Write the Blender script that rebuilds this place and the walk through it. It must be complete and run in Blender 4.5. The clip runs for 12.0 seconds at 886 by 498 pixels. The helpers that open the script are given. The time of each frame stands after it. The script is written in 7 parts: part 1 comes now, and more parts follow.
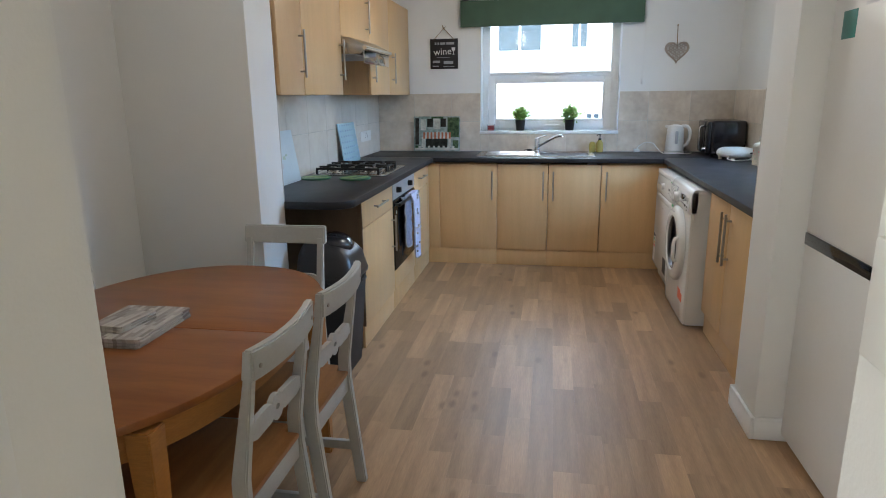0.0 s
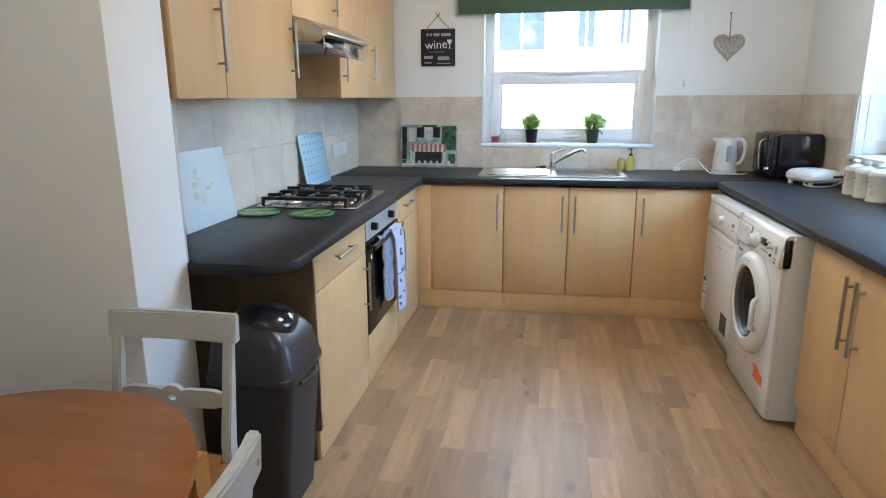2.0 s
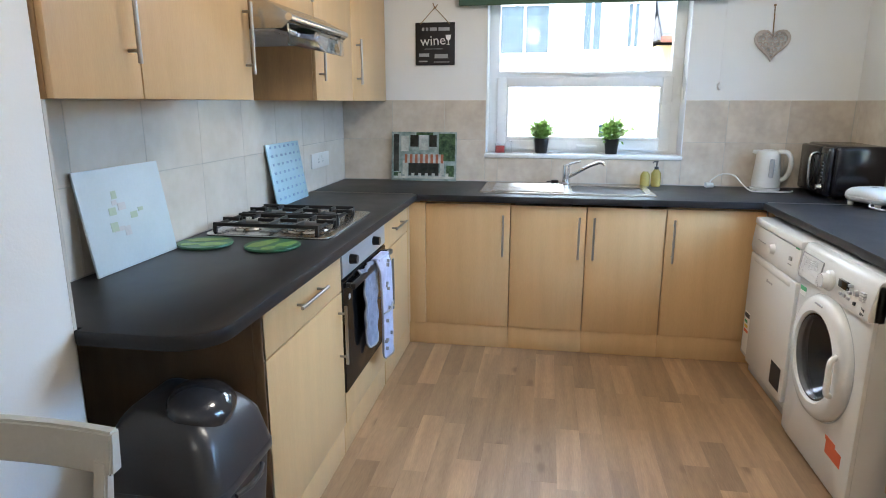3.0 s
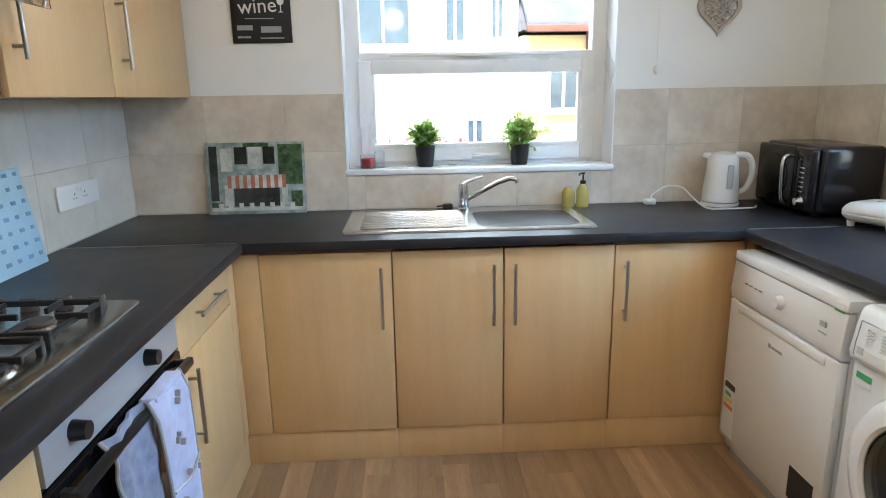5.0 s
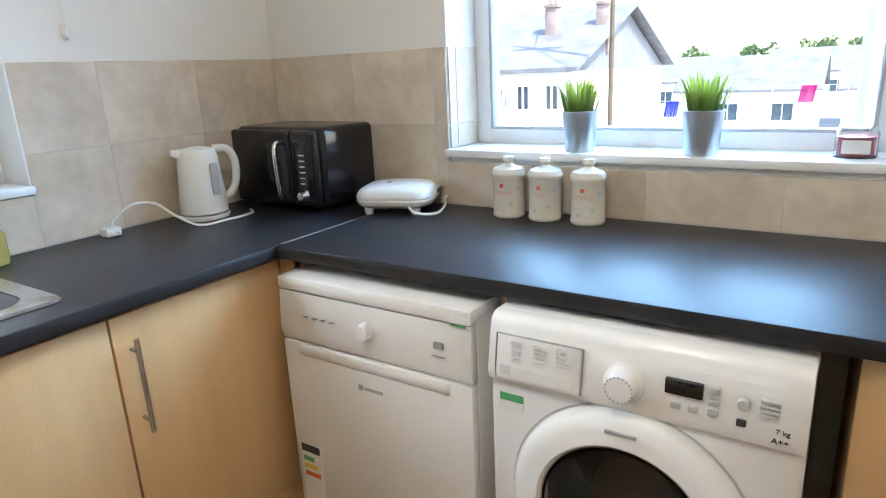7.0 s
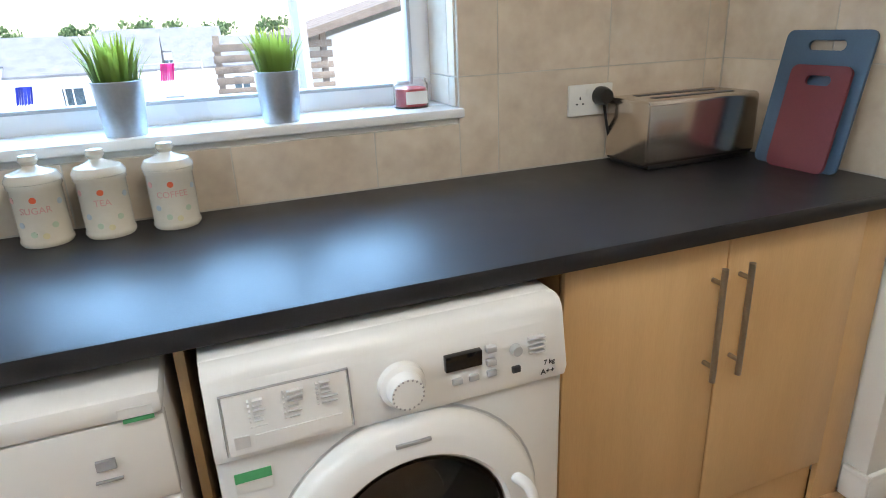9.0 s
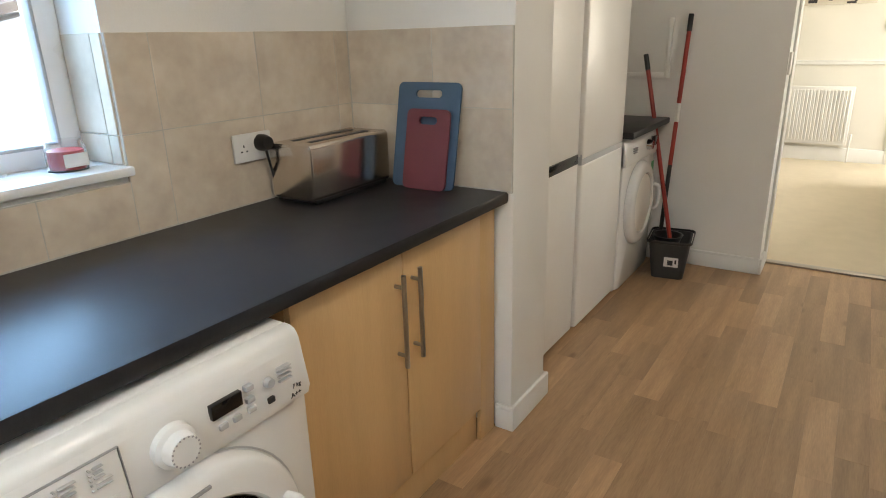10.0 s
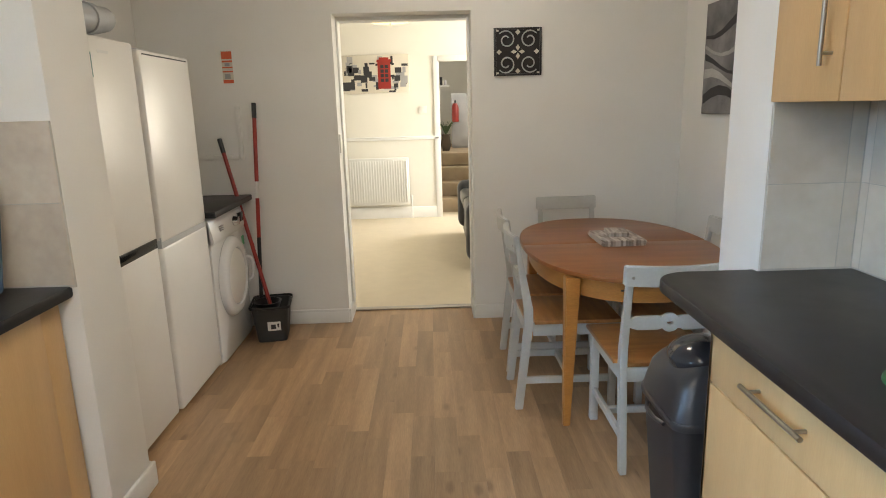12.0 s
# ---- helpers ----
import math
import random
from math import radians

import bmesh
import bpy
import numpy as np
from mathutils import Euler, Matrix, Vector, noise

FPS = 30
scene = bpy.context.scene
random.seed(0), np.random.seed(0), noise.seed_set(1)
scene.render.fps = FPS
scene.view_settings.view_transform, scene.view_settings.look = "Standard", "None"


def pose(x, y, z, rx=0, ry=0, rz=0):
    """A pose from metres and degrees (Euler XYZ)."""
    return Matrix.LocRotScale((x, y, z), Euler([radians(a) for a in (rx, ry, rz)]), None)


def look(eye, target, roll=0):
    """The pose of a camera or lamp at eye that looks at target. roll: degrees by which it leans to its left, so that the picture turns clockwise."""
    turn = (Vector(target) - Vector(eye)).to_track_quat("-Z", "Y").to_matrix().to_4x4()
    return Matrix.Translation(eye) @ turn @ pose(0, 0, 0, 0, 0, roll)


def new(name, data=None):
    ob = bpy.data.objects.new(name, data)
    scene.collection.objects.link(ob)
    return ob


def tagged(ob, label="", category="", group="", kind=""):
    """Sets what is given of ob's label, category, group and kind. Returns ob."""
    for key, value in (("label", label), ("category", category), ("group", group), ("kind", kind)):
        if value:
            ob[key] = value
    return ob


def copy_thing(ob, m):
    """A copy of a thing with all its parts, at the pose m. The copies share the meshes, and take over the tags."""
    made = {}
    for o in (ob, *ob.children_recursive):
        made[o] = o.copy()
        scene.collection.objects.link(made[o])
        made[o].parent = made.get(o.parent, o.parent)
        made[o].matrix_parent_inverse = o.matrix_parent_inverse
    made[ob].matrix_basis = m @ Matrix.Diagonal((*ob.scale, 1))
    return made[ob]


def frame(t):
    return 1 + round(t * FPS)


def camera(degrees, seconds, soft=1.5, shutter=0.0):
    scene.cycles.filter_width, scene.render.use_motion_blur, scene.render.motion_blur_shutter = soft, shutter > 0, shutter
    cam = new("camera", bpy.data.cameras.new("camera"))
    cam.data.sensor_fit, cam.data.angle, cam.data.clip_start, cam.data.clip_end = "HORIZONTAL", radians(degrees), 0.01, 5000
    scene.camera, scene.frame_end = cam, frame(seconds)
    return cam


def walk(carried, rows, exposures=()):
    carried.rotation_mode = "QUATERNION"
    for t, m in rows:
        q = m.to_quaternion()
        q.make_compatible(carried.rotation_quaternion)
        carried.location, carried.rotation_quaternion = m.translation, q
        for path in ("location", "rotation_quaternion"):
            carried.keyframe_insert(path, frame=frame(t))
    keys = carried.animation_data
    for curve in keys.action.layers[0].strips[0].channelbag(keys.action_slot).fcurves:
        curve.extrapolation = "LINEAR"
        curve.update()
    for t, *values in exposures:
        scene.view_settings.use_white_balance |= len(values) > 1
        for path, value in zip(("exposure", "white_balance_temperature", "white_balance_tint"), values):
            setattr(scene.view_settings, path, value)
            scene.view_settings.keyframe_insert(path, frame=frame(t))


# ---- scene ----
cam = camera(70.7, 12.0, 1.0)
PATH = [
    (0, (0.124, 0.437, 1.402), (-0.205, 2.351, 0.925), -0.7),
    (0.5, (0.108, 0.651, 1.41), (-0.223, 2.566, 0.935), -0.3),
    (1, (0.047, 0.917, 1.408), (-0.281, 2.832, 0.934), -0.2),
    (1.5, (-0.017, 1.193, 1.413), (-0.334, 3.11, 0.938), -0.5),
    (2, (-0.035, 1.531, 1.414), (-0.352, 3.449, 0.942), -0.3),
    (2.5, (-0.066, 1.83, 1.407), (-0.384, 3.749, 0.944), -0.0),
    (4.5, (-0.246, 3.052, 1.414), (-0.39, 4.994, 0.959), -0.1),
    (5, (-0.224, 3.348, 1.396), (-0.125, 5.29, 0.924), -1.0),
    (5.5, (-0.168, 3.612, 1.395), (0.273, 5.502, 0.91), -1.1),
    (6, (-0.173, 3.833, 1.382), (0.779, 5.523, 0.893), -0.9),
    (6.5, (-0.179, 4.023, 1.357), (1.16, 5.42, 0.851), -2.2),
    (7, (-0.123, 4.242, 1.344), (1.478, 5.309, 0.796), -2.7),
    (8.8, (0.093, 4.777, 1.298), (1.902, 4.25, 0.627), -2.3),
    (9, (0.106, 4.796, 1.303), (1.861, 4.119, 0.623), -2.4),
    (9.5, (0.101, 4.916, 1.333), (1.584, 3.758, 0.656), -2.3),
    (10, (0.083, 5.032, 1.385), (1.13, 3.452, 0.746), -1.5),
    (10.5, (-0.001, 5.078, 1.413), (0.74, 3.313, 0.833), -1.7),
    (11, (-0.09, 5.126, 1.429), (0.335, 3.247, 0.89), -1.6),
    (11.5, (-0.126, 5.149, 1.424), (0.005, 3.218, 0.921), -1.4),
    (12, (-0.154, 5.184, 1.428), (-0.182, 3.234, 0.983), -1.6),
]
walk(cam, [(t, look(eye, target, roll)) for t, eye, target, roll in PATH],
     [(0.0, 2.50, 6000, 10), (0.5, 2.72, 6100, 10), (1.5, 2.95, 6100, 10), (2.5, 2.97, 6150, 10),
      (4.5, 2.80, 6450, 10), (5.5, 2.82, 6600, 10), (7.0, 2.98, 6550, 10), (9.0, 2.84, 6550, 10),
      (9.5, 2.62, 6600, 10), (10.0, 2.70, 6900, 10), (10.5, 2.86, 7300, 10), (11.0, 2.92, 7300, 10),
      (12.0, 2.74, 6950, 10)])

SUN_EL = 52.0   # the sun's height in degrees
world = bpy.data.worlds.new("sky")
scene.world = world
world.use_nodes = True
wn = world.node_tree
sky = wn.nodes.new("ShaderNodeTexSky")
sky.sky_type = "NISHITA"
sky.sun_disc = False
sky.sun_elevation = radians(SUN_EL)
sky.sun_rotation = radians(200)
wn.nodes["Background"].inputs["Strength"].default_value = 0.15
wn.links.new(sky.outputs["Color"], wn.nodes["Background"].inputs["Color"])
sun = new("sun", bpy.data.lights.new("sun", "SUN"))
sun.data.energy, sun.data.angle, sun.data.color = 1.6, radians(0.5), (1.0, 0.95, 0.88)
# light falls from behind the door wall, towards +y and a little towards +x, so that no beam enters the kitchen's windows
sun.matrix_world = look((-2, -8, 12), (1.2, 0, 0))


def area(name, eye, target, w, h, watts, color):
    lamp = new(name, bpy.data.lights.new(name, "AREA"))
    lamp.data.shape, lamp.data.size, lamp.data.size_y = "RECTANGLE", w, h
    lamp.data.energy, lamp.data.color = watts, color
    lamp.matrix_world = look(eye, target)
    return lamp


# unseen lamps added by the windows, in place of the sky's light
area("sky_fill_back", (0.1, 9.0, 3.7), (0.1, 3.0, 0.9), 4.5, 2.0, 46, (0.80, 0.91, 1.0))
area("sky_fill_side", (4.3, 4.4, 3.45), (-1.5, 4.6, 0.8), 6.6, 3.0, 138, (0.33, 0.61, 1.0))
# added lamp in an invented opening, brightens the lounge and the fridges
area("lounge_fill", (-2.25, -1.9, 1.5), (2, -1.7, 0.9), 1.6, 1.2, 15, (1.0, 0.93, 0.8))
area("sky_fill_stairs", (-1.38, -4.4, 1.9), (0, -4.4, 1.4), 0.8, 0.7, 2.5, (1.0, 0.96, 0.9))


# the kitchen's ceiling lamp, whose warm glints show on the bin and the washing machine, and one added to brighten the
# dining corner
CEILING_LAMPS = ((0.1, 4.5, 3.6), (-0.35, 2.1, 1.7))
for x, y, watts in CEILING_LAMPS:
    lamp = new("ceiling_bulb", bpy.data.lights.new("ceiling_bulb", "POINT"))
    lamp.data.energy, lamp.data.color, lamp.data.shadow_soft_size = watts, (1.0, 0.93, 0.83), 0.11
    lamp.location = (x, y, 2.24)


# ---------------------------------------------------------------- materials
def material(name, base, rough=0.5, metal=0.0, var=0.12, scale=6.0, fine=90.0, bump=0.05, stretch=(1, 1, 1), spec=0.5, coat=0.0,
             second=None, mix_scale=2.0, per_object=0.0):
    m = bpy.data.materials.new(name)
    m.use_nodes = True
    n, l = m.node_tree.nodes, m.node_tree.links
    b = n["Principled BSDF"]
    b.inputs["Roughness"].default_value, b.inputs["Metallic"].default_value = rough, metal
    b.inputs["Specular IOR Level"].default_value = spec
    b.inputs["Coat Weight"].default_value = coat
    tc, mp = n.new("ShaderNodeTexCoord"), n.new("ShaderNodeMapping")
    mp.inputs["Scale"].default_value = stretch
    l.new(tc.outputs["Object"], mp.inputs["Vector"])
    big, small = n.new("ShaderNodeTexNoise"), n.new("ShaderNodeTexNoise")
    big.inputs["Scale"].default_value, small.inputs["Scale"].default_value = scale, fine
    big.inputs["Detail"].default_value, small.inputs["Detail"].default_value = 4.0, 3.0
    src = mp.outputs["Vector"]
    if per_object:
        info, add = n.new("ShaderNodeObjectInfo"), n.new("ShaderNodeVectorMath")
        sc = n.new("ShaderNodeVectorMath")
        sc.operation = "SCALE"
        comb = n.new("ShaderNodeCombineXYZ")
        for k in "XYZ":
            l.new(info.outputs["Random"], comb.inputs[k])
        l.new(comb.outputs[0], sc.inputs[0])
        sc.inputs["Scale"].default_value = 37.0
        l.new(mp.outputs["Vector"], add.inputs[0])
        l.new(sc.outputs[0], add.inputs[1])
        src = add.outputs[0]
    l.new(src, big.inputs["Vector"])
    l.new(src, small.inputs["Vector"])
    ramp = n.new("ShaderNodeValToRGB")
    c2 = second or [c * (1 - var) for c in base]
    c1 = base if second else [min(1, c * (1 + var * 0.5)) for c in base]
    ramp.color_ramp.elements[0].color, ramp.color_ramp.elements[1].color = (*c2, 1), (*c1, 1)
    ramp.color_ramp.elements[0].position, ramp.color_ramp.elements[1].position = 0.3, 0.7
    l.new(big.outputs["Fac"], ramp.inputs["Fac"])
    mul = n.new("ShaderNodeMixRGB")
    mul.blend_type = "OVERLAY"
    mul.inputs["Fac"].default_value = min(1.0, var)
    l.new(ramp.outputs["Color"], mul.inputs["Color1"])
    l.new(small.outputs["Fac"], mul.inputs["Color2"])
    out = mul.outputs["Color"]
    if per_object:
        hsv, mr = n.new("ShaderNodeHueSaturation"), n.new("ShaderNodeMapRange")
        mr.inputs["To Min"].default_value, mr.inputs["To Max"].default_value = 1 - per_object, 1 + per_object
        l.new(info.outputs["Random"], mr.inputs["Value"])
        l.new(mr.outputs["Result"], hsv.inputs["Value"])
        l.new(out, hsv.inputs["Color"])
        out = hsv.outputs["Color"]
    l.new(out, b.inputs["Base Color"])
    if bump:
        bp = n.new("ShaderNodeBump")
        bp.inputs["Strength"].default_value, bp.inputs["Distance"].default_value = bump, 0.004
        l.new(small.outputs["Fac"], bp.inputs["Height"])
        l.new(bp.outputs["Normal"], b.inputs["Normal"])
        rr = n.new("ShaderNodeMapRange")
        rr.inputs["To Min"].default_value, rr.inputs["To Max"].default_value = max(0.02, rough - 0.06), min(1, rough + 0.06)
        l.new(big.outputs["Fac"], rr.inputs["Value"])
        l.new(rr.outputs["Result"], b.inputs["Roughness"])
    return m


def knots(m):
    """Sparse dark knots, long with the grain, in a wood."""
    n, l = m.node_tree.nodes, m.node_tree.links
    tc, mp, vo = n.new("ShaderNodeTexCoord"), n.new("ShaderNodeMapping"), n.new("ShaderNodeTexVoronoi")
    info, ad = n.new("ShaderNodeObjectInfo"), n.new("ShaderNodeVectorMath")
    mp.inputs["Scale"].default_value = (9, 4.0, 1)
    vo.inputs["Scale"].default_value = 1.0
    l.new(tc.outputs["Object"], mp.inputs["Vector"])
    mu = n.new("ShaderNodeMath")
    mu.operation, mu.inputs[1].default_value = "MULTIPLY", 53.0
    l.new(info.outputs["Random"], mu.inputs[0])
    l.new(mp.outputs["Vector"], ad.inputs[0])
    l.new(mu.outputs[0], ad.inputs[1])
    l.new(ad.outputs[0], vo.inputs["Vector"])
    near = n.new("ShaderNodeMapRange")
    near.interpolation_type = "SMOOTHSTEP"
    near.inputs["From Min"].default_value, near.inputs["From Max"].default_value = 0.05, 0.24
    near.inputs["To Min"].default_value, near.inputs["To Max"].default_value = 1.0, 0.0
    l.new(vo.outputs["Distance"], near.inputs["Value"])
    rare, sep, both = n.new("ShaderNodeMath"), n.new("ShaderNodeSeparateColor"), n.new("ShaderNodeMath")
    l.new(vo.outputs["Color"], sep.inputs[0])
    rare.operation, rare.inputs[1].default_value = "GREATER_THAN", 0.62
    l.new(sep.outputs[0], rare.inputs[0])
    both.operation = "MULTIPLY"
    l.new(rare.outputs[0], both.inputs[0])
    l.new(near.outputs[0], both.inputs[1])
    half = n.new("ShaderNodeMath")
    half.operation, half.inputs[1].default_value = "MULTIPLY", 0.55
    l.new(both.outputs[0], half.inputs[0])
    mix, b = n.new("ShaderNodeMixRGB"), n["Principled BSDF"]
    l.new(b.inputs["Base Color"].links[0].from_socket, mix.inputs["Color1"])
    mix.inputs["Color2"].default_value = (0.13, 0.07, 0.035, 1)
    l.new(half.outputs[0], mix.inputs["Fac"])
    l.new(mix.outputs["Color"], b.inputs["Base Color"])


WALL = material("wall_paint", (0.80, 0.79, 0.755), 0.75, var=0.05, scale=1.5, fine=160, bump=0.12)
WARM = material("lounge_paint", (0.80, 0.78, 0.71), 0.75, var=0.05, scale=1.5, fine=160, bump=0.1)
CEIL = material("ceiling_paint", (0.84, 0.84, 0.82), 0.85, var=0.04, scale=2, fine=120, bump=0.1)
GLOSS = material("white_gloss", (0.78, 0.78, 0.76), 0.35, var=0.05, scale=3, fine=40, bump=0.03)
BEECH = material("beech_laminate", (0.66, 0.43, 0.21), 0.38, var=0.1, scale=3.0, fine=60, bump=0.02, stretch=(6, 6, 0.6), second=(0.60, 0.385, 0.185))
BEECHD = material("beech_edge", (0.52, 0.32, 0.15), 0.5, var=0.12, scale=4, fine=60, bump=0.02, stretch=(5, 5, 0.6))
# beech edge hue at a third, with the end panel's shade put in
PANEL = material("shaded_brown", (0.17, 0.105, 0.055), 0.5, var=0.15, scale=4, fine=60, bump=0.03, stretch=(5, 5, 0.6))
TOP = material("slate_laminate", (0.018, 0.018, 0.021), 0.40, var=0.25, scale=9, fine=300, bump=0.05, spec=0.34)
TILE = material("beige_tile", (0.72, 0.63, 0.515), 0.33, var=0.2, scale=5, fine=26, bump=0.02, second=(0.53, 0.445, 0.35), per_object=0.06)
# same tile as TILE, with the side window's light put into its colour
TILEL = material("window_lit_tile", (0.70, 0.64, 0.55), 0.33, var=0.12, scale=5, fine=22, bump=0.02, second=(0.59, 0.535, 0.455), per_object=0.04)
GROUT = material("grout", (0.55, 0.52, 0.46), 0.9, var=0.1, scale=20, fine=200, bump=0.1)
PLANK = material("oak_vinyl", (0.43, 0.272, 0.148), 0.42, var=0.24, scale=3.0, fine=34, bump=0.02, stretch=(7, 0.6, 1), second=(0.30, 0.183, 0.097), per_object=0.22)
knots(PLANK)
CARPET = material("cream_carpet", (0.66, 0.585, 0.455), 0.95, var=0.04, scale=9, fine=400, bump=0.5)
STAIRC = material("stair_carpet", (0.42, 0.33, 0.23), 0.95, var=0.15, scale=5, fine=400, bump=0.5)
UPVC = material("white_upvc", (0.82, 0.83, 0.83), 0.28, var=0.03, scale=3, fine=40, bump=0.01)
ENAMEL = material("white_enamel", (0.78, 0.78, 0.77), 0.25, var=0.04, scale=2, fine=80, bump=0.02)
FRIDGE = material("fridge_white", (0.74, 0.72, 0.68), 0.34, var=0.05, scale=2, fine=80, bump=0.0)
GREYP = material("grey_plastic", (0.45, 0.46, 0.47), 0.4, var=0.08)
MWAVE = material("black_lacquer", (0.011, 0.010, 0.013), 0.14, var=0.15, bump=0.0)
STEELT = material("warm_steel", (0.70, 0.63, 0.56), 0.2, 1.0, var=0.08, scale=5, fine=120, bump=0.0)
BINF = material("bin_flap_gloss", (0.03, 0.03, 0.034), 0.1, var=0.1, bump=0.0)
SATIN = material("satin_panel", (0.46, 0.46, 0.465), 0.36, 0.25, var=0.08, scale=3, fine=160, bump=0.0, stretch=(1, 0.2, 6))
STEEL = material("brushed_steel", (0.50, 0.48, 0.45), 0.27, 1.0, var=0.12, scale=5, fine=120, bump=0.0, stretch=(1, 1, 1))
CHROME = material("chrome", (0.75, 0.75, 0.76), 0.1, 1.0, var=0.03, bump=0.0)
NICKEL = material("satin_nickel", (0.42, 0.39, 0.35), 0.34, 1.0, var=0.1, fine=150, bump=0.02)
BLACK = material("black_plastic", (0.012, 0.012, 0.013), 0.3, var=0.2, bump=0.02)
BLACKG = material("black_gloss", (0.008, 0.008, 0.009), 0.1, var=0.2, bump=0.0)
IRON = material("cast_iron", (0.012, 0.012, 0.012), 0.5, var=0.2, fine=200, bump=0.2)
BURN = material("burner_alloy", (0.09, 0.075, 0.065), 0.45, 0.4, var=0.2, fine=150, bump=0.1)
WOODT = material("orange_wood", (0.32, 0.112, 0.026), 0.3, var=0.12, scale=2.5, fine=14, bump=0.0, stretch=(1.2, 7, 7), second=(0.22, 0.07, 0.016))
WOODA = material("apron_wood", (0.48, 0.21, 0.05), 0.35, var=0.25, scale=3, fine=40, bump=0.03, stretch=(1.5, 1.5, 8), second=(0.40, 0.17, 0.04))
SEATW = material("pine_seat", (0.42, 0.20, 0.065), 0.38, var=0.3, scale=3, fine=40, bump=0.04, stretch=(1.5, 12, 12), second=(0.30, 0.12, 0.035))
GREYC = material("grey_chair_paint", (0.50, 0.50, 0.47), 0.45, var=0.07, scale=6, fine=90, bump=0.05)
BINM = material("charcoal_bin", (0.032, 0.032, 0.036), 0.3, var=0.15, fine=200, bump=0.04)
BINB = material("bin_body", (0.022, 0.022, 0.025), 0.5, var=0.15, fine=300, bump=0.08)
GREEN = material("green_blind", (0.075, 0.13, 0.085), 0.85, var=0.12, fine=250, bump=0.25)
REDP = material("red_tube", (0.32, 0.025, 0.015), 0.35, var=0.1)
REDC = material("red_wax", (0.55, 0.06, 0.07), 0.4, var=0.1)
WHITE = material("white_plastic", (0.78, 0.77, 0.73), 0.35, var=0.04, bump=0.01)
CREAM = material("cream_ceramic", (0.68, 0.64, 0.55), 0.22, var=0.06, bump=0.01)
SLATEB = material("blackboard", (0.018, 0.016, 0.016), 0.7, var=0.3, fine=80, bump=0.05)
CHALK = material("chalk", (0.72, 0.70, 0.68), 0.9, var=0.1)
TWINE = material("twine", (0.30, 0.19, 0.09), 0.9, var=0.2, fine=200, bump=0.3)
HEARTM = material("cream_heart", (0.45, 0.38, 0.31), 0.6, var=0.15, fine=120, bump=0.1)
BLUEB = material("blue_board", (0.06, 0.115, 0.19), 0.42, var=0.1, fine=200, bump=0.05)
REDB = material("maroon_board", (0.17, 0.035, 0.045), 0.42, var=0.1, fine=200, bump=0.05)
PALEB = material("pale_blue_glass", (0.42, 0.62, 0.72), 0.12, var=0.06)
DOTB = material("blue_print", (0.16, 0.30, 0.48), 0.3, var=0.3)
FROST = material("frosted_glass", (0.58, 0.66, 0.68), 0.32, var=0.06)
GREENB = material("green_trivet", (0.03, 0.14, 0.06), 0.4, var=0.3, scale=20)
GREENL = material("green_print", (0.22, 0.36, 0.09), 0.4, var=0.3, scale=30)
ZINC = material("zinc_pot", (0.50, 0.53, 0.57), 0.35, 0.85, var=0.12, scale=12, fine=120, bump=0.05)
GRASSM = material("artificial_grass", (0.31, 0.31, 0.04), 0.5, var=0.3, scale=34, second=(0.05, 0.11, 0.015))
LEAFM = material("artificial_leaf", (0.26, 0.38, 0.08), 0.5, var=0.3, scale=25, second=(0.10, 0.21, 0.04))
TOWEL = material("lilac_towel", (0.48, 0.51, 0.68), 0.95, var=0.12, scale=30, fine=400, bump=0.5)
TOWELD = material("quilt_print", (0.25, 0.28, 0.38), 0.95, var=0.2, scale=40, fine=400, bump=0.5)
BUCKET = material("dark_grey_bucket", (0.035, 0.036, 0.038), 0.5, var=0.15)
LABEL = material("paper_label", (0.72, 0.72, 0.70), 0.6, var=0.06)
INK = material("dark_ink", (0.03, 0.03, 0.035), 0.6, var=0.1)
PASTELS = [material("pastel_" + n, c, 0.3, var=0.1) for n, c in (("rose", (0.66, 0.36, 0.33)), ("mint", (0.46, 0.56, 0.42)), ("blue", (0.44, 0.52, 0.58)), ("lemon", (0.66, 0.60, 0.36)))]
PALEINK = material("pale_print", (0.60, 0.60, 0.60), 0.5, var=0.1)
DRUM = material("drum_steel", (0.40, 0.39, 0.38), 0.32, 1.0, var=0.2)
GREYINK = material("grey_ink", (0.35, 0.35, 0.36), 0.6, var=0.1)
GREENI = material("green_ink", (0.08, 0.38, 0.16), 0.6, var=0.1)
ORANGE = material("orange_sticker", (0.70, 0.13, 0.05), 0.5, var=0.1)
YELLOW = material("yellow_print", (0.72, 0.50, 0.06), 0.5, var=0.1)
PINK = material("pink_print", (0.62, 0.22, 0.2), 0.5, var=0.1)
LEATHER = material("black_leather", (0.018, 0.020, 0.024), 0.33, var=0.2, fine=90, bump=0.2)
MAGS = material("driftwood_print", (0.60, 0.56, 0.52), 0.45, var=0.1, bump=0.0)
mn, ml = MAGS.node_tree.nodes, MAGS.node_tree.links
strips, place = mn.new("ShaderNodeTexBrick"), mn.new("ShaderNodeTexCoord")
strips.inputs["Color1"].default_value, strips.inputs["Color2"].default_value = (0.55, 0.50, 0.45, 1), (0.15, 0.11, 0.09, 1)
strips.inputs["Mortar"].default_value, strips.inputs["Bias"].default_value = (0.40, 0.35, 0.31, 1), -0.15
strips.inputs["Scale"].default_value, strips.inputs["Mortar Size"].default_value = 1.0, 0.0006
strips.inputs["Brick Width"].default_value, strips.inputs["Row Height"].default_value = 0.06, 0.013
turn = mn.new("ShaderNodeMapping")
turn.inputs["Rotation"].default_value = (0, 0, radians(90))
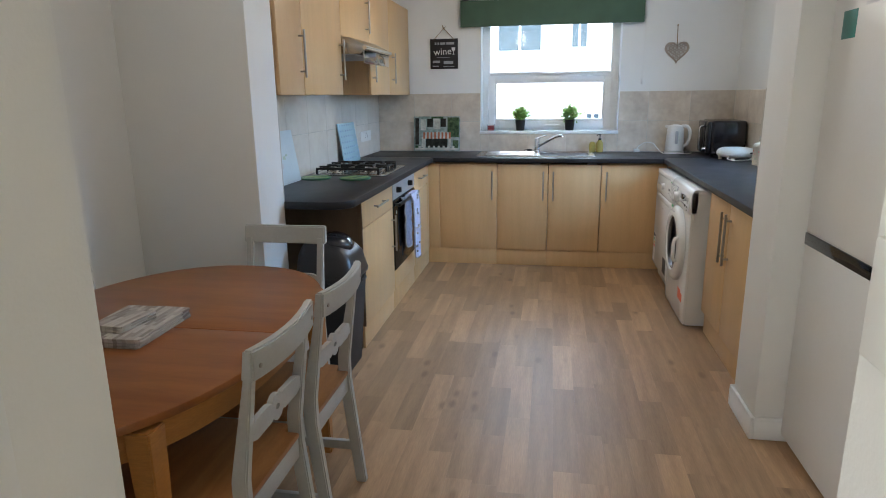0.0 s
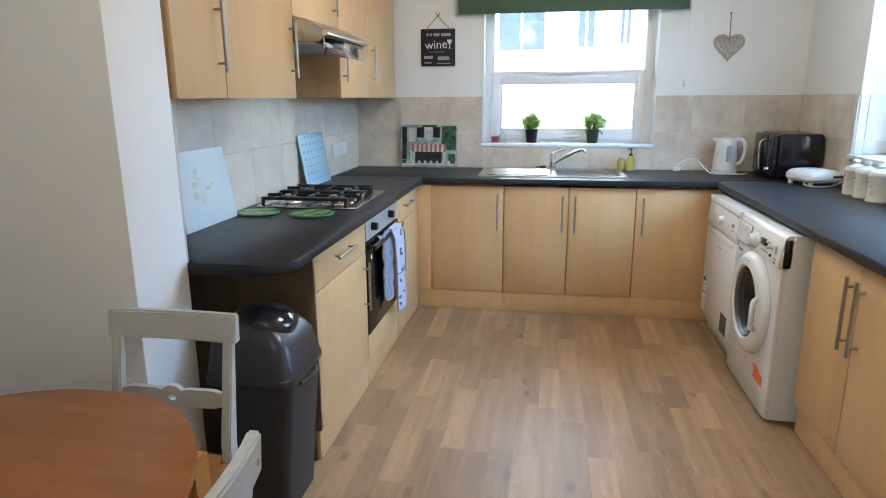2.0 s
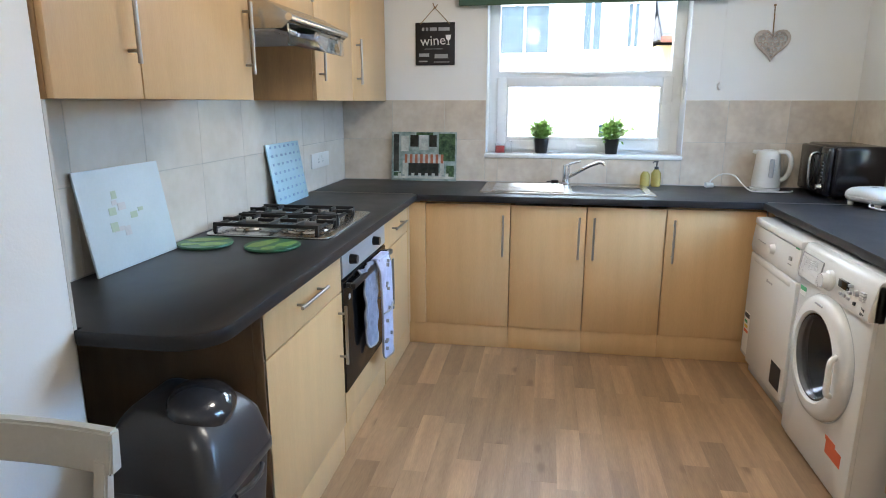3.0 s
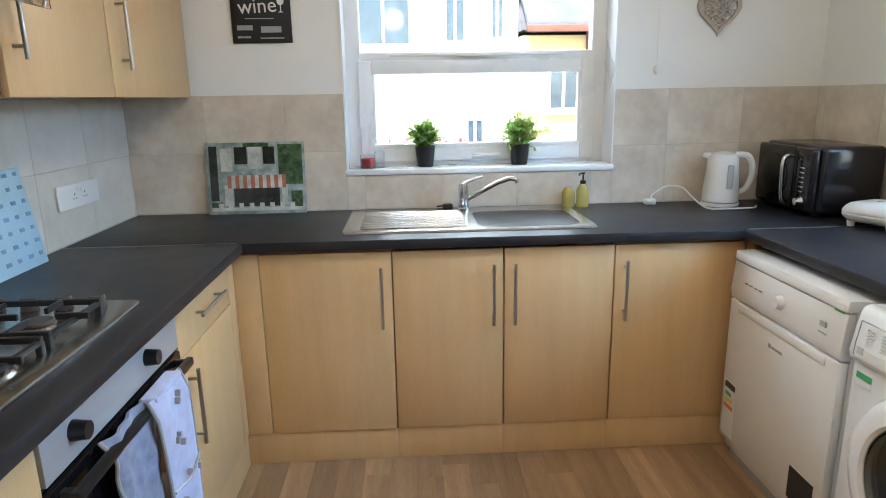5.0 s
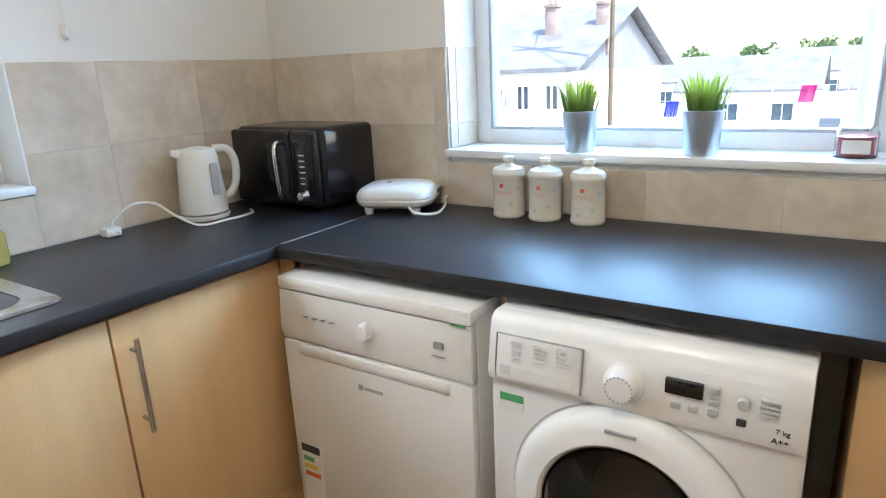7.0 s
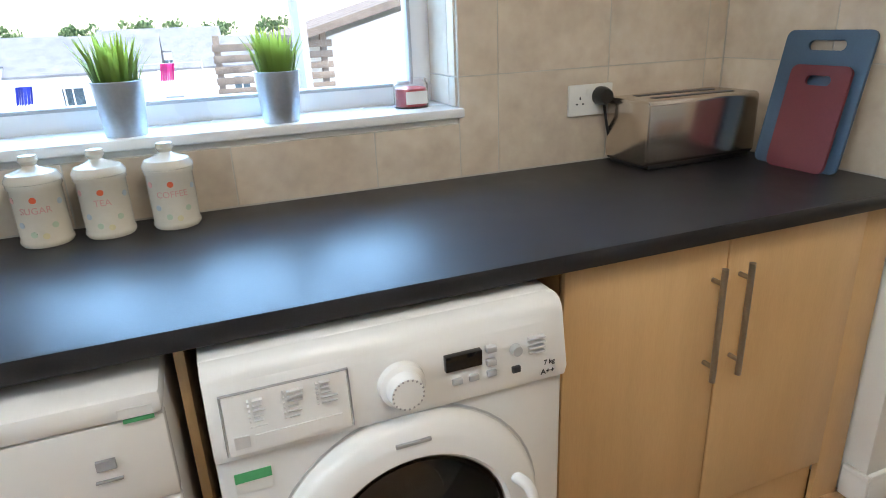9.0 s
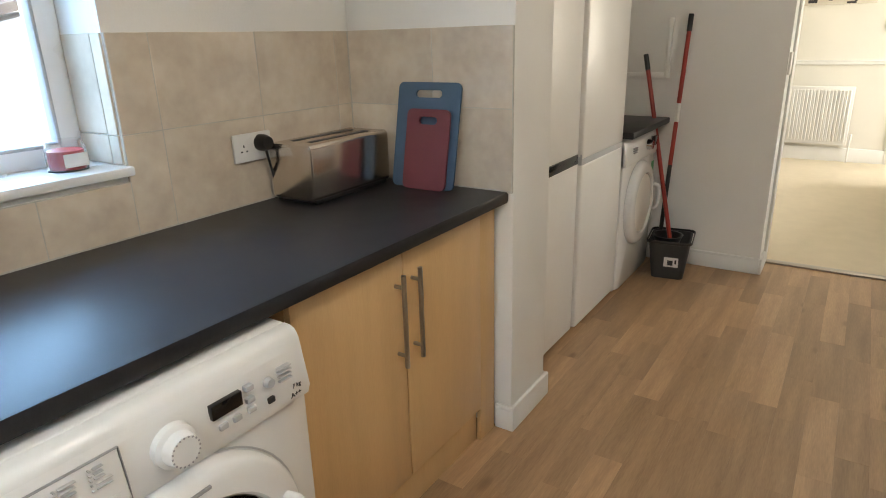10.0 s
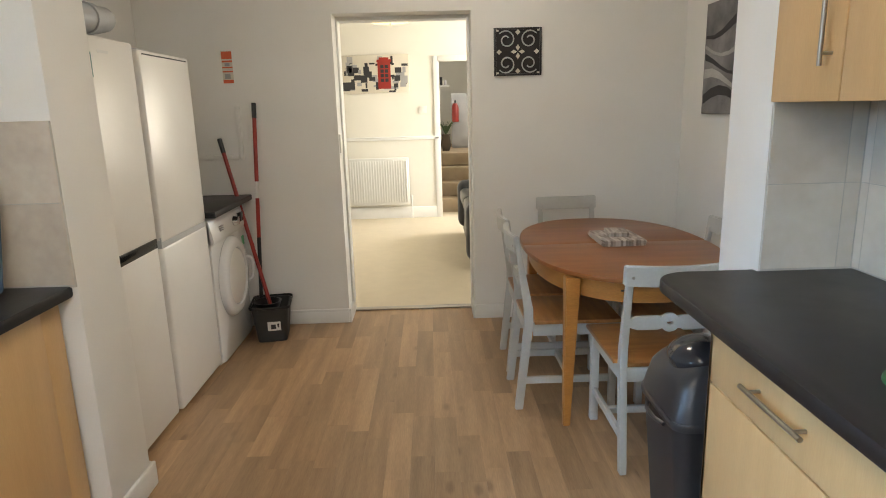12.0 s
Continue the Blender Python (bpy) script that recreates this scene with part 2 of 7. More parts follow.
ml.new(place.outputs["Object"], turn.inputs["Vector"])
ml.new(turn.outputs["Vector"], strips.inputs["Vector"])
ml.new(strips.outputs["Color"], mn["Principled BSDF"].inputs["Base Color"])
CHIMNEY = material("grey_brown_brick", (0.26, 0.20, 0.18), 0.9, var=0.3, scale=4, fine=30, bump=0.3)
CANVAS = material("grey_canvas", (0.30, 0.29, 0.29), 0.7, var=0.3, scale=5, fine=200, bump=0.2, second=(0.09, 0.09, 0.10))
CANVASL = material("pale_canvas", (0.42, 0.41, 0.40), 0.7, var=0.3, scale=6, fine=200, bump=0.2)
RENDERW = material("white_render", (0.78, 0.77, 0.73), 0.9, var=0.08, scale=1, fine=30, bump=0.3)
RENDERY = material("yellow_render", (0.70, 0.52, 0.24), 0.9, var=0.08, scale=1, fine=30, bump=0.3)
BRICKR = material("red_brickwork", (0.24, 0.10, 0.065), 0.9, var=0.3, scale=3, fine=30, bump=0.3)
SLATE = material("roof_slate", (0.15, 0.155, 0.17), 0.6, var=0.3, scale=2, fine=12, bump=0.3)
PANE = material("dark_window", (0.06, 0.09, 0.11), 0.08, var=0.3)
ASPHALT = material("ground_earth", (0.30, 0.29, 0.27), 0.9, var=0.25, scale=0.3, fine=6, bump=0.3)
TREEL = material("far_foliage", (0.11, 0.17, 0.07), 0.7, var=0.5, scale=2, fine=9)
BARK = material("bark", (0.10, 0.075, 0.05), 0.9, var=0.3)
FENCEW = material("weathered_timber", (0.18, 0.14, 0.11), 0.8, var=0.3, scale=5, fine=60, bump=0.2)
BLUEL = material("blue_cloth", (0.02, 0.05, 0.45), 0.9, var=0.2)
PINKL = material("pink_cloth", (0.65, 0.05, 0.28), 0.9, var=0.2)


def clear(name, tint, rough=0.0, ior=1.45):
    m = bpy.data.materials.new(name)
    m.use_nodes = True
    b = m.node_tree.nodes["Principled BSDF"]
    b.inputs["Base Color"].default_value = (*tint, 1)
    b.inputs["Transmission Weight"].default_value, b.inputs["Roughness"].default_value, b.inputs["IOR"].default_value = 1.0, rough, ior
    return m


def leafy(m, tint):
    """Thin leaves let light through."""
    n, l = m.node_tree.nodes, m.node_tree.links
    tr, mx = n.new("ShaderNodeBsdfTranslucent"), n.new("ShaderNodeMixShader")
    tr.inputs["Color"].default_value = (*tint, 1)
    mx.inputs["Fac"].default_value = 0.5
    l.new(n["Principled BSDF"].outputs[0], mx.inputs[1])
    l.new(tr.outputs[0], mx.inputs[2])
    l.new(mx.outputs[0], n["Material Output"].inputs["Surface"])


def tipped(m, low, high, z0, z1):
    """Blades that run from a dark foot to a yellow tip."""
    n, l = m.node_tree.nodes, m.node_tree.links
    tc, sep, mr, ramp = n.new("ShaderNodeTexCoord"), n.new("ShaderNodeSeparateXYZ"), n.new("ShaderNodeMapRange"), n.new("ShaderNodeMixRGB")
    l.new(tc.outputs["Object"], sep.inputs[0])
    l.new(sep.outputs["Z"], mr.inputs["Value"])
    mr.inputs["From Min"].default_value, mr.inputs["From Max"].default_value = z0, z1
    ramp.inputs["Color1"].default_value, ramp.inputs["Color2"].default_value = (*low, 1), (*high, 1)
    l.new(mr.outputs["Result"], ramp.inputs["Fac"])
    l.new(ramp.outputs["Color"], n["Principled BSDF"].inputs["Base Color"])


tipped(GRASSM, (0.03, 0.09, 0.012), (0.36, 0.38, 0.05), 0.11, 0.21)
leafy(GRASSM, (0.26, 0.32, 0.05)), leafy(LEAFM, (0.30, 0.46, 0.12))
GLASS = clear("window_glass", (0.97, 0.99, 0.98), 0.0, 1.25)
DARKG = clear("smoked_glass", (0.52, 0.52, 0.54))
SOAPG = material("yellow_soap", (0.74, 0.60, 0.18), 0.1, var=0.06, bump=0.0)
SOAPG.node_tree.nodes["Principled BSDF"].inputs["Transmission Weight"].default_value = 0.5
JAR = clear("jar_glass", (0.96, 0.96, 0.97))
SHADE = bpy.data.materials.new("lamp_shade")
SHADE.use_nodes = True
SHADE.node_tree.nodes["Principled BSDF"].inputs["Base Color"].default_value = (0.75, 0.55, 0.28, 1)
SHADE.node_tree.nodes["Principled BSDF"].inputs["Emission Color"].default_value = (1, 0.75, 0.4, 1)
SHADE.node_tree.nodes["Principled BSDF"].inputs["Emission Strength"].default_value = 0.25


# ---------------------------------------------------------------- mesh helpers
def box(bm, x0, y0, z0, x1, y1, z1, bevel=0.0, seg=2):
    m = Matrix.Translation(((x0 + x1) / 2, (y0 + y1) / 2, (z0 + z1) / 2)) @ Matrix.Diagonal((abs(x1 - x0), abs(y1 - y0), abs(z1 - z0), 1))
    v = bmesh.ops.create_cube(bm, size=1, matrix=m)["verts"]
    if bevel:
        e = list({ed for q in v for ed in q.link_edges})
        bmesh.ops.bevel(bm, geom=e, offset=bevel, segments=seg, affect="EDGES", profile=0.5)
    return bm


def tube(bm, pts, r, seg=10, r1=None, caps=True):
    """A round bar along points."""
    pts = [Vector(p) for p in pts]
    rings, last = [], None
    for i, p in enumerate(pts):
        d = (pts[min(i + 1, len(pts) - 1)] - pts[max(i - 1, 0)]).normalized()
        if last is None:
            a = d.orthogonal().normalized()
        else:
            a = (last - d * last.dot(d)).normalized()
        last = a
        b = d.cross(a)
        rr = r if r1 is None else r + (r1 - r) * i / (len(pts) - 1)
        rings.append([bm.verts.new(p + (a * math.cos(k * 2 * math.pi / seg) + b * math.sin(k * 2 * math.pi / seg)) * rr) for k in range(seg)])
    for q, w in zip(rings, rings[1:]):
        for k in range(seg):
            bm.faces.new((q[k], q[(k + 1) % seg], w[(k + 1) % seg], w[k]))
    if caps:
        bm.faces.new(rings[0][::-1]), bm.faces.new(rings[-1])
    return bm


def lathe(bm, prof, cx=0, cy=0, cz=0, seg=24, sx=1, sy=1, axis="z"):
    """A turned shape; prof: (radius, height) from bottom to top, closed where the radius is 0."""
    def put(r, h, a):
        u, v = r * math.cos(a) * sx, r * math.sin(a) * sy
        if axis == "z":
            return (cx + u, cy + v, cz + h)
        if axis == "x":
            return (cx + h, cy + u, cz + v)
        return (cx + u, cy + h, cz + v)
    rings = []
    for r, h in prof:
        if r < 1e-6:
            rings.append([bm.verts.new(put(0, h, 0))])
        else:
            rings.append([bm.verts.new(put(r, h, k * 2 * math.pi / seg)) for k in range(seg)])
    for q, w in zip(rings, rings[1:]):
        for k in range(seg):
            k2 = (k + 1) % seg
            if len(q) == 1 and len(w) > 1:
                bm.faces.new((q[0], w[k2], w[k]))
            elif len(w) == 1 and len(q) > 1:
                bm.faces.new((q[k], q[k2], w[0]))
            elif len(q) > 1:
                bm.faces.new((q[k], q[k2], w[k2], w[k]))
    bmesh.ops.recalc_face_normals(bm, faces=bm.faces)
    return bm


def smooth(pts, n=5):
    """A rounder line through the points."""
    p = [Vector(q) for q in pts]
    p = [2 * p[0] - p[1]] + p + [2 * p[-1] - p[-2]]
    out = []
    for a, b0, c, d in zip(p, p[1:], p[2:], p[3:]):
        for k in range(n):
            t = k / n
            out.append(0.5 * (2 * b0 + (c - a) * t + (2 * a - 5 * b0 + 4 * c - d) * t * t + (3 * b0 - a - 3 * c + d) * t ** 3))
    return out + [p[-2]]


def slab(bm, outline, z0, z1, plane="xy", bevel=0.0, holes=()):
    """A flat plate: outline in a plane, carried from z0 to z1 across it."""
    def put(u, v, h):
        return {"xy": (u, v, h), "xz": (u, h, v), "yz": (h, u, v)}[plane]
    lo = [bm.verts.new(put(u, v, z0)) for u, v in outline]
    hi = [bm.verts.new(put(u, v, z1)) for u, v in outline]
    n = len(outline)
    f = [bm.faces.new(lo), bm.faces.new(hi)]
    for k in range(n):
        f.append(bm.faces.new((lo[k], lo[(k + 1) % n], hi[(k + 1) % n], hi[k])))
    bmesh.ops.recalc_face_normals(bm, faces=f)
    if bevel:
        e = [ed for ed in f[0].edges] + [ed for ed in f[1].edges]
        bmesh.ops.bevel(bm, geom=e, offset=bevel, segments=2, affect="EDGES", profile=0.5)
    return bm


def round_rect(x0, y0, x1, y1, r, n=5):
    pts = []
    for cx, cy, a in ((x1 - r, y1 - r, 0), (x0 + r, y1 - r, 90), (x0 + r, y0 + r, 180), (x1 - r, y0 + r, 270)):
        pts += [(cx + r * math.cos(radians(a + 90 * k / n)), cy + r * math.sin(radians(a + 90 * k / n))) for k in range(n + 1)]
    return pts


WORLD = {}


def mesh_of(name, bm, mat):
    me = bpy.data.meshes.new(name)
    bm.to_mesh(me)
    bm.free()
    me.materials.append(mat)
    me.shade_smooth()
    me.set_sharp_from_angle(angle=radians(38))
    return me


def thing(name, label, category, x=0.0, y=0.0, z=0.0, rz=0.0, group="", kind=""):
    ob = new(name)
    ob.empty_display_size = 0.1
    ob.matrix_world = pose(x, y, z, 0, 0, rz)
    WORLD[ob.name] = pose(x, y, z, 0, 0, rz)
    return tagged(ob, label, category, group, kind)


def part(name, bm, mat, parent, label="", local=True):
    """One mesh under a thing or a part. local: its numbers are from the thing's base, else from the world's origin."""
    if not local:
        bm.transform(WORLD[parent.name].inverted())
    ob = new(name, mesh_of(name, bm, mat))
    ob.parent = parent
    WORLD[ob.name] = WORLD[parent.name]
    if label:
        ob["label"] = label
    return ob


def wpart(name, bm, mat, parent, label=""):
    return part(name, bm, mat, parent, label, False)


def single(name, bm, mat, label, category, group="", kind=""):
    """A thing of one mesh, in world numbers; its origin goes to its base."""
    lo = [min(v.co[i] for v in bm.verts) for i in range(3)]
    hi = [max(v.co[i] for v in bm.verts) for i in range(3)]
    o = Vector(((lo[0] + hi[0]) / 2, (lo[1] + hi[1]) / 2, lo[2]))
    bm.transform(Matrix.Translation(-o))
    ob = new(name, mesh_of(name, bm, mat))
    ob.location = o
    WORLD[ob.name] = Matrix.Translation(o)
    return tagged(ob, label, category, group, kind)


def B():
    return bmesh.new()


def text_mesh(bm, body, size, m, depth=0.0006):
    """Lettering laid with matrix m."""
    cu = bpy.data.curves.new("letters", "FONT")
    cu.body, cu.size, cu.extrude, cu.align_x, cu.align_y = body, size, depth, "CENTER", "CENTER"
    cu.resolution_u = 3
    ob = bpy.data.objects.new("letters", cu)
    scene.collection.objects.link(ob)
    me = bpy.data.meshes.new_from_object(ob.evaluated_get(bpy.context.evaluated_depsgraph_get()))
    bpy.data.objects.remove(ob)
    n0 = len(bm.verts)
    bm.from_mesh(me)
    bm.verts.ensure_lookup_table()
    bmesh.ops.transform(bm, matrix=m, verts=bm.verts[n0:])
    return bm


# ---------------------------------------------------------------- large structure
XL, XR, YB, YD = -1.46, 1.655, 6.19, 1.09     # kitchen's left and right walls, back wall, door wall
XD = -1.78                                     # dining corner's left wall
CEIL_Z = 2.45
NIB_X, NIB_Y0, NIB_Y1 = -1.162, 3.05, 3.315     # left nib
PIER_X, PIER_Y0, PIER_Y1 = 0.985, 2.96, 3.245  # right pier
DX0, DX1, DZ = -0.425, 0.44, 2.005             # doorway
LY, LX0, LX1 = -3.0, -2.2, 2.2                 # lounge
W1 = (-0.506, 0.704, 1.065, 2.16)                 # back window: x, x, z, z
W2 = (4.14, 5.378, 1.068, 2.16)                # side window: y, y, z, z


def structure(name, bm, mat, label, category="wall"):
    return single(name, bm, mat, label, category, kind="structure")


b = B()
box(b, XD - 0.3, 0.82, -0.15, XR + 0.3, YB + 0.3, -0.006)
floor = structure("floor", b, GROUT, "wood-effect plank floor of the kitchen and dining corner", "floor")
b = B()
box(b, LX0 - 0.2, -6.5, -0.15, LX1 + 0.2, 0.82, 0.004)
structure("floor_lounge", b, CARPET, "cream cut-pile carpet in the lounge", "floor")
b = B()
box(b, DX0, 0.80, 0.0, DX1, 0.86, 0.012, 0.004)
structure("trim_threshold", b, NICKEL, "metal threshold strip in the doorway", "threshold")

b = B()
T = 0.3
box(b, XL - T, YB, -0.1, W1[0], YB + T, CEIL_Z), box(b, W1[1], YB, -0.1, XR + T, YB + T, CEIL_Z)
box(b, W1[0], YB, -0.1, W1[1], YB + T, W1[2]), box(b, W1[0], YB, W1[3], W1[1], YB + T, CEIL_Z)
wall_back = structure("wall_back", b, WALL, "white painted back wall with a window over the sink")
b = B()
box(b, XR, W2[1], -0.1, XR + T, YB, CEIL_Z), box(b, XR, 0.82, -0.1, XR + T, W2[0], CEIL_Z)
box(b, XR, W2[0], -0.1, XR + T, W2[1], W2[2]), box(b, XR, W2[0], W2[3], XR + T, W2[1], CEIL_Z)
wall_right = structure("wall_right", b, WALL, "white painted side wall with a wide window over the worktop")
b = B()
box(b, XL - T, NIB_Y1, -0.1, XL, YB, CEIL_Z)
wall_left = structure("wall_left", b, WALL, "white painted kitchen wall behind the hob")
b = B()
box(b, XD - T, 0.82, -0.1, XD, NIB_Y0, CEIL_Z)
structure("wall_dining", b, WALL, "off-white painted wall beside the dining table")
b = B()
box(b, XD - T, NIB_Y0, -0.1, NIB_X, NIB_Y1, CEIL_Z, 0.006)
wall_nib = structure("wall_nib", b, WALL, "white wall end between the dining corner and hob")
b = B()
box(b, PIER_X, PIER_Y0, -0.1, XR, PIER_Y1, CEIL_Z, 0.006)
wall_pier = structure("wall_pier", b, WALL, "white pier between the worktop and the fridges")
b = B()
box(b, XD, 0.83, -0.1, DX0, YD, CEIL_Z), box(b, DX1, 0.83, -0.1, XR, YD, CEIL_Z), box(b, DX0, 0.83, DZ, DX1, YD, CEIL_Z)
structure("wall_door", b, WALL, "off-white painted wall with the doorway to the lounge")
b = B()
box(b, XD - T, 0.82, CEIL_Z, XR + T, YB + T, CEIL_Z + 0.2)
structure("ceiling", b, CEIL, "plain white ceiling", "ceiling")
# skirting
b = B()


def skirt(x0, y0, x1, y1):
    box(b, x0, y0, 0, x1, y1, 0.085, 0.005), box(b, min(x0, x1), min(y0, y1), 0.08, max(x0, x1), max(y0, y1), 0.1, 0.006)


skirt(XD, YD, DX0, YD + 0.016), skirt(DX1, YD, XR, YD + 0.016), skirt(DX1 - 0.016, 0.932, DX1, YD + 0.016), skirt(DX0, 0.932, DX0 + 0.016, YD + 0.016), skirt(XD, YD + 0.016, XD + 0.016, NIB_Y0)
skirt(PIER_X - 0.016, PIER_Y0 - 0.016, PIER_X, PIER_Y1 + 0.0), skirt(PIER_X, PIER_Y0 - 0.016, XR, PIER_Y0)
skirt(PIER_X - 0.016, PIER_Y1, PIER_X + 0.06, PIER_Y1 + 0.016)
skirt(XD + 0.016, NIB_Y0 - 0.016, NIB_X, NIB_Y0), skirt(NIB_X, NIB_Y0 - 0.016, NIB_X + 0.016, NIB_Y1)
structure("baseboard", b, GLOSS, "white gloss skirting boards along the walls", "baseboard")
# doorway lining and architrave
b = B()
box(b, DX0, 0.815, 0, DX0 + 0.014, 0.93, DZ, 0.003), box(b, DX1 - 0.014, 0.815, 0, DX1, 0.93, DZ, 0.003)
box(b, DX0 + 0.014, 0.815, DZ - 0.025, DX1 - 0.014, 0.93, DZ, 0.003)
for s, x in ((-1, DX0), (1, DX1)):
    box(b, x, 0.81, 0, x + s * 0.055, 0.83, DZ + 0.055, 0.006)
box(b, DX0, 0.81, DZ, DX1, 0.83, DZ + 0.055, 0.006)
structure("trim_doorway", b, GLOSS, "white painted lining and architrave of the doorway", "door frame")

# ---------------------------------------------------------------- windows
def frame_bars(bm, u0, u1, z0, z1, w, d0, d1, plane):
    """Four bars of a rectangular frame, set in the plane of x (xz) or of y (yz)."""
    for a, c, e, f in ((u0, z0, u0 + w, z1), (u1 - w, z0, u1, z1), (u0 + w, z0, u1 - w, z0 + w), (u0 + w, z1 - w, u1 - w, z1)):
        if plane == "xz":
            box(bm, a, d0, c, e, d1, f, 0.006)
        else:
            box(bm, d0, a, c, d1, e, f, 0.006)


def pane(name, x0, y0, z0, x1, y1, z1, parent):
    b = B()
    box(b, x0, y0, z0, x1, y1, z1)
    ob = wpart(name, b, GLASS, parent, "clear glass pane")
    ob.visible_shadow = False
    return ob


win = thing("window_1", "white plastic window over the sink, closed", "window", 0.1, 6.33, W1[2], kind="structure")
b = B()
frame_bars(b, W1[0], W1[1], W1[2] + 0.02, W1[3], 0.072, 6.325, 6.395, "xz")
box(b, W1[0] + 0.07, 6.33, 1.545, W1[1] - 0.07, 6.39, 1.6, 0.006)
wpart("window_frame", b, UPVC, win)
b = B()
frame_bars(b, W1[0] + 0.06, W1[1] - 0.06, 1.105, 1.562, 0.06, 6.305, 6.36, "xz")
box(b, W1[0] + 0.118, 6.309, 1.158, W1[1] - 0.118, 6.356, 1.188, 0.005), box(b, W1[0] + 0.118, 6.312, 1.187, W1[0] + 0.134, 6.352, 1.505, 0.004), box(b, W1[1] - 0.134, 6.312, 1.187, W1[1] - 0.118, 6.352, 1.505, 0.004)
sash = wpart("sash", b, UPVC, win)
b = B()
box(b, 0.0, 6.295, 1.575, 0.2, 6.33, 1.592, 0.004), box(b, -0.3, 6.318, 1.578, 0.5, 6.33, 1.59, 0.003)
wpart("vent", b, WHITE, win, "white trickle vent")
b = B()
box(b, 0.07, 6.285, 1.118, 0.13, 6.305, 1.14, 0.005), box(b, 0.08, 6.27, 1.125, 0.2, 6.287, 1.14, 0.005)
wpart("window_handle", b, UPVC, win, "white lever handle")
pane("pane", W1[0] + 0.1, 6.33, 1.15, W1[1] - 0.1, 6.345, 1.52, win)
pane("pane", W1[0] + 0.06, 6.35, 1.6, W1[1] - 0.06, 6.365, 2.1, win)
b = B()
box(b, W1[0] - 0.006, 6.168, 1.06, W1[1] + 0.006, 6.33, 1.086, 0.006)
wpart("window_sill", b, UPVC, win)
b = B()
for x0, x1 in ((W1[0], W1[0] + 0.006), (W1[1] - 0.006, W1[1])):
    box(b, x0, 6.182, 1.086, x1, 6.33, W1[3])
    box(b, x0, 6.178, 1.086, x1, 6.184, 1.44)
wpart("reveal_lining", b, UPVC, win)

win2 = thing("window_2", "wide white plastic window over the side worktop, closed", "window", 1.8, 4.75, W2[2], kind="structure")
b = B()
frame_bars(b, W2[0], W2[1], W2[2] + 0.02, W2[3], 0.06, 1.84, 1.91, "yz")
wpart("window_frame", b, UPVC, win2)
b = B()
frame_bars(b, W2[0] + 0.055, W2[1] - 0.055, 1.138, W2[3] - 0.05, 0.012, 1.837, 1.875, "yz")
wpart("gasket", b, GREYP, win2)
pane("pane", 1.87, W2[0] + 0.05, 1.133, 1.885, W2[1] - 0.05, W2[3] - 0.05, win2)
b = B()
box(b, 1.632, W2[0] - 0.012, 1.066, 1.845, W2[1] + 0.012, 1.092, 0.006)
wpart("window_sill", b, UPVC, win2)

# ---------------------------------------------------------------- worktops
CT0, CT1 = 0.865, 0.905
b = B()
r = 0.11
o = [(-1.455, 3.328), (-1.156, 3.328), (-1.156, 3.305)]
o += [(-0.826 - r + r * math.sin(radians(a)), 3.305 + r - r * math.cos(radians(a))) for a in range(0, 91, 10)]
o += [(-0.826, 5.54), (-1.455, 5.54)]
slab(b, o, CT0, CT1, "xy", 0.009)
single("worktop", b, TOP, "dark slate laminate worktop with a rounded end beside the hob", "worktop")
b = B()
slab(b, [(-1.455, 5.542), (1.6545, 5.542), (1.6545, 6.185), (-1.455, 6.185)], CT0, CT1 - 0.0005, "xy", 0.009)
single("worktop", b, TOP, "dark slate laminate worktop holding the sink", "worktop")
b = B()
slab(b, [(1.002, 3.25), (1.65, 3.25), (1.65, 5.54), (1.002, 5.54)], CT0, CT1, "xy", 0.009)
single("worktop", b, TOP, "dark slate laminate worktop under the side window", "worktop")
b = B()
box(b, -1.45, 5.536, CT1 - 0.002, -0.845, 5.543, CT1 + 0.0012), box(b, 1.02, 5.536, CT1 - 0.002, 1.65, 5.543, CT1 + 0.0012)
single("joint_strip", b, NICKEL, "thin metal jointing strips let into the worktop", "trim", kind="structure")


# ---------------------------------------------------------------- cabinets
def bar_handle(parent, p0, p1, out, r=0.006):
    """A straight bar handle on two posts; out: the way from the door."""
    p0, p1, out = Vector(p0), Vector(p1), Vector(out)
    d = (p1 - p0).normalized()
    b = B()
    tube(b, [p0 + out, p1 + out], r, 12)
    ln = (p1 - p0).length
    for k in (0.13, 0.87):
        c = p0 + d * ln * k
        tube(b, [c, c + out], r * 0.8, 8)
    return wpart("handle", b, NICKEL, parent, "brushed nickel bar handle")


def front(cab, x0, y0, z0, x1, y1, z1, name="door"):
    b = B()
    box(b, x0, y0, z0, x1, y1, z1, 0.0025)
    return wpart(name, b, BEECH, cab)


G = 0.0025
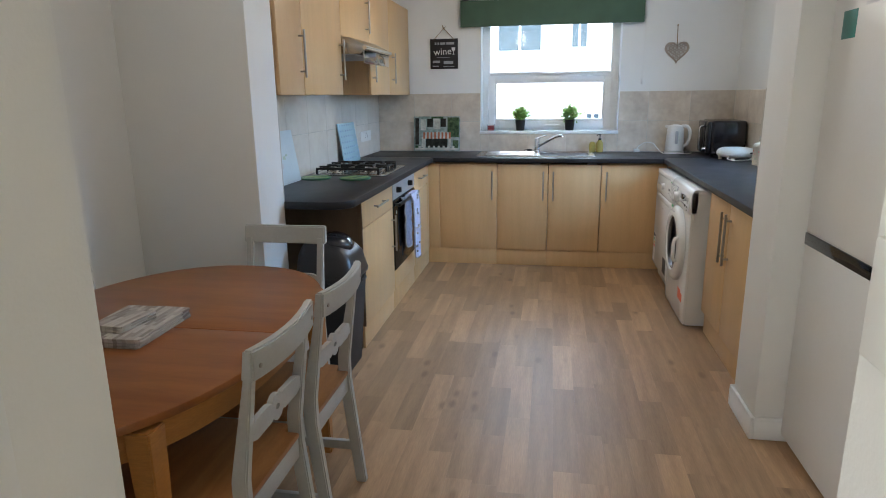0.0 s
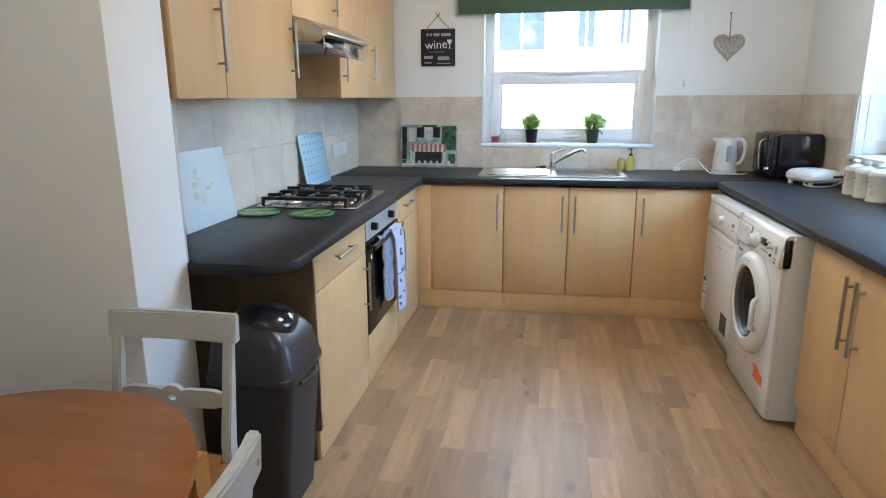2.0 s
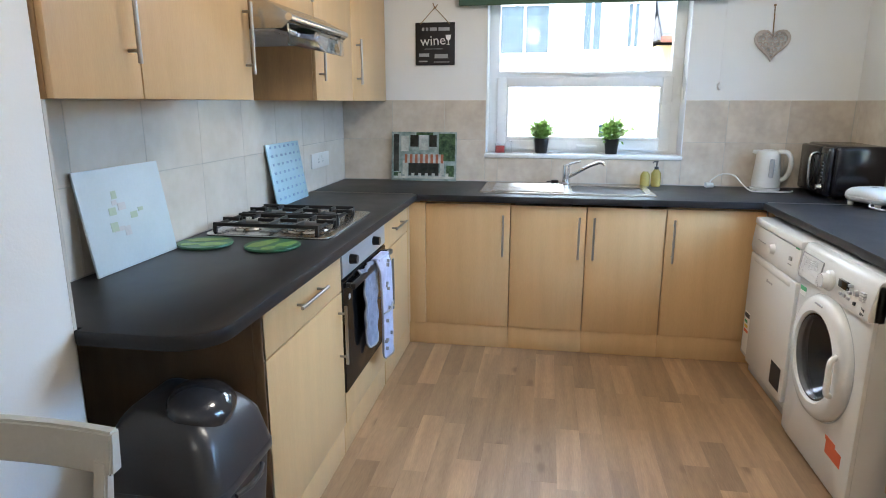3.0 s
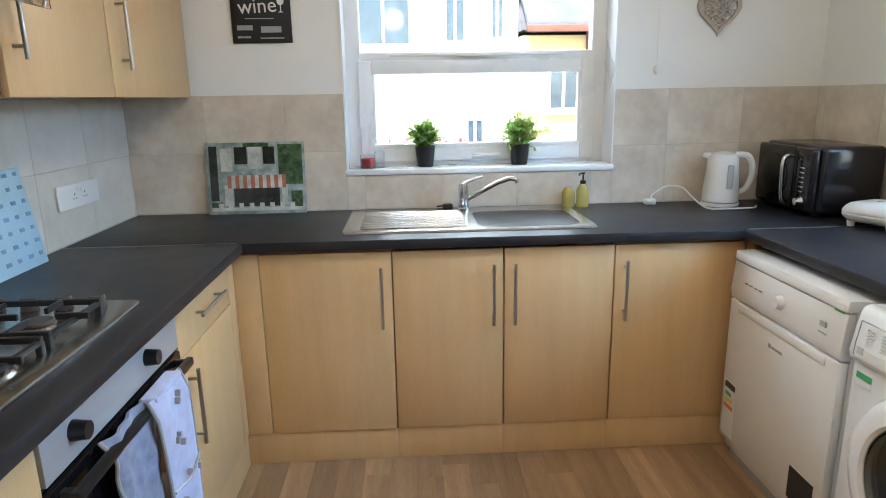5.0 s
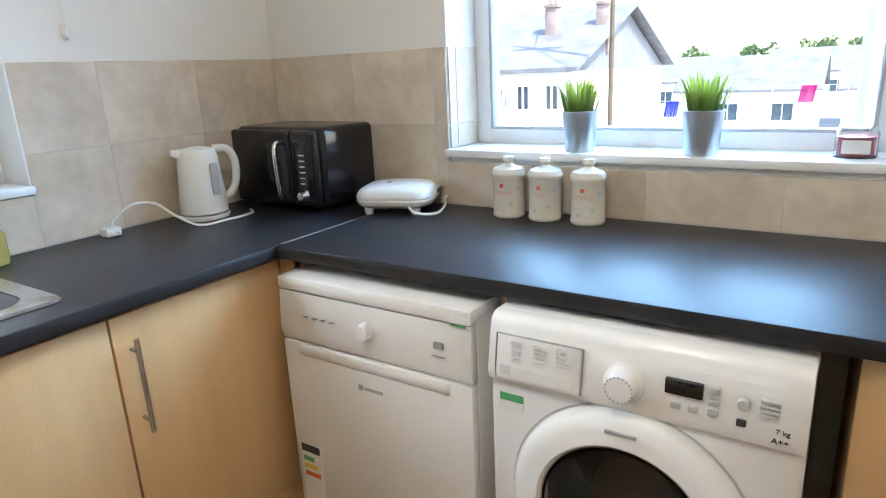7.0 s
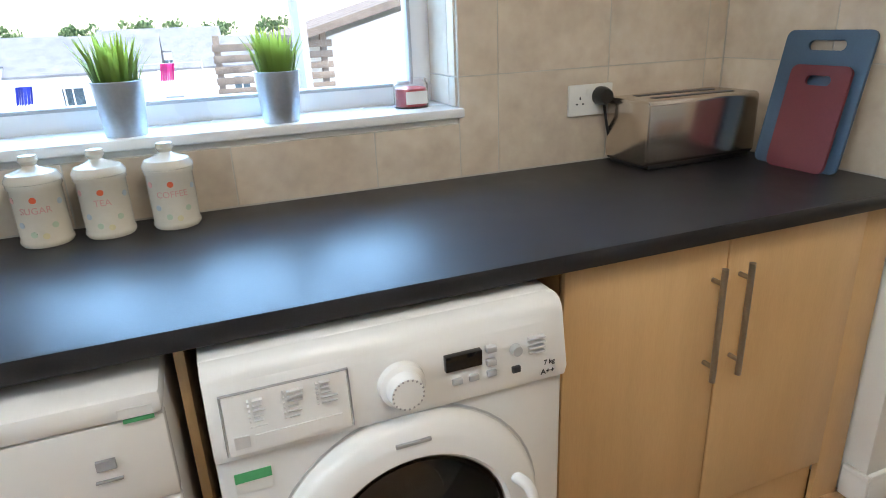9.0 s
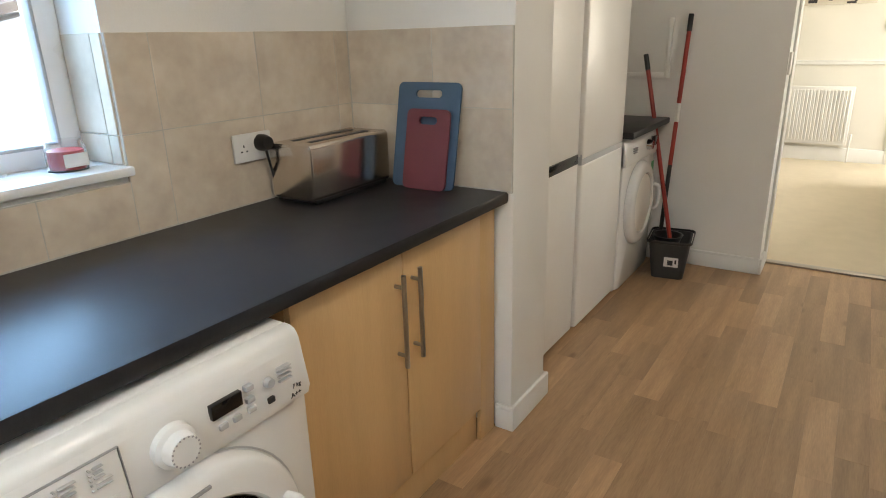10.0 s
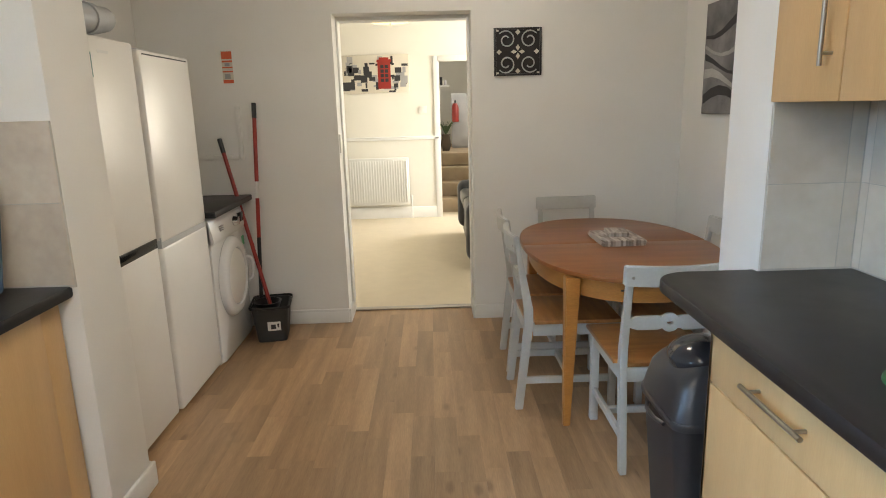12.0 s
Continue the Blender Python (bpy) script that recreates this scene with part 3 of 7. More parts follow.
# back run: carcass behind four doors
cabs = [(-0.82, -0.3, "r"), (-0.3, 0.116, "r"), (0.116, 0.535, "l"), (0.535, 1.04, "l")]
for i, (x0, x1, side) in enumerate(cabs):
    cab = thing("base_cabinet", "beech-effect base cabinet under the sink worktop, door closed", "cabinet", (x0 + x1) / 2, 5.9, 0.0, group="beech base cabinets")
    b = B()
    box(b, x0 + 0.001, 5.597, 0.135, x1 - 0.001, 6.17, 0.86 if i not in (1, 2) else 0.72)
    wpart("body", b, BEECHD, cab)
    dx0 = x0 + G + (0.035 if i == 0 else 0)
    d = front(cab, dx0, 5.577, 0.134, x1 - G - (0.0 if i < 3 else 0.004), 5.595, 0.85)
    hx = x1 - 0.04 if side == "r" else x0 + 0.04
    bar_handle(d, (hx, 5.577, 0.56), (hx, 5.577, 0.795), (0, -0.03, 0))
    b = B()
    box(b, x0 - (0.095 if i == 0 else 0), 5.586, 0.0, x1, 5.602, 0.132, 0.002)
    wpart("plinth", b, BEECH, cab)
    if i == 0:
        b = B()
        box(b, -0.884, 5.574, 0.134, -0.785, 5.594, 0.853, 0.002)
        wpart("corner_post", b, BEECH, cab)

FX = -0.874   # fronts of the hob run
for y0, y1, lab in ((3.648, 4.336, "beech-effect drawer cabinet at the worktop's rounded end"), (4.99, 5.555, "beech-effect drawer cabinet beside the oven")):
    cab = thing("base_cabinet", lab, "cabinet", -1.15, (y0 + y1) / 2, 0.0, group="beech base cabinets")
    b = B()
    box(b, -1.44, y0 + 0.017, 0.135, FX - 0.02, y1, 0.86)
    wpart("body", b, BEECHD, cab)
    ya, yb = y0 + 0.002, y1 - (G if y1 < 5 else 0.06)
    d = front(cab, FX - 0.018, ya, 0.137, FX, yb, 0.695)
    e = front(cab, FX - 0.018, ya, 0.70, FX, yb, 0.855, "drawer")
    ym = (ya + yb) / 2
    w = min(0.12, (yb - ya) * 0.33)
    bar_handle(e, (FX, ym - w, 0.785), (FX, ym + w, 0.785), (0.03, 0, 0))
    hy = yb - 0.045 if y1 < 5 else ya + 0.045
    bar_handle(d, (FX, hy, 0.42), (FX, hy, 0.655), (0.03, 0, 0))
    b = B()
    box(b, FX - 0.026, y0 + 0.01, 0.0, FX - 0.01, y1 if y1 < 5 else 5.584, 0.133, 0.002)
    wpart("plinth", b, BEECH, cab)
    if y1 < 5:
        # shade beside the bin is put into this panel's colour
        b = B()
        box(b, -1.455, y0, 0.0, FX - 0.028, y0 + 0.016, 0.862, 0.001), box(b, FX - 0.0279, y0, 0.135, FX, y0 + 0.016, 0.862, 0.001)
        wpart("end_panel", b, PANEL, cab, "end panel, dark brown with its shade in the colour")
    else:
        b = B()
        box(b, FX - 0.017, yb + 0.004, 0.137, FX - 0.002, y1 + 0.018, 0.856, 0.002)
        wpart("corner_post", b, BEECH, cab)

cab = thing("base_cabinet", "beech-effect double cabinet at the pier, doors closed", "cabinet", 1.33, 3.72, 0.0, group="beech base cabinets")
RX = 1.042
b = B()
box(b, RX + 0.019, 3.262, 0.135, 1.64, 4.19, 0.86)
wpart("body", b, BEECHD, cab)
d = front(cab, RX, 3.785, 0.137, RX + 0.018, 4.19, 0.852)
bar_handle(d, (RX, 3.82, 0.53), (RX, 3.82, 0.80), (-0.03, 0, 0), 0.007)
d = front(cab, RX, 3.365, 0.137, RX + 0.018, 3.78, 0.852)
bar_handle(d, (RX, 3.745, 0.53), (RX, 3.745, 0.80), (-0.03, 0, 0), 0.007)
b = B()
box(b, RX + 0.004, 3.262, 0.0, RX + 0.02, 3.362, 0.86, 0.002)
wpart("filler", b, BEECH, cab)
b = B()
box(b, RX + 0.022, 3.363, 0.0, RX + 0.037, 4.19, 0.133, 0.002)
wpart("plinth", b, BEECH, cab)
b = B()
box(b, 1.041, 5.525, 0.0, 1.058, 5.584, 0.862, 0.002)
single("filler_panel", b, BEECH, "beech corner filler beside the dishwasher", "panel")
for y in (4.876, 5.522):
    b = B()
    box(b, 1.07, y - 0.008, 0.0, 1.6, y + 0.008, 0.862, 0.002)
    single("support_panel", b, BEECH, "narrow beech panel under the worktop between appliances", "panel")

# wall cabinets
UX = -1.148
UZ0, UZ1 = 1.414, 2.14
uc = [(3.33, 3.642, "r"), (3.642, 4.27, "r"), (4.897, 5.444, "l"), (5.444, 6.152, "l")]
for y0, y1, side in uc:
    cab = thing("wall_cabinet", "beech-effect wall cabinet beside the cooker hood, door closed", "cabinet", -1.3, (y0 + y1) / 2, UZ0, group="beech wall cabinets")
    b = B()
    box(b, XL + 0.002, y0 + 0.001, UZ0, UX - 0.019, y1 - 0.001, UZ1)
    wpart("body", b, BEECHD, cab)
    d = front(cab, UX - 0.018, y0 + G, UZ0, UX, y1 - G, UZ1)
    hy = y1 - 0.045 if side == "r" else y0 + 0.045
    if y0 == 5.444:
        hy = y0 + 0.08
    bar_handle(d, (UX, hy, 1.5), (UX, hy, 1.735), (0.03, 0, 0))
cab = thing("wall_cabinet", "short beech-effect cabinet above the cooker hood", "cabinet", -1.3, 4.565, 1.80, group="beech wall cabinets")
b = B()
box(b, XL + 0.002, 4.272, 1.76, UX - 0.019, 4.895, UZ1)
wpart("body", b, BEECHD, cab)
d = front(cab, UX - 0.018, 4.273, 1.765, UX, 4.894, UZ1)
bar_handle(d, (UX, 4.81, 1.82), (UX, 4.81, 2.05), (0.03, 0, 0))

# cooker hood
hood = thing("cooker_hood", "steel cooker hood with a clear lit visor under the cabinet", "cooker hood", -1.2, 4.565, 1.65)
b = B()
slab(b, [(-1.45, 1.655), (-1.03, 1.655), (-1.0, 1.68), (-1.0, 1.70), (-1.10, 1.755), (-1.45, 1.758)], 4.272, 4.895, "xz", 0.003)
wpart("body", b, STEEL, hood)
b = B()
box(b, -1.42, 4.28, 1.647, -1.06, 4.85, 1.654, 0.001)
for k in range(14):
    box(b, -1.41, 4.29 + k * 0.04, 1.643, -1.07, 4.305 + k * 0.04, 1.647)
tagged(wpart("filter", b, GREYP, hood, "grey slotted grease filter"), kind="stuff")
b = B()
box(b, -1.012, 4.27, 1.60, -1.004, 4.86, 1.672, 0.002)
v = wpart("visor", b, JAR, hood, "clear plastic visor")
b = B()
tube(b, [(-0.998, 4.255, 1.69), (-0.998, 4.875, 1.69)], 0.013, 12)
wpart("rail", b, CHROME, hood)

# ---------------------------------------------------------------- oven, hob
oven = thing("oven", "built-in black glass oven with a steel control panel", "oven", -1.1, 4.66, 0.14)
OY0, OY1 = 4.338, 4.988
b = B()
box(b, -1.4, OY0 + 0.002, 0.14, FX - 0.01, OY1, 0.858)
wpart("body", b, BLACK, oven)
b = B()
box(b, FX - 0.015, OY0 + 0.003, 0.745, FX + 0.004, OY1 - 0.003, 0.857, 0.003)
wpart("control_panel", b, SATIN, oven, "brushed steel control panel")
for y in (4.445, 4.785):
    b = B()
    lathe(b, [(0.0, 0.03), (0.018, 0.03), (0.021, 0.0), (0.0, 0.0)], FX + 0.004, y, 0.80, 20, axis="x")
    wpart("knob", b, BLACK, oven)
b = B()
box(b, FX - 0.012, OY0 + 0.003, 0.27, FX + 0.006, OY1 - 0.003, 0.735, 0.004)
od = wpart("oven_door", b, BLACKG, oven, "black glass oven door")
b = B()
box(b, FX + 0.028, OY0 + 0.02, 0.70, FX + 0.048, OY1 - 0.02, 0.724, 0.006)
for y in (OY0 + 0.03, OY1 - 0.045):
    box(b, FX + 0.005, y, 0.703, FX + 0.03, y + 0.016, 0.721, 0.003)
wpart("handle", b, BLACK, od, "black bar handle")
b = B()
box(b, FX - 0.016, OY0 + 0.003, 0.137, FX, OY1 - 0.003, 0.262, 0.003)
wpart("lower_panel", b, BEECH, oven, "beech panel below the oven")
b = B()
box(b, FX - 0.026, OY0, 0.0, FX - 0.01, OY1, 0.133, 0.002)
wpart("plinth", b, BEECH, oven)

hob = thing("gas_hob", "stainless steel gas hob with four burners and black iron grates", "hob", -1.19, 4.62, CT1)
HX0, HX1, HY0, HY1 = -1.405, -0.905, 4.295, 4.89
b = B()
slab(b, round_rect(HX0, HY0, HX1, HY1, 0.03), CT1, CT1 + 0.01, "xy", 0.003)
wpart("hob_plate", b, STEEL, hob)
for cx, cy, rr in ((-1.285, 4.435, 0.046), (-1.04, 4.435, 0.062), (-1.285, 4.675, 0.05), (-1.04, 4.675, 0.036)):
    b = B()
    lathe(b, [(0, 0.006), (rr * 1.25, 0.006), (rr * 1.35, 0.0), (0, 0.0)], cx, cy, CT1 + 0.01, 28)
    burner = wpart("burner", b, STEEL, hob)
    b = B()
    lathe(b, [(0, 0.016), (rr * 0.9, 0.016), (rr * 0.95, 0.0055), (0, 0.0055)], cx, cy, CT1 + 0.01, 28)
    wpart("burner_head", b, STEELT, burner)
    b = B()
    lathe(b, [(0, 0.027), (rr * 0.85, 0.026), (rr * 1.0, 0.021), (rr * 1.0, 0.0165), (0, 0.0165)], cx, cy, CT1 + 0.01, 28)
    wpart("burner_cap", b, BURN, burner)
for cy in (4.435, 4.675):
    b = B()
    z, x0, x1 = CT1 + 0.043, HX0 + 0.025, HX1 - 0.05
    ya, yb = cy - 0.105, cy + 0.105
    for y in (ya, yb):
        box(b, x0, y - 0.006, z - 0.008, x1, y + 0.006, z + 0.006, 0.002)
    for x in (x0 + 0.006, x1 - 0.006):
        box(b, x - 0.006, ya, z - 0.012, x + 0.006, yb, z - 0.001, 0.002)
        for y in (ya, yb):
            box(b, x - 0.007, y - 0.007, CT1 + 0.0098, x + 0.007, y + 0.007, z - 0.006, 0.002)
    xm = (x0 + x1) / 2
    box(b, xm - 0.005, ya, z - 0.008, xm + 0.005, yb, z + 0.004, 0.0015)
    for x in (-1.285, -1.04):
        for y, s2 in ((ya, 1), (yb, -1)):
            p, q = sorted((y, y + s2 * 0.07))
            box(b, x - 0.0045, p, z - 0.006, x + 0.0045, q, z + 0.008, 0.0015)
        for dx in (-1, 1):
            p, q = sorted((x + dx * 0.04, x + dx * 0.11))
            box(b, p, cy - 0.0045, z - 0.006, q, cy + 0.0045, z + 0.008, 0.0015)
    wpart("grate", b, IRON, hob, "black iron pan grate")
for x in (-1.36, -1.28, -1.2, -1.12):
    b = B()
    lathe(b, [(0, 0.03), (0.017, 0.03), (0.019, 0.024), (0.021, 0.0), (0, 0.0)], x + 0.13, 4.835, CT1 + 0.01, 20)
    wpart("knob", b, BURN, hob)

# ---------------------------------------------------------------- sink and tap
sink = thing("sink", "stainless steel inset sink with a ribbed drainer", "sink", 0.0, 5.88, CT1)
SX0, SX1, SY0, SY1 = -0.488, 0.491, 5.63, 6.13
BX0, BX1, BY0, BY1 = 0.037, 0.441, 5.68, 6.03
b = B()
rim, bowl = round_rect(SX0, SY0, SX1, SY1, 0.04, 6), round_rect(BX0, BY0, BX1, BY1, 0.07, 6)
v0 = [b.verts.new((x, y, CT1 + 0.001)) for x, y in rim]
v1 = [b.verts.new((x + (0.006 if x < 0 else -0.006), y + (0.006 if y < 5.88 else -0.006), CT1 + 0.007)) for x, y in rim]
v2 = [b.verts.new((x, y, CT1 + 0.005)) for x, y in bowl]
mid = [((BX0 + BX1) / 2, (BY0 + BY1) / 2)] * len(bowl)
v3 = [b.verts.new((m[0] + (x - m[0]) * 0.93, m[1] + (y - m[1]) * 0.93, CT1 - 0.13)) for (x, y), m in zip(bowl, mid)]
v4 = [b.verts.new((m[0] + (x - m[0]) * 0.8, m[1] + (y - m[1]) * 0.8, CT1 - 0.15)) for (x, y), m in zip(bowl, mid)]
for p, q in ((v0, v1), (v1, v2), (v2, v3), (v3, v4)):
    for k in range(len(p)):
        b.faces.new((p[k], p[(k + 1) % len(p)], q[(k + 1) % len(p)], q[k]))
b.faces.new(v4)
bmesh.ops.recalc_face_normals(b, faces=b.faces)
wpart("basin", b, STEEL, sink)
for k in range(9):
    b = B()
    y = 5.70 + k * 0.04
    tube(b, [(-0.42, y, CT1 + 0.0065), (-0.41, y, CT1 + 0.009), (-0.02, y, CT1 + 0.009), (-0.01, y, CT1 + 0.0065)], 0.006, 8)
    wpart("drainer_rib", b, STEEL, sink)
b = B()
lathe(b, [(0, 0.004), (0.03, 0.004), (0.036, 0.0), (0, 0)], (BX0 + BX1) / 2, (BY0 + BY1) / 2, CT1 - 0.149, 20)
wpart("drain", b, CHROME, sink)
tap = thing("mixer_tap", "chrome single-lever mixer tap behind the sink bowl", "tap", 0.01, 6.075, CT1 + 0.006)
b = B()
lathe(b, [(0, 0.0), (0.028, 0.0), (0.028, 0.006), (0.023, 0.012), (0.022, 0.10), (0.02, 0.118), (0.0, 0.122)], 0, 0, 0, 20)
part("body", b, CHROME, tap)
b = B()
tube(b, [(0.012, -0.005, 0.045), (0.06, -0.03, 0.075), (0.14, -0.07, 0.125), (0.19, -0.09, 0.145), (0.215, -0.1, 0.142), (0.222, -0.103, 0.128)], 0.0105, 12)
part("spout", b, CHROME, tap)
b = B()
tube(b, [(0, 0, 0.115), (0.03, 0.005, 0.128), (0.085, 0.015, 0.142)], 0.008, 10, 0.006)
part("lever", b, CHROME, tap)
b = B()
lathe(b, [(0, 0), (0.022, 0), (0.026, 0.01), (0.02, 0.018), (0, 0.02)], -0.07, 0.045, 0, 16)
tube(b, [(-0.07, 0.045, 0.012), (-0.12, 0.05, 0.006)], 0.004, 8)
single("sink_plug", b, BLACK, "black rubber sink plug behind the drainer", "sink plug").location = (-0.07, 6.13, CT1 + 0.006)

# ---------------------------------------------------------------- laundry appliances
def bar_text(parent, rows, mat, name="marking"):
    b = B()
    for r in rows:
        box(b, *r)
    ob = wpart(name, b, mat, parent)
    return tagged(ob, kind="stuff") if len(rows) > 1 else ob


dw = thing("dishwasher", "white dishwasher under the worktop, door closed", "dishwasher", 1.25, 5.203, 0.0)
AX = 0.957
b = B()
box(b, AX + 0.03, 4.901, 0.05, 1.56, 5.506, 0.81, 0.004)
wpart("body", b, ENAMEL, dw)
b = B()
box(b, AX + 0.002, 4.9, 0.80, 1.56, 5.507, 0.838, 0.009)
wpart("lid", b, ENAMEL, dw)
b = B()
slab(b, [(AX + 0.03, 0.66), (AX + 0.004, 0.66), (AX - 0.004, 0.69), (AX + 0.006, 0.798), (AX + 0.03, 0.798)], 4.901, 5.506, "xz", 0.003)
cp = wpart("control_panel", b, ENAMEL, dw)
b = B()
lathe(b, [(0, 0.022), (0.02, 0.022), (0.025, 0.0), (0, 0)], AX + 0.001, 5.203, 0.735, 20, axis="x")
for v in b.verts:
    v.co.x = 2 * (AX + 0.001) - v.co.x
bmesh.ops.recalc_face_normals(b, faces=b.faces)
wpart("dial", b, ENAMEL, cp)
b = B()
box(b, AX, 4.901, 0.10, AX + 0.029, 5.506, 0.655, 0.006)
box(b, AX - 0.004, 4.958, 0.618, AX + 0.012, 5.448, 0.652, 0.008)
dd = wpart("door", b, ENAMEL, dw)
bar_text(cp, [(AX - 0.006, 5.398 - k * 0.03, 0.735, AX + 0.0, 5.413 - k * 0.03, 0.738) for k in range(4)] + [(AX - 0.006, 4.968, 0.715, AX, 5.003, 0.718), (AX - 0.006, 4.973, 0.735, AX, 4.998, 0.75)], GREYINK)
bar_text(dd, [(AX - 0.0007, 5.228, 0.565, AX + 0.001, 5.243, 0.58), (AX - 0.0007, 5.163, 0.567, AX + 0.001, 5.223, 0.576)], GREYINK, "badge")
lab = bar_text(dd, [(AX - 0.0008, 5.408, 0.12, AX + 0.001, 5.488, 0.34)], LABEL, "energy_label")
bar_text(dd, [(AX - 0.0016, 5.438, 0.28, AX - 0.0008, 5.478, 0.295)], GREENI, "label_stripe")
bar_text(dd, [(AX - 0.0016, 5.428, 0.255, AX - 0.0008, 5.478, 0.27)], YELLOW, "label_stripe")
bar_text(dd, [(AX - 0.0016, 5.418, 0.23, AX - 0.0008, 5.478, 0.245)], ORANGE, "label_stripe")
bar_text(dd, [(AX - 0.0016, 5.413, 0.31, AX - 0.0008, 5.483, 0.334)], INK, "label_stripe")
bar_text(dw, [(AX + 0.001, 4.913, 0.797, AX + 0.003, 4.953, 0.803)], GREENI, "sticker")
bar_text(dw, [(AX + 0.0006, 4.913, 0.805, AX + 0.003, 4.958, 0.82)], LABEL, "sticker")
b = B()
box(b, AX - 0.0008, 4.938, 0.13, AX + 0.001, 5.058, 0.24)
wpart("sticker", b, INK, dd, "dark square sticker low on the door")
b = B()
box(b, AX + 0.05, 4.908, 0.0, 1.5, 5.498, 0.05)
wpart("base", b, GREYP, dw)


def drum_machine(name, label, cat, x, y0, y1, ztop, dark):
    """A front loader whose front faces -x."""
    m = thing(name, label, cat, x + 0.3, (y0 + y1) / 2, 0.0)
    ym, w = (y0 + y1) / 2, y1 - y0
    cz = 0.465
    b = B()
    box(b, x + 0.2, y0, 0.012, x + 0.56, y1, ztop - 0.02, 0.006)
    for q in ((y0, 0.012, y0 + 0.02, ztop - 0.02), (y1 - 0.02, 0.012, y1, ztop - 0.02), (y0 + 0.02, ztop - 0.04, y1 - 0.02, ztop - 0.02), (y0 + 0.02, 0.012, y1 - 0.02, 0.03)):
        box(b, x + 0.03, q[0], q[1], x + 0.2, q[2], q[3])
    wpart("body", b, ENAMEL, m)
    b = B()
    loops, nn = [], 64
    for hx, rad in ((x + 0.029, 0), (x + 0.016, 0), (x + 0.010, -0.008), (x + 0.010, 0.21), (x + 0.03, 0.20)):
        lp = []
        for k in range(nn):
            ca, sa = math.cos(2 * math.pi * k / nn), math.sin(2 * math.pi * k / nn)
            if rad > 0:
                lp.append(b.verts.new((hx, ym + rad * ca, cz + rad * sa)))
            else:
                zt = (ztop - 0.02 - cz) if sa > 0 else (cz - 0.012)
                t = min((w / 2 + rad) / max(abs(ca), 1e-6), (zt + rad) / max(abs(sa), 1e-6))
                lp.append(b.verts.new((hx, ym + t * ca, cz + t * sa)))
        loops.append(lp)
    for p, q in zip(loops, loops[1:]):
        for k in range(nn):
            b.faces.new((p[k], p[(k + 1) % nn], q[(k + 1) % nn], q[k]))
    bmesh.ops.recalc_face_normals(b, faces=b.faces)
    wpart("front_panel", b, ENAMEL, m)
    b = B()
    box(b, x + 0.052, y0 - 0.001, ztop - 0.025, x + 0.565, y1 + 0.001, ztop, 0.006, 3)
    wpart("lid", b, ENAMEL, m)
    b = B()
    zc = ztop - 0.145
    slab(b, [(x + 0.05, zc), (x, zc), (x - 0.006, zc + 0.02), (x + 0.012, ztop - 0.027), (x + 0.016, ztop - 0.015), (x + 0.023, ztop - 0.006), (x + 0.034, ztop - 0.001), (x + 0.05, ztop)], y0, y1, "xz", 0.003)
    panel = wpart("control_panel", b, ENAMEL, m)
    b = B()
    lathe(b, [(0.168, 0.0), (0.169, -0.024), (0.176, -0.031), (0.205, -0.029), (0.228, -0.021), (0.238, -0.008), (0.240, 0.012), (0.168, 0.012)], x + 0.0, ym, cz, 48, axis="x")
    dr = wpart("door_ring", b, ENAMEL, m)
    b = B()
    lathe(b, [(0.2465, 0.012), (0.2465, 0.0085), (0.2425, 0.0085), (0.2425, 0.012)], x, ym, cz, 48, axis="x")
    wpart("door_gap", b, GREYP, m)
    b = B()
    if dark:
        lathe(b, [(0.0, 0.09), (0.09, 0.085), (0.14, 0.03), (0.166, -0.022), (0.160, -0.022), (0.13, 0.028), (0.085, 0.078), (0.0, 0.083)], x, ym, cz, 40, axis="x")
        wpart("door_glass", b, DARKG, m, "dark bowl of door glass")
        b = B()
        lathe(b, [(0.0, 0.0), (0.17, 0.0), (0.195, -0.15)], x + 0.185, ym, cz, 32, axis="x")
        drum = wpart("drum", b, DRUM, m, "perforated steel drum")
    else:
        lathe(b, [(0.0, -0.03), (0.10, -0.032), (0.166, -0.02), (0.166, 0.0), (0.0, 0.0)], x, ym, cz, 40, axis="x")
        wpart("door_panel", b, FRIDGE, m, "pale plastic door centre")
    b = B()
    hy = ym - 0.2
    tube(b, smooth([(x - 0.02, hy + 0.02, cz + 0.075), (x - 0.05, hy, cz + 0.06), (x - 0.056, hy - 0.01, cz), (x - 0.05, hy, cz - 0.06), (x - 0.02, hy + 0.02, cz - 0.075)]), 0.011, 10)
    wpart("door_handle", b, ENAMEL, dr)
    return m, panel, ym, zc


wm, panel, ym, zc = drum_machine("washing_machine", "white front-loading washing machine with a dark round door", "washing machine", 0.94, 4.25, 4.847, 0.85, True)
PXF = 0.94 - 0.006
b = B()
slab(b, [(0.945, zc + 0.012), (0.932, zc + 0.012), (0.9335, zc + 0.045), (0.943, zc + 0.105), (0.95, zc + 0.105)], 4.64, 4.825, "xz", 0.003)
dwr = wpart("soap_drawer", b, ENAMEL, panel, "white detergent drawer front")
b = B()
slab(b, [(0.93, zc + 0.018), (0.9315, zc + 0.018), (0.9325, zc + 0.04), (0.931, zc + 0.04)], 4.655, 4.785, "xz")
wpart("finger_grip", b, ENAMEL, dwr)
tx = random.Random(4)
rows = []
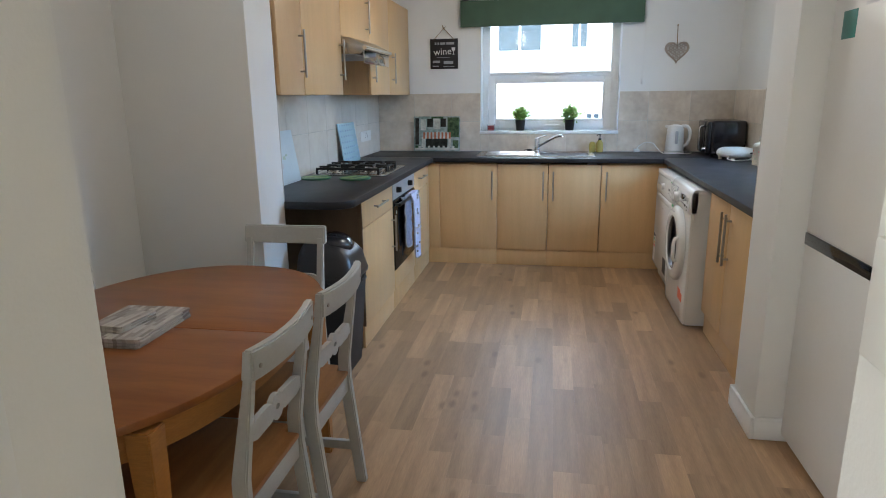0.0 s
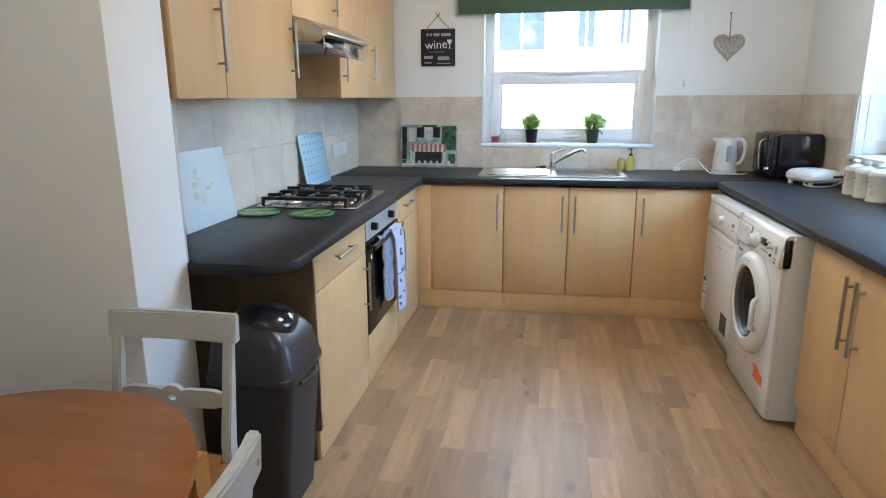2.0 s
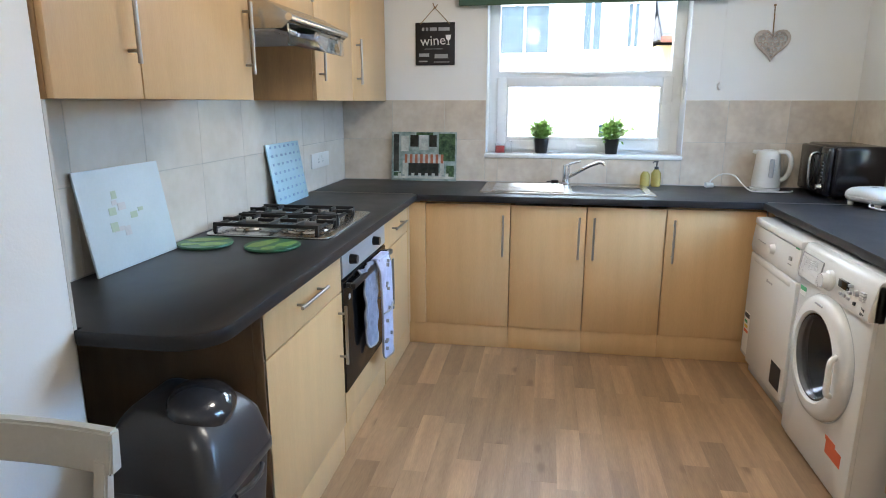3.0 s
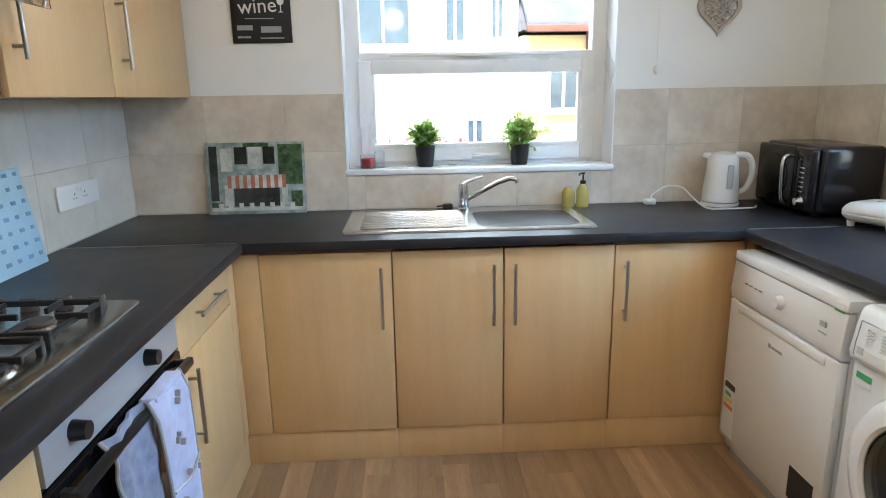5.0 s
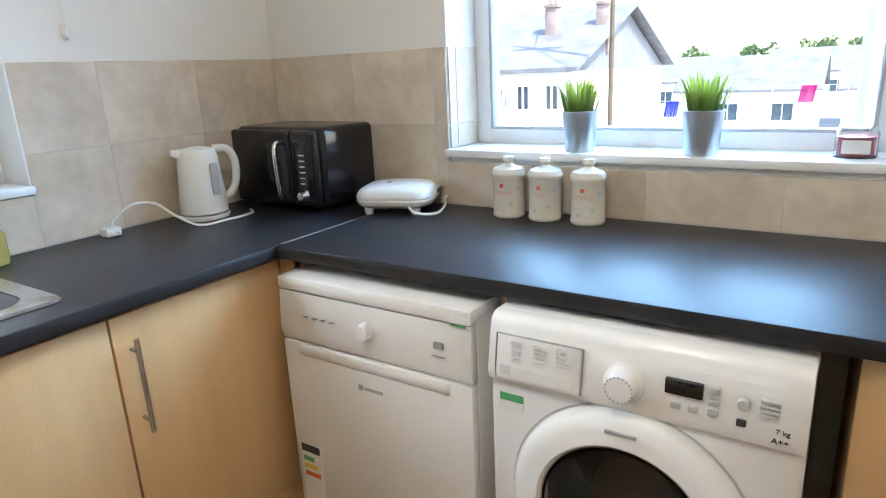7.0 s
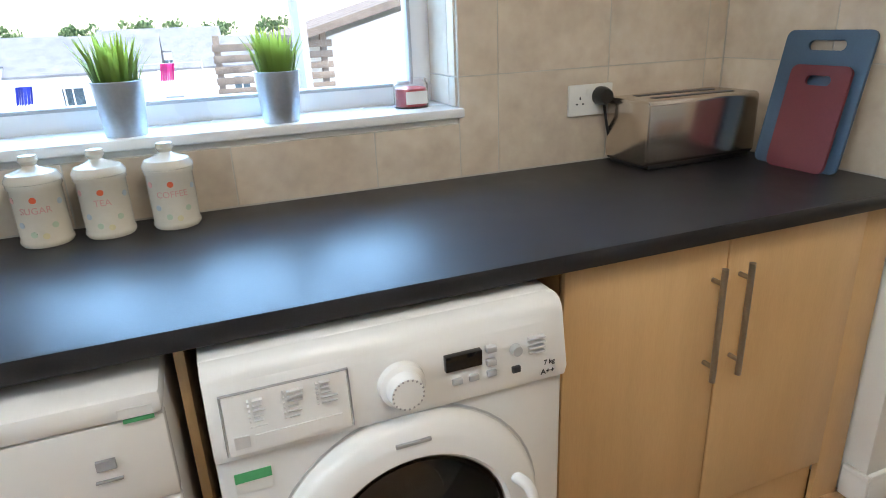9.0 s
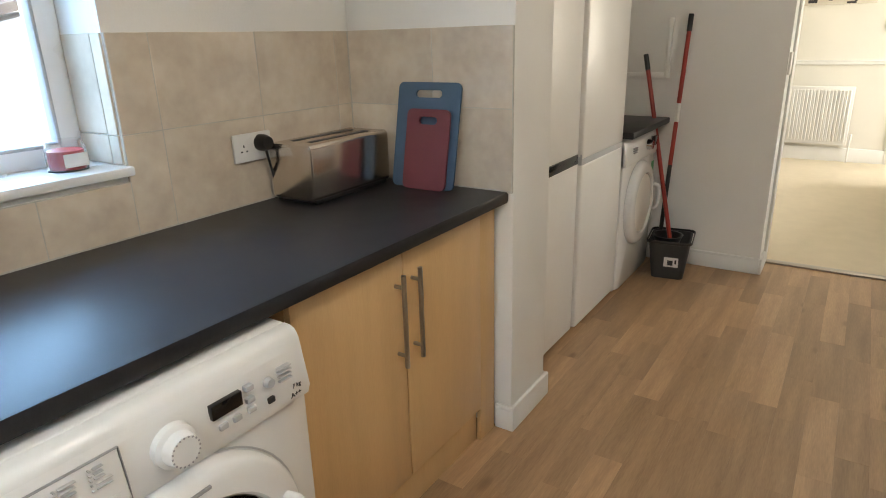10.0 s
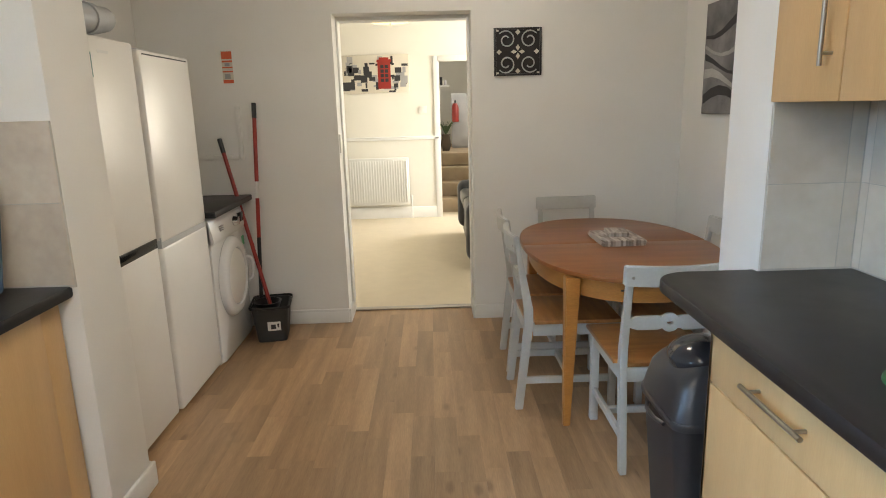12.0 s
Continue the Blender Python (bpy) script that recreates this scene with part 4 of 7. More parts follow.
for c in range(3):
    for j in range(6 if c < 2 else 5):
        ya = 4.79 - c * 0.05
        rows.append((0.9325 + 0.0001 * j, ya - 0.007 - tx.uniform(0.012, 0.026), zc + 0.094 - j * 0.0085 + c * 0.002, 0.9395, ya - 0.007, zc + 0.0952 - j * 0.0085 + c * 0.002))
        rows.append((0.9323 + 0.0001 * j, ya - 0.003, zc + 0.0935 - j * 0.0085 + c * 0.002, 0.9395, ya, zc + 0.0957 - j * 0.0085 + c * 0.002))
bar_text(dwr, rows, PALEINK)
b = B()
for y in (4.6375, 4.8275):
    slab(b, [(0.944, zc + 0.012), (0.9325, zc + 0.012), (0.934, zc + 0.045), (0.9435, zc + 0.106), (0.948, zc + 0.106)], y - 0.0006, y + 0.0006, "xz")
box(b, 0.9424, 4.6375, zc + 0.106, 0.948, 4.8275, zc + 0.1072)
wpart("drawer_gap", b, GREYINK, dwr)
bar_text(dwr, [(0.9315, 4.793, zc + 0.022, 0.9395, 4.815, zc + 0.042)], PALEINK)
b = B()
lathe(b, [(0, -0.036), (0.027, -0.034), (0.031, -0.014), (0.038, -0.008), (0.04, 0.004), (0, 0.004)], 0.938, 4.555, zc + 0.06, 32, axis="x")
dial = wpart("dial", b, ENAMEL, panel, "white programme dial")
b = B()
for k in range(20):
    a = k * 2 * math.pi / 20
    y, z = 4.555 + 0.0253 * math.cos(a), zc + 0.06 + 0.0253 * math.sin(a)
    box(b, 0.9028, y - 0.0014, z - 0.0014, 0.9046, y + 0.0014, z + 0.0014)
wpart("dial_mark", b, GREYINK, dial)
b = B()
box(b, 0.9335, 4.415, zc + 0.062, 0.945, 4.48, zc + 0.09, 0.001)
wpart("display", b, BLACKG, panel, "dark display window")
for y, z in ((4.46, 0.035), (4.43, 0.035), (4.397, 0.035), (4.397, 0.08), (4.397, 0.055)):
    b = B()
    box(b, 0.932, y - 0.009, zc + z, 0.945, y + 0.009, zc + z + 0.011, 0.002)
    wpart("button", b, GREYP, panel)
b = B()
lathe(b, [(0, -0.008), (0.009, -0.008), (0.011, 0.004), (0, 0.004)], 0.938, 4.35, zc + 0.072, 16, axis="x")
wpart("button", b, GREYP, panel)
b = B()
box(b, 0.932, 4.343, zc + 0.03, 0.945, 4.359, zc + 0.042, 0.002)
wpart("button", b, INK, panel)
bar_text(panel, [(0.9335, 4.295, zc + 0.085 - k * 0.009, 0.9445, 4.325, zc + 0.088 - k * 0.009) for k in range(4)], PALEINK)
b = B()
text_mesh(b, "7 kg", 0.013, Matrix.Translation((0.9335, 4.287, zc + 0.036)) @ Matrix.Rotation(radians(-90), 4, "Z") @ Matrix.Rotation(radians(90), 4, "X"))
text_mesh(b, "A++", 0.015, Matrix.Translation((0.9335, 4.29, zc + 0.018)) @ Matrix.Rotation(radians(-90), 4, "Z") @ Matrix.Rotation(radians(90), 4, "X"))
wpart("rating", b, INK, panel, "printed rating A++ 7 kg")
bar_text(wm, [(0.9485, 4.77, 0.655, 0.951, 4.825, 0.672)], GREENI, "sticker")
bar_text(wm, [(0.9485, 4.77, 0.635, 0.951, 4.825, 0.654)], LABEL, "sticker")
bar_text(wm, [(0.9075, 4.52, 0.668, 0.915, 4.58, 0.6735)], GREYINK, "badge")
bar_text(wm, [(0.9485, 4.305, 0.14, 0.951, 4.425, 0.19), (0.9485, 4.355, 0.19, 0.951, 4.435, 0.205)], ORANGE, "sticker")
for y in (4.295, 4.805):
    for x in (0.99, 1.45):
        b = B()
        lathe(b, [(0, 0), (0.02, 0), (0.02, 0.02), (0, 0.02)], x, y, 0, 12)
        wpart("foot", b, BLACK, wm)

dry, panel2, ym2, zc2 = drum_machine("tumble_dryer", "white tumble dryer under a short worktop beside the freezer", "tumble dryer", 1.06, 1.215, 1.805, 0.86, False)
b = B()
lathe(b, [(0, -0.03), (0.025, -0.03), (0.03, 0.0), (0, 0.0)], 1.058, 1.42, zc2 + 0.07, 20, axis="x")
wpart("dial", b, CHROME, panel2)
b = B()
box(b, 1.052, 1.25, zc2 + 0.045, 1.07, 1.32, zc2 + 0.10, 0.002)
wpart("display", b, BLACKG, panel2)
bar_text(panel2, [(1.053, 1.62, zc2 + 0.08 - k * 0.012, 1.065, 1.68, zc2 + 0.084 - k * 0.012) for k in range(3)], GREYINK)
bar_text(dry, [(1.0685, 1.222, 0.60, 1.071, 1.27, 0.66)], GREENI, "sticker")
b = B()
slab(b, [(1.025, 1.11), (1.65, 1.11), (1.65, 1.82), (1.025, 1.82)], 0.868, 0.905, "xy", 0.008)
single("worktop", b, TOP, "short dark worktop over the tumble dryer", "worktop")


# ---------------------------------------------------------------- tall fridge freezers
def tall_fridge(label, x, y0, y1, ztop, zs, sag):
    f = thing("fridge_freezer", label, "fridge freezer", x + 0.27, (y0 + y1) / 2, 0.0)
    b = B()
    box(b, x + 0.055, y0 + 0.002, 0.02, 1.645, y1 - 0.002, ztop, 0.005)
    wpart("body", b, FRIDGE, f)
    for z0, z1, nm in ((0.035, zs - 0.012, "lower_door"), (zs + 0.012, ztop - 0.002, "upper_door")):
        b = B()
        box(b, x, y0, z0, x + 0.05, y1, z1, 0.011, 3)
        d = wpart(nm, b, FRIDGE, f)
        if nm == "upper_door":
            b = B()
            if sag:
                box(b, x - 0.0012, y0 + 0.03, z1 - 0.020, x + 0.001, y1 - 0.03, z1 - 0.014)
                wpart("top_seam", b, INK, d)
            else:
                box(b, x - 0.0012, (y0 + y1) / 2 - 0.05, z1 - 0.06, x + 0.001, (y0 + y1) / 2 + 0.03, z1 - 0.05)
                wpart("badge", b, LABEL, d)
    b = B()
    if sag:
        n = 12
        top = [(y0 + (y1 - y0) * k / n, zs + 0.013 + 0.022 * (1 - math.sin(math.pi * k / n))) for k in range(n + 1)]
        low = [(y, zs - 0.014) for y, z in reversed(top)]
        slab(b, top + low, x + 0.004, x + 0.03, "yz")
        wpart("handle_recess", b, GREYP, f, "grey curved grip between the doors")
    else:
        slab(b, [(y0 + 0.012, zs - 0.026), (y1 - 0.005, zs - 0.03), (y1 - 0.005, zs + 0.014), (y0 + 0.012, zs + 0.016)], x - 0.003, x + 0.03, "yz", 0.002)
        wpart("handle_recess", b, BLACKG, f, "black grip recess between the doors")
    b = B()
    box(b, x + 0.06, y0 + 0.02, 0.0, 1.6, y1 - 0.02, 0.022)
    wpart("base", b, GREYP, f)
    return f


tall_fridge("tall white fridge freezer with a black grip line", 1.088, 2.412, 2.945, 1.724, 0.870, False)
tall_fridge("tall white freezer with a curved grip line", 1.076, 1.828, 2.393, 1.703, 0.846, True)
b = B()
tube(b, [(1.36, 2.86, 1.835), (1.36, 2.30, 1.85), (1.36, 2.15, 1.855)], 0.062, 20)
tube(b, [(1.36, 2.24, 1.852), (1.36, 2.20, 1.854)], 0.07, 20)
tube(b, [(1.36, 2.16, 1.855), (1.36, 2.08, 1.865), (1.42, 2.03, 1.865), (1.65, 2.03, 1.865)], 0.058, 20)
single("flue_pipe", b, GREYP, "grey flue pipe running above the tall fridges", "pipe")
b = B()
box(b, 1.2, 1.98, 1.702, 1.64, 2.3, 1.732, 0.01), box(b, 1.3, 2.42, 1.723, 1.42, 2.52, 1.773, 0.01)
single("pipe_support", b, GREYP, "grey flat cover lying on the fridges under the flue", "cover")

# ---------------------------------------------------------------- dining table and chairs
TZ = 0.725
TCX, TCY, TA, TB = -1.078, 2.07, 0.47, 0.708


def oval(a, c, n=72, p=2.3):
    pts = []
    for k in range(n):
        t = 2 * math.pi * k / n
        u, v = math.cos(t), math.sin(t)
        pts.append((a * math.copysign(abs(u) ** (2 / p), u), c * math.copysign(abs(v) ** (2 / p), v)))
    return pts


table = thing("dining_table", "orange-brown wooden extending oval dining table", "table", TCX, TCY, 0.0)
for s, nm in ((-1, "tabletop"), (1, "tabletop")):
    b = B()
    pts = [(x, y) for x, y in oval(TA, TB) if y * s > 0.002]
    pts.sort(key=lambda q: math.atan2(q[1] * s, q[0]))
    pts = [(TA, 0.0012 * s)] + pts + [(-TA, 0.0012 * s)]
    slab(b, pts, TZ - 0.022, TZ, "xy", 0.004)
    part(nm, b, WOODT, table)
b = B()
ring = oval(TA - 0.05, TB - 0.05)
inner = oval(TA - 0.072, TB - 0.072)
for z0, z1 in ((TZ - 0.115, TZ - 0.0225),):
    lo, hi = [b.verts.new((x, y, z0)) for x, y in ring], [b.verts.new((x, y, z1)) for x, y in ring]
    li, hi2 = [b.verts.new((x, y, z0)) for x, y in inner], [b.verts.new((x, y, z1)) for x, y in inner]
    n = len(ring)
    for k in range(n):
        j = (k + 1) % n
        b.faces.new((lo[k], lo[j], hi[j], hi[k])), b.faces.new((li[j], li[k], hi2[k], hi2[j])), b.faces.new((lo[j], lo[k], li[k], li[j]))
part("apron", b, WOODA, table, "lighter orange apron")
for sx in (-1, 1):
    for sy in (-1, 1):
        b = B()
        x, y = sx * 0.33, sy * 0.51
        tp = [b.verts.new((x + u * 0.032, y + v * 0.032, TZ - 0.03)) for u, v in ((-1, -1), (1, -1), (1, 1), (-1, 1))]
        bt = [b.verts.new((x + sx * 0.02 + u * 0.016, y + sy * 0.02 + v * 0.016, 0)) for u, v in ((-1, -1), (1, -1), (1, 1), (-1, 1))]
        b.faces.new(tp), b.faces.new(bt[::-1])
        for k in range(4):
            b.faces.new((bt[k], bt[(k + 1) % 4], tp[(k + 1) % 4], tp[k]))
        bmesh.ops.bevel(b, geom=list(b.edges), offset=0.004, segments=2, affect="EDGES")
        part("leg", b, WOODA, table)
b = B()
slab(b, [(0.12, TZ - 0.06), (0.16, TZ - 0.06), (0.16, TZ - 0.055), (0.12, TZ - 0.055)], TB - 0.052, TB - 0.046, "xz")
part("catch", b, INK, table, "dark leaf catch")


def chair(label):
    """A wooden chair; its back stands at y = 0 and it faces -y."""
    c = thing("dining_chair", label, "chair", group="chairs round the table")
    W, D = 0.165, 0.40
    for s in (-1, 1):
        b = B()
        prof = [(0.045, 0.0), (0.0, 0.42), (0.0, 0.5), (0.046, 0.775), (0.05, 0.80)]
        rings = []
        for y, z in prof:
            w2 = 0.021 if 0.3 < z < 0.7 else 0.019 if z < 0.3 else 0.011
            rings.append([b.verts.new((s * W + u * 0.014, y + v * w2, z)) for u, v in ((-1, -1), (1, -1), (1, 1), (-1, 1))])
        for q, w in zip(rings, rings[1:]):
            for k in range(4):
                b.faces.new((q[k], q[(k + 1) % 4], w[(k + 1) % 4], w[k]))
        b.faces.new(rings[0][::-1]), b.faces.new(rings[-1])
        bmesh.ops.recalc_face_normals(b, faces=b.faces)
        bmesh.ops.bevel(b, geom=list(b.edges), offset=0.004, segments=2, affect="EDGES")
        part("back_leg", b, GREYC, c)
        b = B()
        box(b, s * W - 0.018, -D - 0.016, 0, s * W + 0.018, -D + 0.016, 0.43, 0.004)
        part("front_leg", b, GREYC, c)
        b = B()
        box(b, s * W - 0.01, -D + 0.017, 0.37, s * W + 0.01, -0.022, 0.43, 0.003)
        part("side_rail", b, GREYC, c)
        b = B()
        box(b, s * W - 0.009, -D + 0.017, 0.13, s * W + 0.009, 0.012, 0.165, 0.003)
        part("side_stretcher", b, GREYC, c)
        b = B()
        lathe(b, [(0, 0), (0.006, 0), (0.006, 0.004), (0, 0.004)], s * (W - 0.005), 0.072, 0.805, 10, axis="y")
        part("bolt", b, NICKEL, c)
    b = B()
    box(b, -W + 0.014, -D - 0.01, 0.37, W - 0.014, -D + 0.01, 0.43, 0.003)
    part("seat_rail", b, GREYC, c)
    b = B()
    box(b, -W + 0.014, -0.012, 0.37, W - 0.014, 0.012, 0.43, 0.003)
    part("seat_rail", b, GREYC, c)
    b = B()
    box(b, -W, -D * 0.5 - 0.012, 0.133, W, -D * 0.5 + 0.012, 0.162, 0.003)
    part("stretcher", b, GREYC, c)
    b = B()
    slab(b, [(-W + 0.016, 0.015), (-W + 0.016, -0.025), (-W - 0.03, -0.025), (-W - 0.035, -D - 0.03), (W + 0.035, -D - 0.03), (W + 0.03, -0.025), (W - 0.016, -0.025), (W - 0.016, 0.015)], 0.432, 0.452, "xy", 0.006)
    part("seat", b, SEATW, c, "worn orange pine seat")
    # curved top rail
    b = B()
    n = 8
    pts = []
    for k in range(n + 1):
        u = -1 + 2 * k / n
        x = u * (W + 0.024)
        pts.append((x, 0.058 + 0.02 * (1 - u * u), 0.012 * u * u))
    fr, bk = [], []
    for x, y, dz in pts:
        fr.append(((x, y - 0.016 - 0.008, 0.768 + dz * 0.3), (x, y - 0.013, 0.846 + dz * 0.4)))
        bk.append(((x, y + 0.016 - 0.008, 0.768 + dz * 0.3), (x, y + 0.013, 0.846 + dz * 0.4)))
    vv = [[b.verts.new(p) for p in (f[0], f[1], k[1], k[0])] for f, k in zip(fr, bk)]
    for q, w in zip(vv, vv[1:]):
        for k in range(4):
            b.faces.new((q[k], q[(k + 1) % 4], w[(k + 1) % 4], w[k]))
    b.faces.new(vv[0]), b.faces.new(vv[-1][::-1])
    bmesh.ops.recalc_face_normals(b, faces=b.faces)
    bmesh.ops.bevel(b, geom=[e for e in b.edges if len(e.link_faces) == 2 and e.calc_face_angle(0) > 0.6], offset=0.005, segments=2, affect="EDGES")
    part("top_rail", b, GREYC, c)
    # waisted middle rail with a pierced round centre
    b = B()
    up, n = [], 12
    for k in range(n + 1):
        x = (W - 0.012) * (-1 + 2 * k / n)
        a = abs(x)
        h = 0.016 + 0.012 * (a / W) if a > 0.036 else math.sqrt(max(0.0, 0.036 ** 2 - a * a)) + 0.004
        up.append((x, h))
    zc0 = 0.615
    hole = [(0.013 * math.cos(2 * math.pi * k / 16), 0.009 * math.sin(2 * math.pi * k / 16)) for k in range(16)]
    o2 = []
    for deg in range(0, 360, 6):
        ca, sa = math.cos(radians(deg)), math.sin(radians(deg))
        best = 0.036
        if abs(ca) > 0.85:
            best = min((W - 0.012) / abs(ca), 9)
            if abs(sa) > 1e-6:
                best = min(best, 0.026 / abs(sa) if 0.026 / abs(sa) > 0.036 else 0.036)
        o2.append((ca * best, sa * best))
    m = len(o2)
    hl = [(0.012 * math.cos(radians(6 * k)), 0.008 * math.sin(radians(6 * k))) for k in range(m)]
    yy = 0.022
    A0 = [b.verts.new((x, yy - 0.008, zc0 + z)) for x, z in o2]
    A1 = [b.verts.new((x, yy + 0.008, zc0 + z)) for x, z in o2]
    H0 = [b.verts.new((x, yy - 0.008, zc0 + z)) for x, z in hl]
    H1 = [b.verts.new((x, yy + 0.008, zc0 + z)) for x, z in hl]
    for k in range(m):
        j = (k + 1) % m
        for p, q in ((A0, A1), (A1, H1), (H1, H0), (H0, A0)):
            b.faces.new((p[k], p[j], q[j], q[k]))
    bmesh.ops.recalc_face_normals(b, faces=b.faces)
    part("middle_rail", b, GREYC, c)
    return c


lab = "grey-painted wooden chair with orange pine seat"
c0 = chair(lab)
c0.matrix_world = pose(-1.03, 2.95, 0, 0, 0, 0)
tagged(c0, lab + " at the kitchen end")
for x, y, rz, t in ((-0.592, 1.838, -90, " along the open side"), (-0.582, 2.265, -90, " along the open side"),
                    (-1.0, 1.31, 180, " by the doorway wall"), (-1.515, 2.25, 90, " by the dining wall")):
    q = copy_thing(c0, pose(x, y, 0, 0, 0, rz))
    tagged(q, lab + t)

# ---------------------------------------------------------------- pedal-less swing bin
tbin = thing("swing_bin", "tall charcoal plastic swing-top bin beside the cabinet", "bin", -0.972, 3.425, 0.0)
b = B()
lo, hi = round_rect(-0.1, -0.135, 0.1, 0.135, 0.035), round_rect(-0.145, -0.155, 0.145, 0.155, 0.045)
v0, v1 = [b.verts.new((x, y, 0)) for x, y in lo], [b.verts.new((x, y, 0.51)) for x, y in hi]
for k in range(len(v0)):
    b.faces.new((v0[k], v0[(k + 1) % len(v0)], v1[(k + 1) % len(v0)], v1[k]))
b.faces.new(v0[::-1]), b.faces.new(v1)
part("body", b, BINB, tbin)
b = B()
slab(b, round_rect(-0.155, -0.165, 0.155, 0.165, 0.05), 0.50, 0.53, "xy", 0.008)
n, rows = 24, 14
base = round_rect(-0.152, -0.162, 0.152, 0.162, 0.05)
prev = [b.verts.new((x, y, 0.528)) for x, y in base]
for k in range(1, rows + 1):
    a = 1 - (k / rows) ** 0.8 * 0.97
    z = 0.528 + 0.19 * (1 - a ** 3.2) ** 0.55
    tilt = 0.05 * (1 - a ** 3)
    cur = [b.verts.new((x * a - 0.035 * (1 - a), y * a, z - tilt * max(0.0, x * a) / 0.15)) for x, y in base]
    for i in range(len(base)):
        b.faces.new((prev[i], prev[(i + 1) % len(base)], cur[(i + 1) % len(base)], cur[i]))
    prev = cur
b.faces.new(prev)
bmesh.ops.recalc_face_normals(b, faces=b.faces)
part("hood", b, BINM, tbin)
b = B()
lathe(b, [(0.0, 0.026), (0.035, 0.023), (0.062, 0.015), (0.082, 0.003), (0.087, -0.006), (0.089, -0.03)], 0.045, 0.0, 0.697, 36, 0.9, 1.12)
b.transform(Matrix.Translation((0.045, 0, 0.697)) @ Matrix.Rotation(radians(21), 4, "Y") @ Matrix.Translation((-0.045, 0, -0.697)))
part("flap", b, BINF, tbin, "glossy domed flap")
b = B()
tube(b, [(0.150, -0.07, 0.485), (0.166, -0.03, 0.487), (0.166, 0.03, 0.487), (0.150, 0.07, 0.485)], 0.007, 8)
part("catch", b, BINM, tbin)

# ---------------------------------------------------------------- lounge seen through the doorway
def lounge_wall(name, bm, label):
    return structure(name, bm, WARM, label)


b = B()
SO0, SO1 = -0.78, -0.262
box(b, LX0, LY - 0.15, 0, SO0, LY, 2.5), box(b, SO1, LY - 0.15, 0, LX1, LY, 2.5), box(b, SO0, LY - 0.15, 2.0, SO1, LY, 2.5)
lounge_wall("wall_lounge_far", b, "cream lounge wall with an opening to the stairs")
# the opening is made up, it lets the added lounge lamp shine in
b = B()
box(b, LX0 - 0.15, -6.4, 0, LX0, -2.75, 2.5), box(b, LX0 - 0.15, -1.05, 0, LX0, 0.83, 2.5)
box(b, LX0 - 0.15, -2.75, 0, LX0, -1.05, 0.85), box(b, LX0 - 0.15, -2.75, 2.15, LX0, -1.05, 2.5)
lounge_wall("wall_lounge_side", b, "unseen cream lounge wall with an opening added for light")
b = B()
box(b, LX1, -6.4, 0, LX1 + 0.15, 0.83, 2.5)
lounge_wall("wall_lounge_plain", b, "cream lounge side wall")
b = B()
box(b, LX0, 0.7, 0, XD, 0.83, 2.5), box(b, XR, 0.7, 0, LX1, 0.83, 2.5), box(b, LX0, 0.815, 2.45, LX1, 0.83, 2.5)
lounge_wall("wall_lounge_near", b, "cream lounge wall beside the kitchen")
b = B()
box(b, LX0 - 0.15, -6.5, 2.5, LX1 + 0.15, 0.83, 2.65)
structure("ceiling_lounge", b, CEIL, "white lounge ceiling", "ceiling")
b = B()
box(b, LX0, -6.5, 0, LX1, -6.35, 2.5)
lounge_wall("wall_stairs_end", b, "cream wall behind the stairs")
b = B()
box(b, SO1, LY, 1.02, LX1, LY + 0.02, 1.055, 0.006), box(b, SO1, LY, 1.05, LX1, LY + 0.03, 1.065, 0.004)
structure("trim_dado", b, GLOSS, "white dado rail along the lounge wall", "trim")
b = B()
box(b, SO1, LY, 0, LX1, LY + 0.018, 0.15, 0.005)
structure("baseboard_lounge", b, GLOSS, "white skirting board in the lounge", "baseboard")
b = B()
for x0, x1 in ((SO1 - 0.02, SO1 + 0.055), (SO0 - 0.055, SO0 + 0.02)):
    box(b, x0, LY - 0.005, 0, x1, LY + 0.02, 2.05, 0.005)
box(b, SO0, LY - 0.005, 1.98, SO1, LY + 0.02, 2.05, 0.005)
structure("trim_stairs", b, GLOSS, "white frame of the stair opening", "door frame")

rad = thing("radiator", "white ribbed panel radiator under the dado rail", "radiator", 0.65, LY + 0.08, 0.2)
b = B()
box(b, 0.29, LY + 0.05, 0.19, 1.12, LY + 0.075, 0.80, 0.008)
wpart("panel", b, GLOSS, rad)
for k in range(24):
    b = B()
    x = 0.315 + k * 0.033
    box(b, x, LY + 0.072, 0.225, x + 0.018, LY + 0.086, 0.765, 0.006)
    wpart("rib", b, GLOSS, rad)
b = B()
tube(b, [(0.265, LY + 0.06, 0.0), (0.265, LY + 0.06, 0.25), (0.29, LY + 0.06, 0.25)], 0.009, 8)
wpart("pipe", b, GLOSS, rad)
b = B()
lathe(b, [(0, 0), (0.016, 0), (0.016, 0.05), (0.012, 0.06), (0, 0.06)], 0.265, LY + 0.06, 0.25, 12)
wpart("valve", b, WHITE, rad)

pic = thing("canvas_picture", "black, white and red street canvas with a phone box", "picture", 0.62, LY + 0.02, 1.66)
b = B()
box(b, 0.21, LY + 0.003, 1.615, 1.06, LY + 0.035, 2.078, 0.003)
wpart("canvas", b, CREAM, pic)
rng = random.Random(4)
for mat, cnt in ((GREYINK, 26), (INK, 34)):
    for k in range(cnt):
        x, z = rng.uniform(0.215, 0.99), rng.uniform(1.62, 2.0)
        w, h = rng.uniform(0.02, 0.09), rng.uniform(0.02, 0.11)
        b = B()
        box(b, x, LY + 0.0345, z, min(x + w, 1.055), LY + 0.0362 + k * 0.00006, min(z + h, 2.06))
        wpart("print_patch", b, mat, pic)
b = B()
